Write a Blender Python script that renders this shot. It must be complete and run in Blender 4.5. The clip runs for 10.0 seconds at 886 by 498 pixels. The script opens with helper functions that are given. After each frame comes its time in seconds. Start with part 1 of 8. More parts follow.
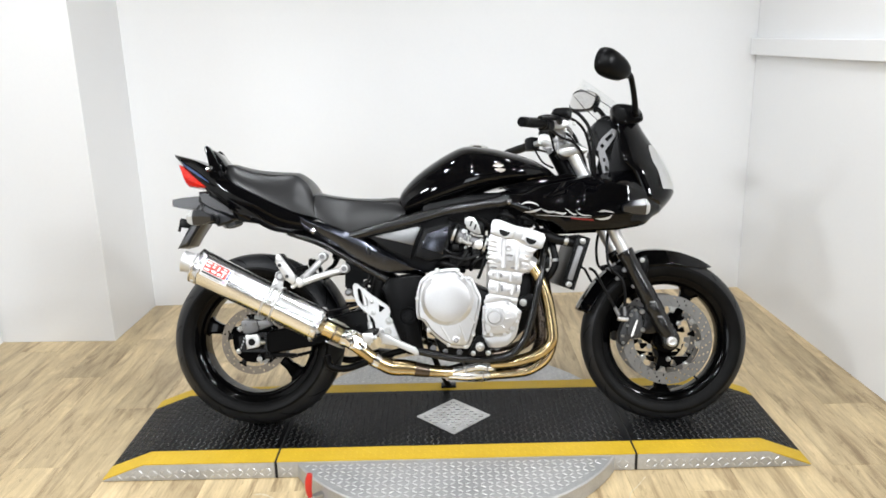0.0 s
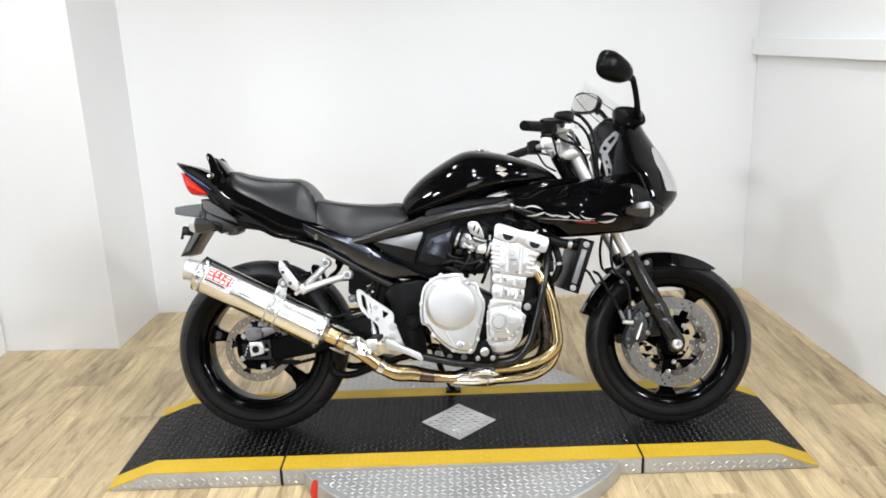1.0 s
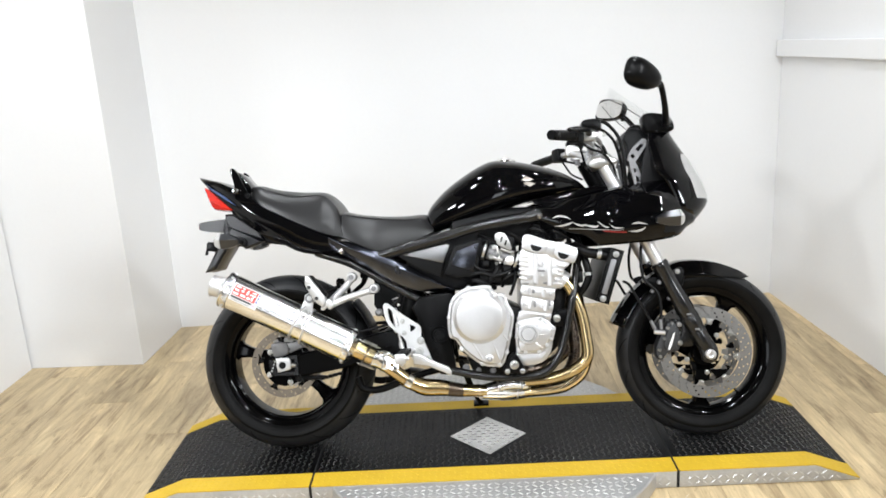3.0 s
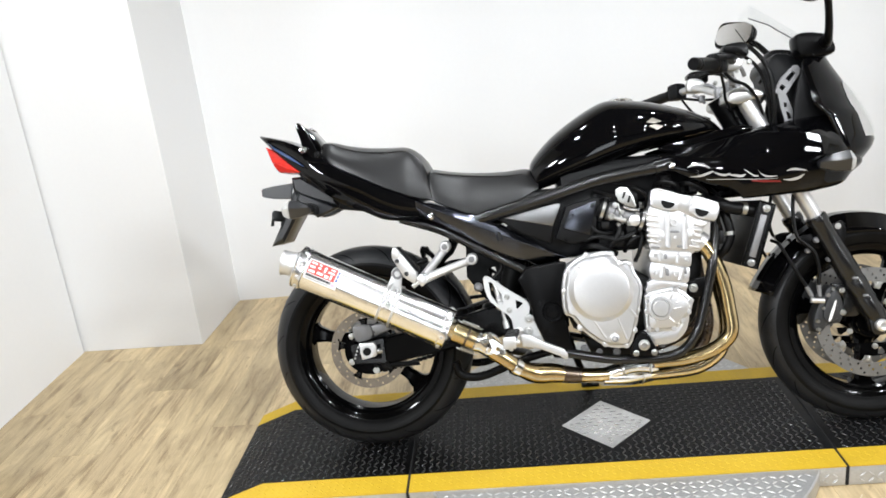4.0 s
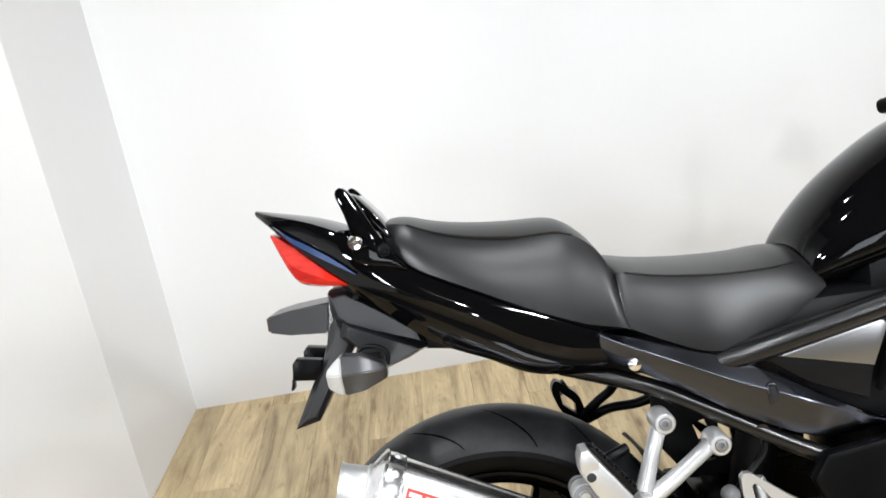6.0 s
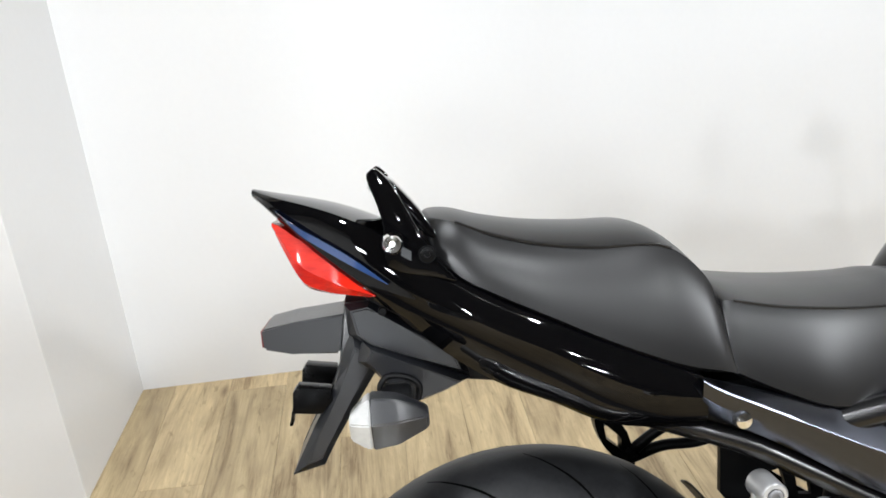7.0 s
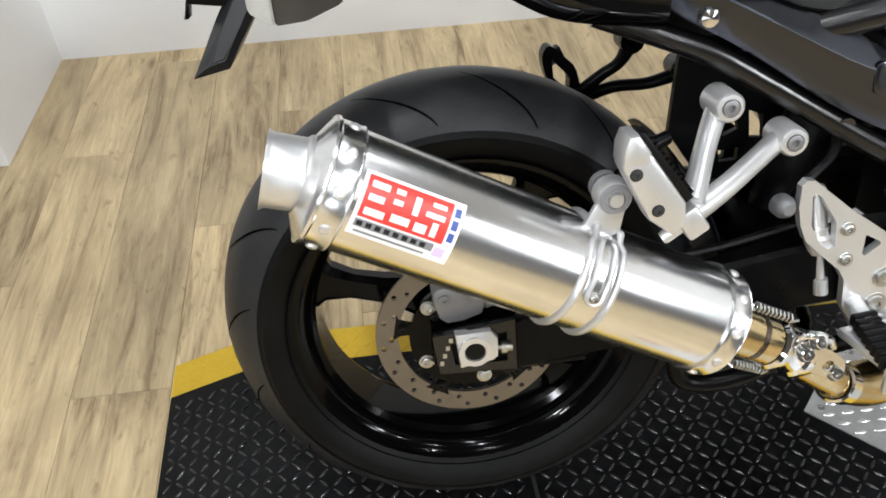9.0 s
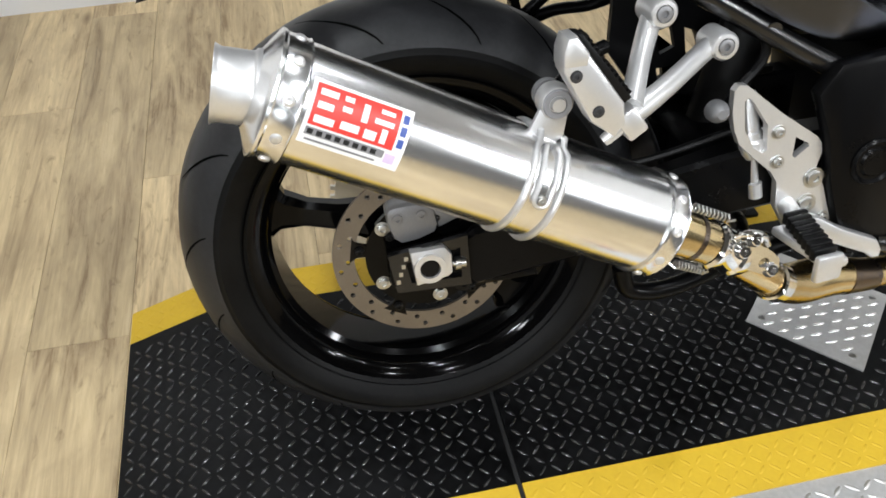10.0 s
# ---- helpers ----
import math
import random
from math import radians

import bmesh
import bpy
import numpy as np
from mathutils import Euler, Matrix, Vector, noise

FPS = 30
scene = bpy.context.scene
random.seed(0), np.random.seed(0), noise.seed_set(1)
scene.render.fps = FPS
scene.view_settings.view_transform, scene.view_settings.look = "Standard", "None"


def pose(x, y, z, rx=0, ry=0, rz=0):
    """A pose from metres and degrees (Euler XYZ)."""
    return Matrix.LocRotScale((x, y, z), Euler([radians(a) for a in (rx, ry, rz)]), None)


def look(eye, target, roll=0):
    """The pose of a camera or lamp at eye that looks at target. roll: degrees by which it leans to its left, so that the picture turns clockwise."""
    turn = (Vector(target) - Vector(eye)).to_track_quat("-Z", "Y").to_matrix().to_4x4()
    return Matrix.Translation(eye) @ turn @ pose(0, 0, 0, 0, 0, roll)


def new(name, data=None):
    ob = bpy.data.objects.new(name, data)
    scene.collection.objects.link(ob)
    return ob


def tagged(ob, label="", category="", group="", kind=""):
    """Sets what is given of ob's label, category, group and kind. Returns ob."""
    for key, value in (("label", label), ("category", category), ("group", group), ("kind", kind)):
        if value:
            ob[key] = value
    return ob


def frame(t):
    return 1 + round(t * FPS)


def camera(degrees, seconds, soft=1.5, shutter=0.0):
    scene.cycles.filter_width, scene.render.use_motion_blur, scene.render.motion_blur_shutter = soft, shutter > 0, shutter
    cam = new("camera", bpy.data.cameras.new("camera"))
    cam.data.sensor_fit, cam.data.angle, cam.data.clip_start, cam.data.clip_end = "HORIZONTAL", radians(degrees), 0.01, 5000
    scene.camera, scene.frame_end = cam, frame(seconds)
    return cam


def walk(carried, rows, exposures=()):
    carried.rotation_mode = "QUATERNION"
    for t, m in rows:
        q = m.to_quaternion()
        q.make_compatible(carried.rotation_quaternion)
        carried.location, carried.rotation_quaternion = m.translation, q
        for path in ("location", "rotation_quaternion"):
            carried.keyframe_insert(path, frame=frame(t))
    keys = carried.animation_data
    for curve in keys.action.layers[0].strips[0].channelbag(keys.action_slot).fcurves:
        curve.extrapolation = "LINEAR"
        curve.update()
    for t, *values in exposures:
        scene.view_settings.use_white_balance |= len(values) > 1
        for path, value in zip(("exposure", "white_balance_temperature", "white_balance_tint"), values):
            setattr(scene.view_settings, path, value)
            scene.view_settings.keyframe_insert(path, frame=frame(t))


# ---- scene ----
# ---- camera ----
cam = camera(59.5, 10.0, soft=1.7)
PATH = [
    (0, (-0.018, -2.666, 1.456), (-0.025, -0.738, 0.924), -1.4),
    (0.5, (-0.011, -2.66, 1.458), (-0.024, -0.733, 0.926), -1.8),
    (1, (-0.021, -2.655, 1.464), (-0.034, -0.726, 0.937), -2.1),
    (1.5, (-0.011, -2.661, 1.456), (-0.022, -0.727, 0.946), -2.4),
    (2, (-0.013, -2.643, 1.465), (-0.007, -0.712, 0.941), -1.0),
    (2.2, (-0.004, -2.653, 1.449), (0.002, -0.713, 0.964), -1.3),
    (3.3, (-0.122, -2.557, 1.485), (-0.233, -0.637, 0.934), -5.4),
    (3.4, (-0.146, -2.5, 1.451), (-0.261, -0.593, 0.859), -6.5),
    (3.5, (-0.166, -2.474, 1.443), (-0.27, -0.58, 0.81), -6.5),
    (3.6, (-0.199, -2.444, 1.426), (-0.294, -0.559, 0.765), -6.2),
    (3.7, (-0.218, -2.395, 1.408), (-0.313, -0.528, 0.698), -5.5),
    (3.8, (-0.232, -2.326, 1.402), (-0.337, -0.467, 0.672), -6.0),
    (4, (-0.278, -2.2, 1.416), (-0.436, -0.306, 0.794), -6.3),
    (4.2, (-0.335, -2.043, 1.418), (-0.598, -0.166, 0.779), -8.3),
    (4.5, (-0.457, -1.864, 1.414), (-0.714, 0.012, 0.77), -8.0),
    (4.7, (-0.543, -1.759, 1.416), (-0.658, 0.135, 0.784), -7.9),
    (5, (-0.61, -1.605, 1.4), (-0.639, 0.271, 0.708), -9.7),
    (5.2, (-0.63, -1.483, 1.381), (-0.612, 0.402, 0.712), -8.1),
    (5.5, (-0.655, -1.269, 1.378), (-0.666, 0.627, 0.74), -8.6),
    (5.7, (-0.684, -1.145, 1.375), (-0.708, 0.749, 0.736), -9.4),
    (6.8, (-0.867, -0.749, 1.351), (-0.655, 1.079, 0.57), -3.2),
    (7, (-0.864, -0.707, 1.339), (-0.716, 1.129, 0.561), -3.9),
    (7.5, (-0.844, -0.645, 1.33), (-0.76, 1.179, 0.514), -4.2),
    (8, (-0.839, -0.635, 1.267), (-0.773, 1.096, 0.269), -4.0),
    (8.2, (-0.843, -0.637, 1.242), (-0.741, 1.042, 0.161), -3.1),
    (8.5, (-0.837, -0.65, 1.197), (-0.696, 0.936, -0.014), -1.2),
    (8.7, (-0.84, -0.664, 1.178), (-0.695, 0.857, -0.113), -0.8),
    (9, (-0.834, -0.681, 1.156), (-0.648, 0.768, -0.209), -0.8),
    (9.5, (-0.838, -0.712, 1.127), (-0.627, 0.629, -0.342), 1.6),
    (10, (-0.842, -0.737, 1.132), (-0.551, 0.629, -0.299), -0.2),
]
EXPOSURES = [(0.0, 0.03), (2.2, 0.03), (3.3, 0.12), (8.2, 0.09), (9.0, -0.07), (10.0, -0.09)]
walk(cam, [(t, look(eye, target, roll)) for t, eye, target, roll in PATH], EXPOSURES)

# ---- world and light ----
world = bpy.data.worlds.new("world")
scene.world = world
world.use_nodes = True
world.node_tree.nodes["Background"].inputs["Color"].default_value = (0.9, 0.95, 1.0, 1)
world.node_tree.nodes["Background"].inputs["Strength"].default_value = 0.05

CEILING, SOUTH = 3.3, -8.5
LIGHT, LAMP_COLOUR = 0.92, (0.925, 0.96, 1.0)


# round ceiling lamps in three rows, and the daylight of a wide window far behind the camera
LAMPS = [(-1.5, -0.25, 84), (0.4, -0.25, 86), (-1.2, 0.75, 30), (0.9, 0.75, 34), (-0.5, -1.4, 72), (-3.4, -2.8, 330), (-0.7, -2.7, 94), (0.6, -2.7, 92), (1.9, -2.7, 84), (3.3, -3.2, 350),
         (-3.8, -5.0, 280), (-0.8, -5.0, 60), (0.8, -5.0, 60), (4.0, -5.0, 270)]
for lx, ly, watts in LAMPS:
    data = bpy.data.lights.new("ceiling_lamp_light", "SPOT")
    data.energy, data.shadow_soft_size, data.color = watts * LIGHT, 0.20 if abs(lx) > 3 else 0.05, LAMP_COLOUR
    data.spot_size, data.spot_blend = radians(170 if ly < -1 else 120), 0.3 if ly < -1 else 0.6
    new("ceiling_lamp_light", data).location = (lx, ly, CEILING - 0.22)
data = bpy.data.lights.new("window_light", "AREA")
data.shape, data.size, data.size_y, data.energy, data.color = "RECTANGLE", 1.5, 1.6, 30 * LIGHT, (0.88, 0.94, 1.0)
new("window_light", data).matrix_world = look((-1.6, SOUTH + 0.03, 1.9), (-1.6, 0, 1.9))


# ---- materials ----
def material(name, colour, rough=0.5, metal=0.0, second=None, scale=8.0, fine=120.0, amount=0.5, bump=0.0, bump_scale=None,
             coat=0.0, rough_vary=0.08, transmission=0.0, emission=0.0, stretch=(1, 1, 1), ior=1.45, jitter=0.0, spec=0.5):
    """A principled material with colour, gloss and relief that vary at two scales."""
    m = bpy.data.materials.new(name)
    m.use_nodes = True
    nt = m.node_tree
    bsdf = nt.nodes["Principled BSDF"]
    N, K = nt.nodes.new, nt.links.new
    coord, mapping = N("ShaderNodeTexCoord"), N("ShaderNodeMapping")
    mapping.inputs["Scale"].default_value = stretch
    K(coord.outputs["Object"], mapping.inputs["Vector"])
    big, small = N("ShaderNodeTexNoise"), N("ShaderNodeTexNoise")
    for node, size in ((big, scale), (small, fine)):
        node.inputs["Scale"].default_value = size
        node.inputs["Detail"].default_value = 4
        K(mapping.outputs["Vector"], node.inputs["Vector"])
    both = N("ShaderNodeMath")
    both.operation = "MULTIPLY_ADD"
    both.inputs[1].default_value = 0.35
    K(small.outputs["Fac"], both.inputs[0])
    scaled = N("ShaderNodeMath")
    scaled.operation = "MULTIPLY"
    scaled.inputs[1].default_value = 0.65
    K(big.outputs["Fac"], scaled.inputs[0])
    K(scaled.outputs[0], both.inputs[2])
    ramp = N("ShaderNodeMapRange")
    ramp.inputs["From Min"].default_value, ramp.inputs["From Max"].default_value = 0.35, 0.65
    ramp.inputs["To Max"].default_value = amount
    K(both.outputs[0], ramp.inputs["Value"])
    mix = N("ShaderNodeMix")
    mix.data_type = "RGBA"
    mix.inputs["A"].default_value = (*colour, 1)
    mix.inputs["B"].default_value = (*(second or [c * 0.8 for c in colour]), 1)
    K(ramp.outputs["Result"], mix.inputs["Factor"])
    out = mix.outputs["Result"]
    if jitter:
        info, hsv, span = N("ShaderNodeObjectInfo"), N("ShaderNodeHueSaturation"), N("ShaderNodeMapRange")
        span.inputs["To Min"].default_value, span.inputs["To Max"].default_value = 1 - jitter, 1 + jitter
        K(info.outputs["Random"], span.inputs["Value"])
        K(span.outputs["Result"], hsv.inputs["Value"])
        K(out, hsv.inputs["Color"])
        out = hsv.outputs["Color"]
    K(out, bsdf.inputs["Base Color"])
    gloss = N("ShaderNodeMapRange")
    gloss.inputs["To Min"].default_value, gloss.inputs["To Max"].default_value = max(0.02, rough - rough_vary), rough + rough_vary
    K(both.outputs[0], gloss.inputs["Value"])
    K(gloss.outputs["Result"], bsdf.inputs["Roughness"])
    bsdf.inputs["Metallic"].default_value = metal
    bsdf.inputs["IOR"].default_value = ior
    bsdf.inputs["Specular IOR Level"].default_value = spec
    bsdf.inputs["Coat Weight"].default_value = coat
    bsdf.inputs["Coat Roughness"].default_value = 0.03
    bsdf.inputs["Transmission Weight"].default_value = transmission
    if emission:
        bsdf.inputs["Emission Color"].default_value = (*colour, 1)
        bsdf.inputs["Emission Strength"].default_value = emission
    if bump:
        relief = N("ShaderNodeBump")
        relief.inputs["Strength"].default_value = bump
        relief.inputs["Distance"].default_value = 0.002
        if bump_scale:
            third = N("ShaderNodeTexNoise")
            third.inputs["Scale"].default_value = bump_scale
            third.inputs["Detail"].default_value = 3
            K(mapping.outputs["Vector"], third.inputs["Vector"])
            K(third.outputs["Fac"], relief.inputs["Height"])
        else:
            K(both.outputs[0], relief.inputs["Height"])
        K(relief.outputs["Normal"], bsdf.inputs["Normal"])
    return m


def plank_material():
    """Light oak-look vinyl with long grain along y, knots and darker streaks; each plank differs."""
    m = bpy.data.materials.new("oak_plank")
    m.use_nodes = True
    nt = m.node_tree
    bsdf = nt.nodes["Principled BSDF"]
    N, K = nt.nodes.new, nt.links.new
    coord, info = N("ShaderNodeTexCoord"), N("ShaderNodeObjectInfo")
    shift = N("ShaderNodeVectorMath")
    shift.operation = "MULTIPLY_ADD"
    shift.inputs[1].default_value = (37, 53, 11)
    K(info.outputs["Random"], shift.inputs[0])
    K(coord.outputs["Object"], shift.inputs[2])
    noises = []
    for sx, sy, size, detail in ((17, 2.2, 1.0, 8), (120, 6.0, 1.0, 6), (7, 4.2, 1.0, 6), (46, 16, 1.0, 4)):
        mp, nz = N("ShaderNodeMapping"), N("ShaderNodeTexNoise")
        mp.inputs["Scale"].default_value = (sx, sy, 1)
        nz.inputs["Scale"].default_value, nz.inputs["Detail"].default_value = size, detail
        nz.inputs["Roughness"].default_value = 0.62
        nz.inputs["Distortion"].default_value = 0.9
        K(shift.outputs["Vector"], mp.inputs["Vector"])
        K(mp.outputs["Vector"], nz.inputs["Vector"])
        noises.append(nz)
    ramp = N("ShaderNodeValToRGB")
    els = ramp.color_ramp.elements
    els[0].position, els[0].color = 0.37, (0.25, 0.172, 0.088, 1)
    els[1].position, els[1].color = 0.65, (0.685, 0.548, 0.326, 1)
    e = els.new(0.46)
    e.color = (0.447, 0.340, 0.194, 1)
    e = els.new(0.56)
    e.color = (0.580, 0.450, 0.256, 1)
    mixed = N("ShaderNodeMath")
    mixed.operation = "MULTIPLY_ADD"
    mixed.inputs[1].default_value = 0.3
    K(noises[1].outputs["Fac"], mixed.inputs[0])
    sc = N("ShaderNodeMath")
    sc.operation = "MULTIPLY"
    sc.inputs[1].default_value = 0.7
    K(noises[0].outputs["Fac"], sc.inputs[0])
    K(sc.outputs[0], mixed.inputs[2])
    K(mixed.outputs[0], ramp.inputs["Fac"])
    grey = N("ShaderNodeMix")
    grey.data_type = "RGBA"
    grey.inputs["B"].default_value = (0.365, 0.275, 0.155, 1)
    span = N("ShaderNodeMapRange")
    span.inputs["From Min"].default_value, span.inputs["From Max"].default_value, span.inputs["To Max"].default_value = 0.50, 0.74, 0.65
    K(noises[2].outputs["Fac"], span.inputs["Value"])
    K(span.outputs["Result"], grey.inputs["Factor"])
    K(ramp.outputs["Color"], grey.inputs["A"])
    hsv, val = N("ShaderNodeHueSaturation"), N("ShaderNodeMapRange")
    val.inputs["To Min"].default_value, val.inputs["To Max"].default_value = 0.82, 1.16
    K(info.outputs["Random"], val.inputs["Value"])
    K(val.outputs["Result"], hsv.inputs["Value"])
    fleck, spots = N("ShaderNodeMix"), N("ShaderNodeMapRange")
    fleck.data_type = "RGBA"
    fleck.inputs["B"].default_value = (0.17, 0.11, 0.05, 1)
    spots.inputs["From Min"].default_value, spots.inputs["From Max"].default_value, spots.inputs["To Max"].default_value = 0.60, 0.73, 0.55
    K(noises[3].outputs["Fac"], spots.inputs["Value"])
    K(spots.outputs["Result"], fleck.inputs["Factor"])
    K(grey.outputs["Result"], fleck.inputs["A"])
    # sparse round knots with a dark heart
    knot_map, knot, knot_span, knotted = N("ShaderNodeMapping"), N("ShaderNodeTexVoronoi"), N("ShaderNodeMapRange"), N("ShaderNodeMix")
    knot_map.inputs["Scale"].default_value = (6.5, 2.4, 0.0)
    knot.inputs["Scale"].default_value = 1.0
    knot_span.inputs["From Min"].default_value, knot_span.inputs["From Max"].default_value = 0.025, 0.11
    knot_span.inputs["To Min"].default_value, knot_span.inputs["To Max"].default_value = 0.75, 0.0
    knotted.data_type = "RGBA"
    knotted.inputs["B"].default_value = (0.15, 0.095, 0.05, 1)
    K(shift.outputs["Vector"], knot_map.inputs["Vector"])
    K(knot_map.outputs["Vector"], knot.inputs["Vector"])
    K(knot.outputs["Distance"], knot_span.inputs["Value"])
    K(knot_span.outputs["Result"], knotted.inputs["Factor"])
    K(fleck.outputs["Result"], knotted.inputs["A"])
    K(knotted.outputs["Result"], hsv.inputs["Color"])
    K(hsv.outputs["Color"], bsdf.inputs["Base Color"])
    rg = N("ShaderNodeMapRange")
    rg.inputs["To Min"].default_value, rg.inputs["To Max"].default_value = 0.30, 0.48
    K(noises[1].outputs["Fac"], rg.inputs["Value"])
    K(rg.outputs["Result"], bsdf.inputs["Roughness"])
    relief = N("ShaderNodeBump")
    relief.inputs["Strength"].default_value, relief.inputs["Distance"].default_value = 0.25, 0.001
    K(noises[1].outputs["Fac"], relief.inputs["Height"])
    K(relief.outputs["Normal"], bsdf.inputs["Normal"])
    return m


def clear_sheet():
    """Thin clear acrylic: see-through with a faint gloss."""
    m = bpy.data.materials.new("clear_acrylic_sheet")
    m.use_nodes = True
    nt = m.node_tree
    nt.nodes.remove(nt.nodes["Principled BSDF"])
    clear, shine, mix = nt.nodes.new("ShaderNodeBsdfTransparent"), nt.nodes.new("ShaderNodeBsdfGlossy"), nt.nodes.new("ShaderNodeMixShader")
    clear.inputs["Color"].default_value = (0.985, 0.988, 0.988, 1)
    shine.inputs["Roughness"].default_value = 0.05
    mix.inputs["Fac"].default_value = 0.025
    nt.links.new(clear.outputs[0], mix.inputs[1])
    nt.links.new(shine.outputs[0], mix.inputs[2])
    nt.links.new(mix.outputs[0], nt.nodes["Material Output"].inputs["Surface"])
    return m


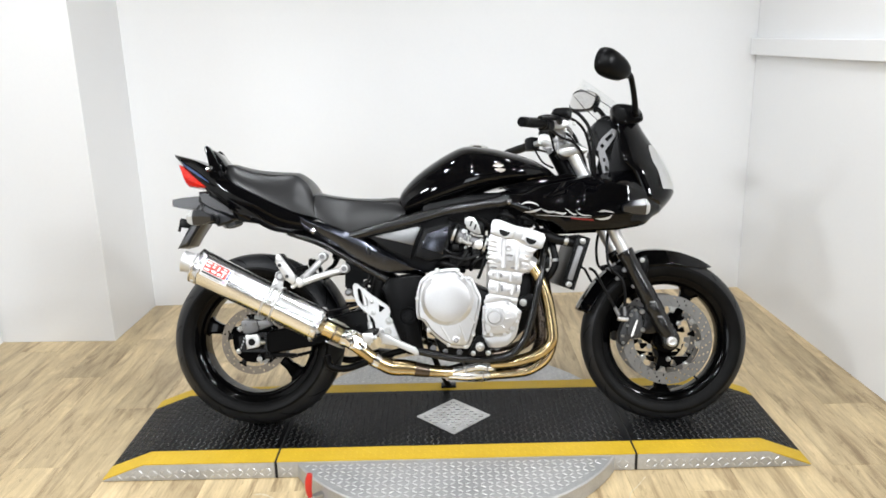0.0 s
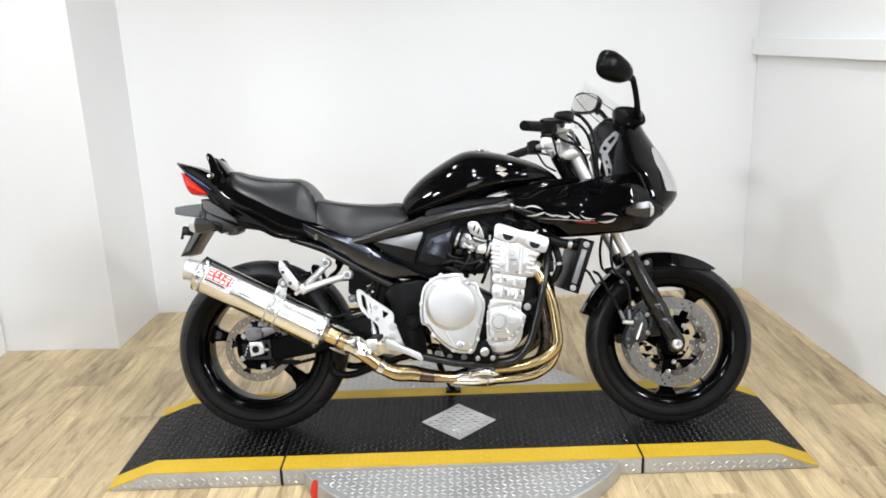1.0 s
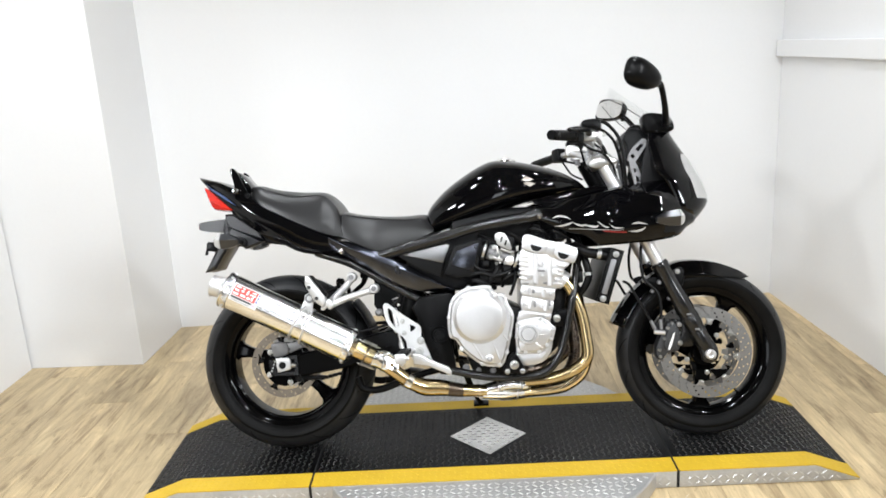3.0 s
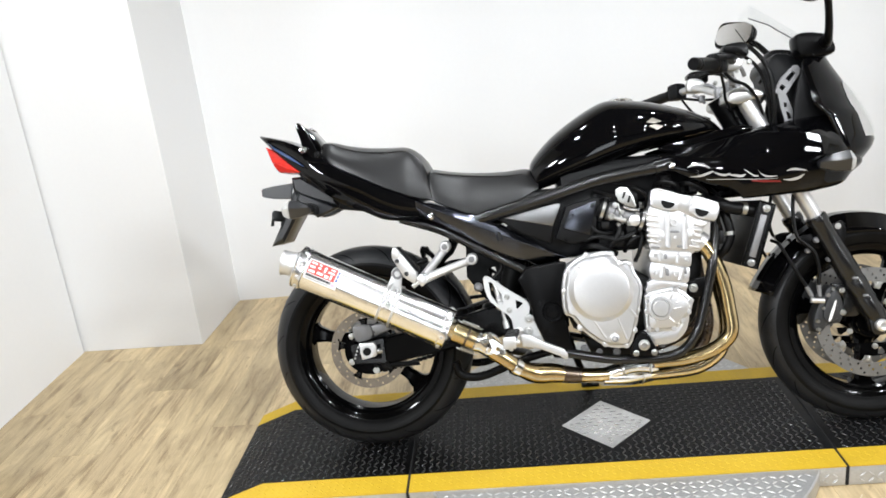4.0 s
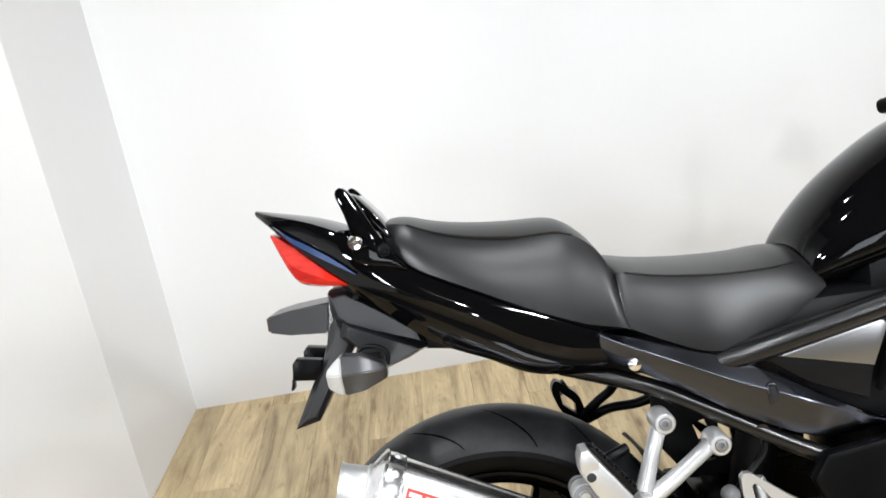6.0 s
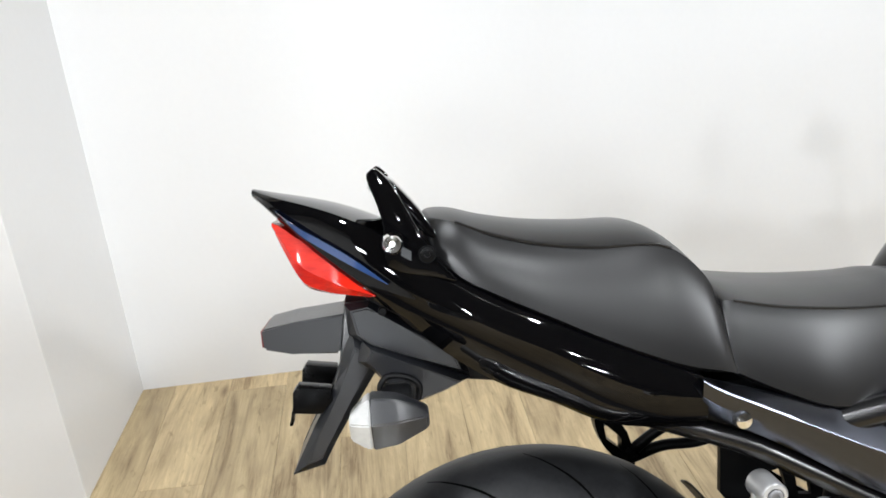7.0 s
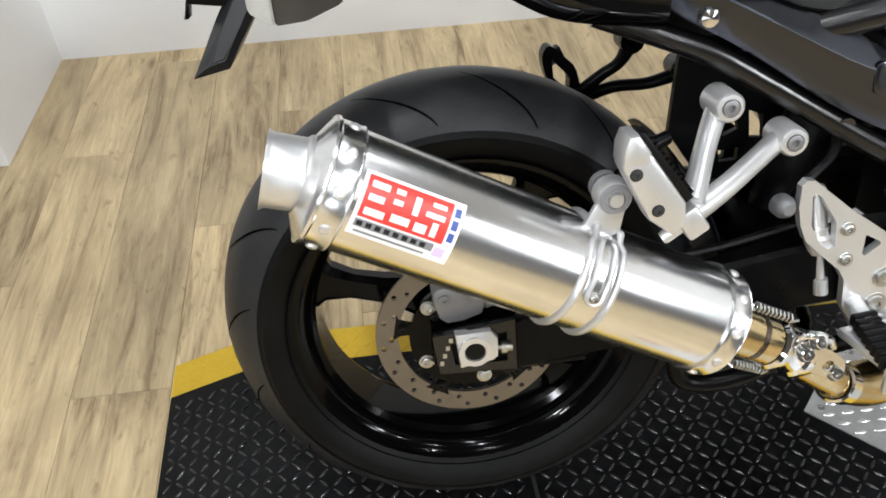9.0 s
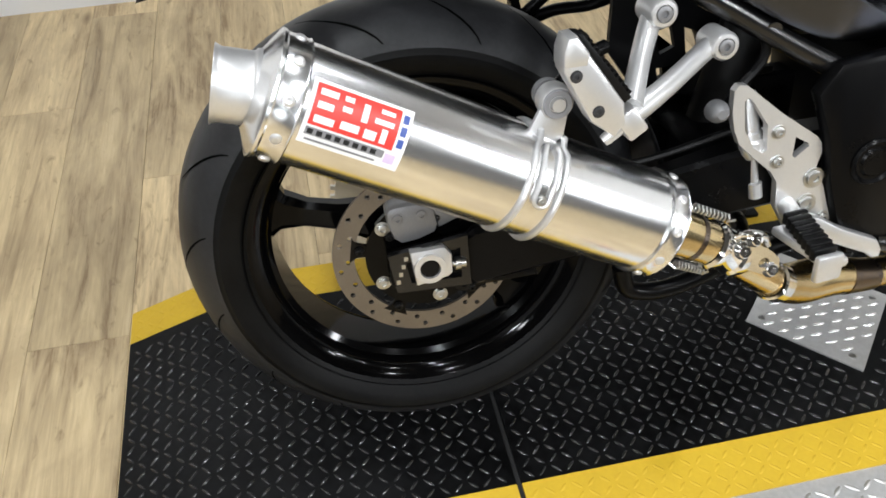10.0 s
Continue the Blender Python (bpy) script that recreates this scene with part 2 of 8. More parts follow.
M = dict(
    screen=clear_sheet(),
    wall=material("white_wall_paint", (0.79, 0.795, 0.80), 0.55, second=(0.755, 0.757, 0.758), scale=1.3, fine=60, bump=0.06, bump_scale=220),
    hall=material("hall_wall_paint", (0.15, 0.15, 0.15), 0.7, second=(0.12, 0.12, 0.12), scale=0.8),
    hall_warm=material("beige_hall_paint", (0.40, 0.36, 0.31), 0.7, second=(0.35, 0.31, 0.27), scale=0.8),
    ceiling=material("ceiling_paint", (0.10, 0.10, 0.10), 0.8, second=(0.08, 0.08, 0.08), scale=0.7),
    subfloor=material("dark_subfloor", (0.06, 0.045, 0.03), 0.9),
    plank=plank_material(),
    lamp_glow=material("lamp_glow", (1.0, 0.96, 0.9), 0.5, emission=60.0),
    sky_glow=material("daylight_pane", (0.88, 0.94, 1.0), 0.5, emission=1.6),
    fixture=material("fixture_white_metal", (0.6, 0.6, 0.6), 0.4),
    rubber_mat=material("black_rubber_mat", (0.0014, 0.0014, 0.0015), 0.36, second=(0.0085, 0.0087, 0.0092), scale=2.2, fine=70, amount=1.0, bump=0.3, rough_vary=0.10, spec=0.12),
    rubber_lug=material("worn_rubber_treads", (0.0035, 0.0035, 0.0037), 0.20, second=(0.012, 0.0121, 0.0125), scale=3, fine=90, amount=1.0, spec=0.7),
    yellow=material("yellow_safety_paint", (0.60, 0.395, 0.028), 0.5, second=(0.47, 0.30, 0.022), scale=9, fine=150, bump=0.15, spec=0.3),
    steel=material("diamond_plate_steel", (0.52, 0.52, 0.515), 0.42, 0.55, second=(0.36, 0.36, 0.355), scale=7, fine=140, amount=0.9, bump=0.1, rough_vary=0.12),
    inset_steel=material("worn_bright_plate", (0.66, 0.66, 0.655), 0.36, 0.6, second=(0.50, 0.49, 0.475), scale=9, fine=140, amount=0.9, bump=0.1, rough_vary=0.1),
    inset_lug=material("polished_plate_treads", (0.85, 0.85, 0.84), 0.25, 0.85, second=(0.75, 0.75, 0.74), scale=20, fine=200),
    steel_lug=material("worn_plate_treads", (0.62, 0.62, 0.61), 0.36, 0.85, second=(0.50, 0.50, 0.49), scale=20, fine=200),
    gap=material("dark_gap", (0.008, 0.008, 0.008), 0.8),
    red=material("red_vinyl_grip", (0.55, 0.03, 0.02), 0.35),
    zinc=material("zinc_plated_steel", (0.50, 0.50, 0.485), 0.32, 1.0, fine=300),
    gloss=material("gloss_black_paint", (0.0013, 0.0013, 0.0016), 0.03, second=(0.0017, 0.0017, 0.002), rough_vary=0.01, spec=0.32),
    satin=material("satin_black_metal", (0.0016, 0.0016, 0.0018), 0.28, second=(0.003, 0.003, 0.0032), scale=20, fine=300, rough_vary=0.03, spec=0.12),
    frame_paint=material("satin_black_frame_paint", (0.0035, 0.0035, 0.0038), 0.24, second=(0.005, 0.005, 0.0053), scale=20, fine=300, rough_vary=0.03, spec=0.6),
    plastic=material("grained_black_plastic", (0.0032, 0.0033, 0.0038), 0.42, second=(0.005, 0.0052, 0.0058), scale=15, fine=500, bump=0.12, bump_scale=900, spec=0.2),
    guard=material("mudguard_plastic", (0.0075, 0.0081, 0.0100), 0.30, second=(0.0105, 0.0112, 0.0135), scale=12, fine=500, bump=0.05, bump_scale=900, rough_vary=0.03, spec=0.95),
    slate=material("dark_metallic_side_cover_paint", (0.075, 0.080, 0.096), 0.22, 1.0, second=(0.062, 0.066, 0.080), scale=10, fine=500, rough_vary=0.03),
    graphite=material("graphite_metallic_paint", (0.27, 0.273, 0.282), 0.34, 1.0, second=(0.22, 0.223, 0.23), scale=8, fine=600, rough_vary=0.04),
    vinyl=material("black_seat_vinyl", (0.0055, 0.0054, 0.0058), 0.33, second=(0.0075, 0.0074, 0.0078), scale=12, fine=300, bump=0.02, bump_scale=900, rough_vary=0.02, spec=0.48),
    tyre=material("tyre_rubber", (0.0018, 0.0018, 0.0019), 0.48, second=(0.0055, 0.0054, 0.0052), scale=18, fine=200, amount=0.8, bump=0.15, spec=0.12),
    tread=material("dusty_tyre_tread", (0.009, 0.0092, 0.0100), 0.42, second=(0.019, 0.0195, 0.0208), scale=14, fine=160, amount=1.0, bump=0.2, spec=0.34),
    groove=material("tyre_groove", (0.001, 0.001, 0.001), 0.9, spec=0.05),
    rim=material("gloss_black_wheel_paint", (0.0012, 0.0012, 0.0013), 0.09, rough_vary=0.04, spec=0.14),
    caliper=material("grey_cast_caliper", (0.22, 0.22, 0.225), 0.42, 0.5, second=(0.16, 0.16, 0.165), scale=20, fine=300),
    dark_cast=material("dark_grey_cast_caliper", (0.035, 0.036, 0.038), 0.42, 0.3, second=(0.025, 0.025, 0.026), scale=20, fine=300),
    disc=material("brake_disc_steel", (0.20, 0.175, 0.145), 0.45, 0.9, second=(0.14, 0.12, 0.10), scale=30, fine=400),
    front_disc=material("front_disc_steel", (0.26, 0.256, 0.25), 0.42, 0.9, second=(0.20, 0.197, 0.19), scale=30, fine=400),
    engine=material("cast_silver_engine_paint", (0.65, 0.65, 0.655), 0.37, 0.85, second=(0.53, 0.53, 0.535), scale=14, fine=260, bump=0.12, bump_scale=400),
    alloy=material("brushed_alloy", (0.66, 0.66, 0.66), 0.36, 0.75, second=(0.56, 0.56, 0.555), scale=16, fine=300, bump=0.05),
    chrome=material("bright_chrome", (0.82, 0.82, 0.81), 0.09, 1.0, second=(0.76, 0.75, 0.73), scale=30, rough_vary=0.03),
    can=material("polished_steel_can", (0.86, 0.865, 0.87), 0.21, 1.0, second=(0.72, 0.72, 0.72), scale=7, fine=120, rough_vary=0.06),
    gold=material("heat_tinted_steel", (0.62, 0.49, 0.27), 0.20, 1.0, second=(0.44, 0.33, 0.17), scale=7, fine=60, amount=0.9, rough_vary=0.05),
    brass=material("pale_heat_tinted_steel", (0.72, 0.62, 0.42), 0.15, 1.0, second=(0.60, 0.46, 0.26), scale=6, fine=60, amount=0.9, rough_vary=0.05),
    # real heat tint on band and seam; painted shade on the far header pipes
    blued_shaded=material("heat_blued_and_shaded_steel", (0.10, 0.085, 0.08), 0.28, 1.0, second=(0.20, 0.14, 0.08), scale=14),
    lamp_red=material("red_lamp_lens", (0.66, 0.020, 0.008), 0.12, second=(0.40, 0.008, 0.005), scale=24, amount=0.9, spec=0.6, stretch=(1, 1, 5)),
    lens=material("clear_lens", (0.46, 0.46, 0.45), 0.10, second=(0.34, 0.34, 0.33), scale=60),
    mirror=material("mirror_glass", (0.9, 0.9, 0.9), 0.02, 1.0, rough_vary=0.005),
    smear=material("dried_adhesive", (0.60, 0.53, 0.38), 0.5, second=(0.50, 0.42, 0.27), scale=40),
    white=material("white_decal", (0.80, 0.80, 0.79), 0.3),
    decal_red=material("red_decal", (0.68, 0.05, 0.04), 0.3),
    decal_dim=material("dull_red_decal", (0.16, 0.012, 0.01), 0.35),
    decal_grey=material("grey_decal", (0.22, 0.22, 0.23), 0.35),
    decal_lilac=material("lilac_decal", (0.62, 0.50, 0.70), 0.3),
    decal_blue=material("blue_decal", (0.06, 0.10, 0.32), 0.3),
    emblem=material("pale_metal_emblem", (0.36, 0.33, 0.29), 0.3, 0.6),
    silver_decal=material("silver_decal", (0.42, 0.41, 0.40), 0.35, 0.3),
    blue_glint=material("painted_blue_reflection", (0.022, 0.052, 0.15), 0.12, coat=1.0),
    hose=material("black_rubber_hose", (0.0022, 0.0022, 0.0024), 0.44, spec=0.22),
    oil=material("oily_dark_metal", (0.004, 0.0039, 0.0038), 0.40, 0.3, spec=0.25),
    frame_wood=material("dark_stained_wood", (0.045, 0.03, 0.02), 0.5, second=(0.02, 0.015, 0.012), scale=30, stretch=(1, 8, 1)),
)


# ---- mesh helpers ----
def finish(name, bm, mat, smooth=True, angle=35):
    bmesh.ops.recalc_face_normals(bm, faces=bm.faces)
    me = bpy.data.meshes.new(name)
    bm.to_mesh(me)
    bm.free()
    me.materials.append(mat)
    if smooth:
        me.shade_smooth()
        me.set_sharp_from_angle(angle=radians(angle))
    return me


def part(name, bm, mat, parent, label="", smooth=True, angle=35):
    ob = new(name, finish(name, bm, mat, smooth, angle))
    ob.parent = parent
    return tagged(ob, label)


def loose(bm):
    """The separate pieces of a mesh, each as a mesh of its own."""
    bm.verts.index_update()
    group = {}
    for v in bm.verts:
        if v in group:
            continue
        stack, mark = [v], len(set(group.values())) if not group else max(group.values()) + 1
        group[v] = mark
        while stack:
            for e in stack.pop().link_edges:
                for w in e.verts:
                    if w not in group:
                        group[w] = mark
                        stack.append(w)
    made = {}
    for f in bm.faces:
        piece, twin = made.setdefault(group[f.verts[0]], (bmesh.new(), {}))
        for v in f.verts:
            if v not in twin:
                twin[v] = piece.verts.new(v.co)
        piece.faces.new([twin[v] for v in f.verts])
    bm.free()
    return [piece for piece, _ in made.values()]


def parts(name, bm, mat, parent, label="", smooth=True, angle=35):
    """Every loose piece of the mesh becomes a part of its own."""
    return [part(name, piece, mat, parent, label, smooth, angle) for piece in loose(bm)]


def thing(name, label, category, m=None, group="", kind=""):
    ob = new(name)
    ob.empty_display_size = 0.1
    if m is not None:
        ob.matrix_world = m
    return tagged(ob, label, category, group, kind)


def curve(points, steps=6):
    """A smooth line (Catmull-Rom) through points of any dimension."""
    p = [np.array(q, float) for q in points]
    p = [2 * p[0] - p[1], *p, 2 * p[-1] - p[-2]]
    out = []
    for a, b, c, d in zip(p, p[1:], p[2:], p[3:]):
        for k in range(steps):
            s = k / steps
            out.append(0.5 * (2 * b + (c - a) * s + (2 * a - 5 * b + 4 * c - d) * s * s + (3 * b - a - 3 * c + d) * s ** 3))
    return out + [p[-2]]


def add_box(bm, lo, hi, bevel=0.0, m=None):
    c, s = [(a + b) / 2 for a, b in zip(lo, hi)], [abs(b - a) for a, b in zip(lo, hi)]
    made = bmesh.ops.create_cube(bm, size=1, matrix=Matrix.LocRotScale(c, None, s))
    verts = made["verts"]
    if bevel:
        edges = list({e for v in verts for e in v.link_edges})
        r = bmesh.ops.bevel(bm, geom=edges, offset=bevel, segments=2, affect="EDGES", profile=0.5)
        verts = list({v for f in r["faces"] for v in f.verts} | {v for v in verts if v.is_valid})
    if m is not None:
        bmesh.ops.transform(bm, matrix=m, verts=verts)
    return bm


def box(lo, hi, bevel=0.0, m=None):
    return add_box(bmesh.new(), lo, hi, bevel, m)


def rings(bm, ring_list, close=True, caps=True):
    rows = [[bm.verts.new(p) for p in ring] for ring in ring_list]
    n = len(rows[0])
    for a, b in zip(rows, rows[1:]):
        for k in range(n if close else n - 1):
            bm.faces.new((a[k], a[(k + 1) % n], b[(k + 1) % n], b[k]))
    if caps and close:
        bm.faces.new(rows[0][::-1])
        bm.faces.new(rows[-1])
    return bm


def add_tube(bm, points, radius, sides=12, steps=5, radii=None, smooth=True, flat=None):
    """A pipe along a smooth line; radii may be given for every point. flat squeezes it in one direction."""
    if radii is None:
        radii = [radius] * len(points)
    pts = [(*p, r) for p, r in zip(points, radii)]
    pts = curve(pts, steps) if smooth and len(points) > 2 else [np.array(p, float) for p in pts]
    place = [Vector(p[:3]) for p in pts]
    ring_list, side = [], None
    for k, p in enumerate(place):
        way = (place[min(k + 1, len(place) - 1)] - place[max(k - 1, 0)]).normalized()
        if side is None:
            side = way.orthogonal().normalized()
        side = (side - way * side.dot(way)).normalized()
        up = way.cross(side)
        r = float(pts[k][3])
        ring_list.append([p + r * (math.cos(a) * side + math.sin(a) * up) for a in (2 * math.pi * j / sides for j in range(sides))])
    return rings(bm, ring_list)


def tube(points, radius, **kw):
    return add_tube(bmesh.new(), points, radius, **kw)


def add_lathe(bm, profile, m, sides=32, caps=False):
    """Turn a profile of (radius, height) round the z axis of the pose m."""
    ring_list = [[m @ Vector((r * math.cos(a), r * math.sin(a), h)) for a in (2 * math.pi * k / sides for k in range(sides))] for r, h in profile]
    return rings(bm, ring_list, caps=caps)


def lathe(profile, m, sides=32, caps=False):
    return add_lathe(bmesh.new(), profile, m, sides, caps)


def axis(a, b):
    """A pose at a whose z axis points to b."""
    a, b = Vector(a), Vector(b)
    return Matrix.Translation(a) @ (b - a).to_track_quat("Z", "Y").to_matrix().to_4x4()


def add_bolt(bm, at, to=(0, -1, 0), r=0.008, h=0.006, sides=6):
    m = axis(at, Vector(at) + Vector(to))
    return add_lathe(bm, [(r * 1.35, 0), (r * 1.35, h * 0.3), (r, h * 0.3), (r, h * 0.9), (r * 0.85, h), (r * 0.45, h), (r * 0.4, h * 0.5)], m, sides * 2, caps=True)


def add_slab(bm, outline, y0, y1, bevel=0.004, holes=()):
    """A plate: an outline of (x, z) from y0 to y1, with rounded edges."""
    a = [bm.verts.new((x, y0, z)) for x, z in outline]
    b = [bm.verts.new((x, y1, z)) for x, z in outline]
    n = len(a)
    faces = [bm.faces.new(a), bm.faces.new(b[::-1])]
    for k in range(n):
        faces.append(bm.faces.new((a[k], b[k], b[(k + 1) % n], a[(k + 1) % n])))
    bmesh.ops.recalc_face_normals(bm, faces=faces)
    if bevel:
        edges = list({e for f in faces[:2] for e in f.edges})
        bmesh.ops.bevel(bm, geom=edges, offset=bevel, segments=2, affect="EDGES", profile=0.5, clamp_overlap=True)
    return bm


def slab(outline, y0, y1, bevel=0.004):
    return add_slab(bmesh.new(), outline, y0, y1, bevel)


def pierced(outline, holes, y0, y1):
    """A plate with real openings: loops of (x, z) from y0 to y1."""
    bm = bmesh.new()
    edges = []
    for loop in (outline, *holes):
        vs = [bm.verts.new((x, y0, z)) for x, z in loop]
        edges += [bm.edges.new((vs[k], vs[(k + 1) % len(vs)])) for k in range(len(vs))]
    bmesh.ops.triangle_fill(bm, use_beauty=True, use_dissolve=False, edges=edges)
    made = bmesh.ops.extrude_face_region(bm, geom=bm.faces[:])
    bmesh.ops.translate(bm, vec=(0, y1 - y0, 0), verts=[v for v in made["geom"] if isinstance(v, bmesh.types.BMVert)])
    return bm


def rounded(outline, steps=4):
    """A closed smooth outline through the given (x, z) points."""
    p = [np.array(q, float) for q in outline]
    n, out = len(p), []
    for k in range(n):
        a, b, c, d = p[k - 1], p[k], p[(k + 1) % n], p[(k + 2) % n]
        for j in range(steps):
            s = j / steps
            out.append(tuple(0.5 * (2 * b + (c - a) * s + (2 * a - 5 * b + 4 * c - d) * s * s + (3 * b - a - 3 * c + d) * s ** 3)))
    return out


def hull(stations, sides=28, steps=5, waist=0.4, top_power=2.3, low_power=3.0, y_shift=0.0):
    """A body lofted along x through stations of (x, top, bottom, half width), with a rounded section."""
    ring_list = []
    for x, top, low, hw in curve(stations, steps):
        mid = low + waist * (top - low)
        ring = []
        for k in range(sides):
            a = 2 * math.pi * k / sides
            c, s = math.cos(a), math.sin(a)
            power = top_power if s >= 0 else low_power
            y = hw * math.copysign(abs(c) ** (2 / power), c)
            z = mid + ((top - mid) if s >= 0 else (mid - low)) * math.copysign(abs(s) ** (2 / power), s)
            ring.append((x, y + y_shift, z))
        ring_list.append(ring)
    return rings(bmesh.new(), ring_list)


def loft(stations, half, steps=5):
    """A body along x, the same on both sides: half(values) gives the right half of its section, top to bottom, as (y, z)."""
    ring_list = []
    for row in curve(stations, steps):
        right = half(row)
        ring_list.append([(row[0], -y, z) for y, z in right] + [(row[0], y, z) for y, z in right[::-1]])
    return rings(bmesh.new(), ring_list)


def sheet(fn, nu, nv):
    """An open sheet of fn(u, v), u and v from 0 to 1."""
    return rings(bmesh.new(), [[fn(i / nu, j / nv) for j in range(nv + 1)] for i in range(nu + 1)], close=False, caps=False)


def thicken(ob, amount, offset=-1.0):
    mod = ob.modifiers.new("thickness", "SOLIDIFY")
    mod.thickness, mod.offset = amount, offset
    return ob


def at(stops, s):
    """Linear interpolation in a list of (position, value)."""
    return float(np.interp(s, [a for a, _ in stops], [b for _, b in stops]))


# ---- the room ----
def structure(name, bm, mat, label, smooth=False):
    return tagged(new(name, finish(name, bm, mat, smooth)), label, "structure", kind="structure")


BACK, LEFT, RIGHT = 1.533, -2.28, 1.675
floor = structure("floor", box((-8, SOUTH, -0.12), (8, 2.2, -0.004)), M["subfloor"], "dark subfloor under the oak-look planks")
wall_back = structure("wall_back", box((0.003, 0, 0), (3.55, 0.15, CEILING)), M["wall"], "smooth white painted wall behind the motorcycle")
wall_back.matrix_world = pose(-1.70, BACK, 0, 0, 0, 1.6)
wall_pillar = structure("wall_pillar", box((-0.72, 0, 0), (0, 0.70, CEILING), 0.002), M["wall"], "white boxed-in pillar in the corner")
wall_pillar.matrix_world = pose(-1.702, 1.004, 0, 0, 0, -1.6)
structure("wall_left", box((-2.43, -1.4, 0), (LEFT, 1.01, CEILING)), M["wall"], "white painted side wall")
side = bmesh.new()
add_box(side, (0, -3.0, 0), (0.15, 0, CEILING))
wall_right = structure("wall_right", side, M["wall"], "white painted side wall with a ledge")
wall_right.matrix_world = pose(RIGHT, BACK + 0.091, 0, 0, 0, 2.15)
ledge = structure("trim_ledge", box((-0.035, -3.0, 1.315), (0.0, -0.005, 1.40), 0.004), M["wall"], "white horizontal ledge board on the side wall")
ledge.matrix_world = pose(RIGHT, BACK + 0.091, 0, 0, 0, 2.15)
# unseen ceiling, coloured dark to hold down bounce light and gloss reflections
structure("ceiling", box((-8, SOUTH, CEILING), (8, 2.2, CEILING + 0.1)), M["ceiling"], "plain dark ceiling, out of view")
structure("wall_hall_west", box((-8.15, SOUTH, 0), (-8, 2.2, CEILING)), M["hall_warm"], "plain beige hall wall")
structure("wall_hall_east", box((8, SOUTH, 0), (8.15, 2.2, CEILING)), M["hall"], "plain dark hall wall")
south = bmesh.new()
for lo, hi in (((-8, 0), (-2.35, CEILING)), ((-0.85, 0), (8, CEILING)), ((-2.35, 0), (-0.85, 1.1)), ((-2.35, 2.7), (-0.85, CEILING))):
    add_box(south, (lo[0], SOUTH - 0.15, lo[1]), (hi[0], SOUTH, hi[1]))
structure("wall_hall_south", south, M["hall"], "plain hall wall with a wide window")
structure("window_1", box((-2.35, SOUTH - 0.12, 1.1), (-0.85, SOUTH - 0.10, 2.7)), M["sky_glow"], "wide bright window with daylight outside")
structure("wall_hall_north_west", box((-8, 1.5, 0), (-2.432, 1.65, CEILING)), M["hall"], "plain dark hall wall")
structure("wall_hall_north_east", box((1.96, 1.5, 0), (8, 1.65, CEILING)), M["hall"], "plain dark hall wall")


def ceiling_spot(x, y):
    ob = thing("ceiling_lamp", "small round white ceiling lamp with a bare bulb", "ceiling lamp", pose(x, y, CEILING), "ceiling lamps")
    part("housing", lathe([(0.0, 0.0), (0.06, 0.0), (0.065, -0.03), (0.03, -0.05), (0.03, -0.10), (0.0, -0.10)], Matrix(), 20), M["fixture"], ob)
    part("bulb", lathe([(0.0, -0.145), (0.012, -0.143), (0.018, -0.13), (0.014, -0.105), (0.0, -0.102)], Matrix(), 16), M["lamp_glow"], ob, "glowing bulb")
    return ob


for x, y, _ in LAMPS:
    ceiling_spot(x, y)


# ---- wall board on the side wall ----
board = thing("wall_board", "dark wooden frame holding black expanded mesh over a white panel on the wall", "picture frame")
frame_bm = bmesh.new()
for lo, hi in (((LEFT + 0.004, -0.58, 0.092), (LEFT + 0.04, 0.262, 0.165)), ((LEFT + 0.004, -0.58, 1.02), (LEFT + 0.04, 0.262, 1.095)),
               ((LEFT + 0.004, 0.187, 0.165), (LEFT + 0.04, 0.262, 1.02)), ((LEFT + 0.004, -0.58, 0.165), (LEFT + 0.04, -0.505, 1.02))):
    add_box(frame_bm, lo, hi, 0.006)
parts("frame_rail", frame_bm, M["frame_wood"], board)
part("panel", box((LEFT + 0.004, -0.505, 0.165), (LEFT + 0.012, 0.187, 1.02)), M["wall"], board, "white backing panel")
mesh_bm = bmesh.new()
for sign in (-1, 1):
    for k in range(-52, 86):
        # wires cross at a slant; each is cut off at the panel's edge
        y0, z0, y1, z1 = -0.505, 0.165 + k * 0.0165, 0.187, 0.165 + k * 0.0165 + 0.692 * 0.62
        if z0 < 0.165:
            y0, z0 = y0 + (0.165 - z0) / 0.62, 0.165
        if z1 > 1.02:
            y1, z1 = y1 - (z1 - 1.02) / 0.62, 1.02
        if y1 - y0 > 0.01:
            if sign < 0:
                z0, z1 = 1.185 - z0, 1.185 - z1
            add_tube(mesh_bm, [(LEFT + 0.015 + sign * 0.001, y0, z0), (LEFT + 0.015 + sign * 0.001, y1, z1)], 0.0016, sides=4, smooth=False)
tagged(part("wire_mesh", mesh_bm, M["groove"], board, "black expanded metal mesh"), kind="stuff")
plates = bmesh.new()
for z in (0.10, 1.06):
    add_box(plates, (LEFT + 0.0395, 0.240, z), (LEFT + 0.0415, 0.259, z + 0.020), 0.0005)
parts("corner_plate", plates, M["zinc"], board)


# ---- the display platform ----
TOP = 0.065
FRONT, REAR = -0.304, 0.291
JOINT, BEND, END = 0.617, 1.07, 1.217
platform = thing("display_platform", "low motorcycle turntable ramp with black tread mat and yellow edges", "platform")


def ramp_end(sign):
    """One end of the deck: flat for most of its length, then sloping to the floor."""
    a, b, c = (JOINT + 0.0045) * sign, BEND * sign, END * sign
    outline = [(a, 0.002), (c, 0.002), (c, 0.006), (b, TOP - 0.004), (a, TOP - 0.004)]
    return slab(outline, FRONT, REAR, 0.002)


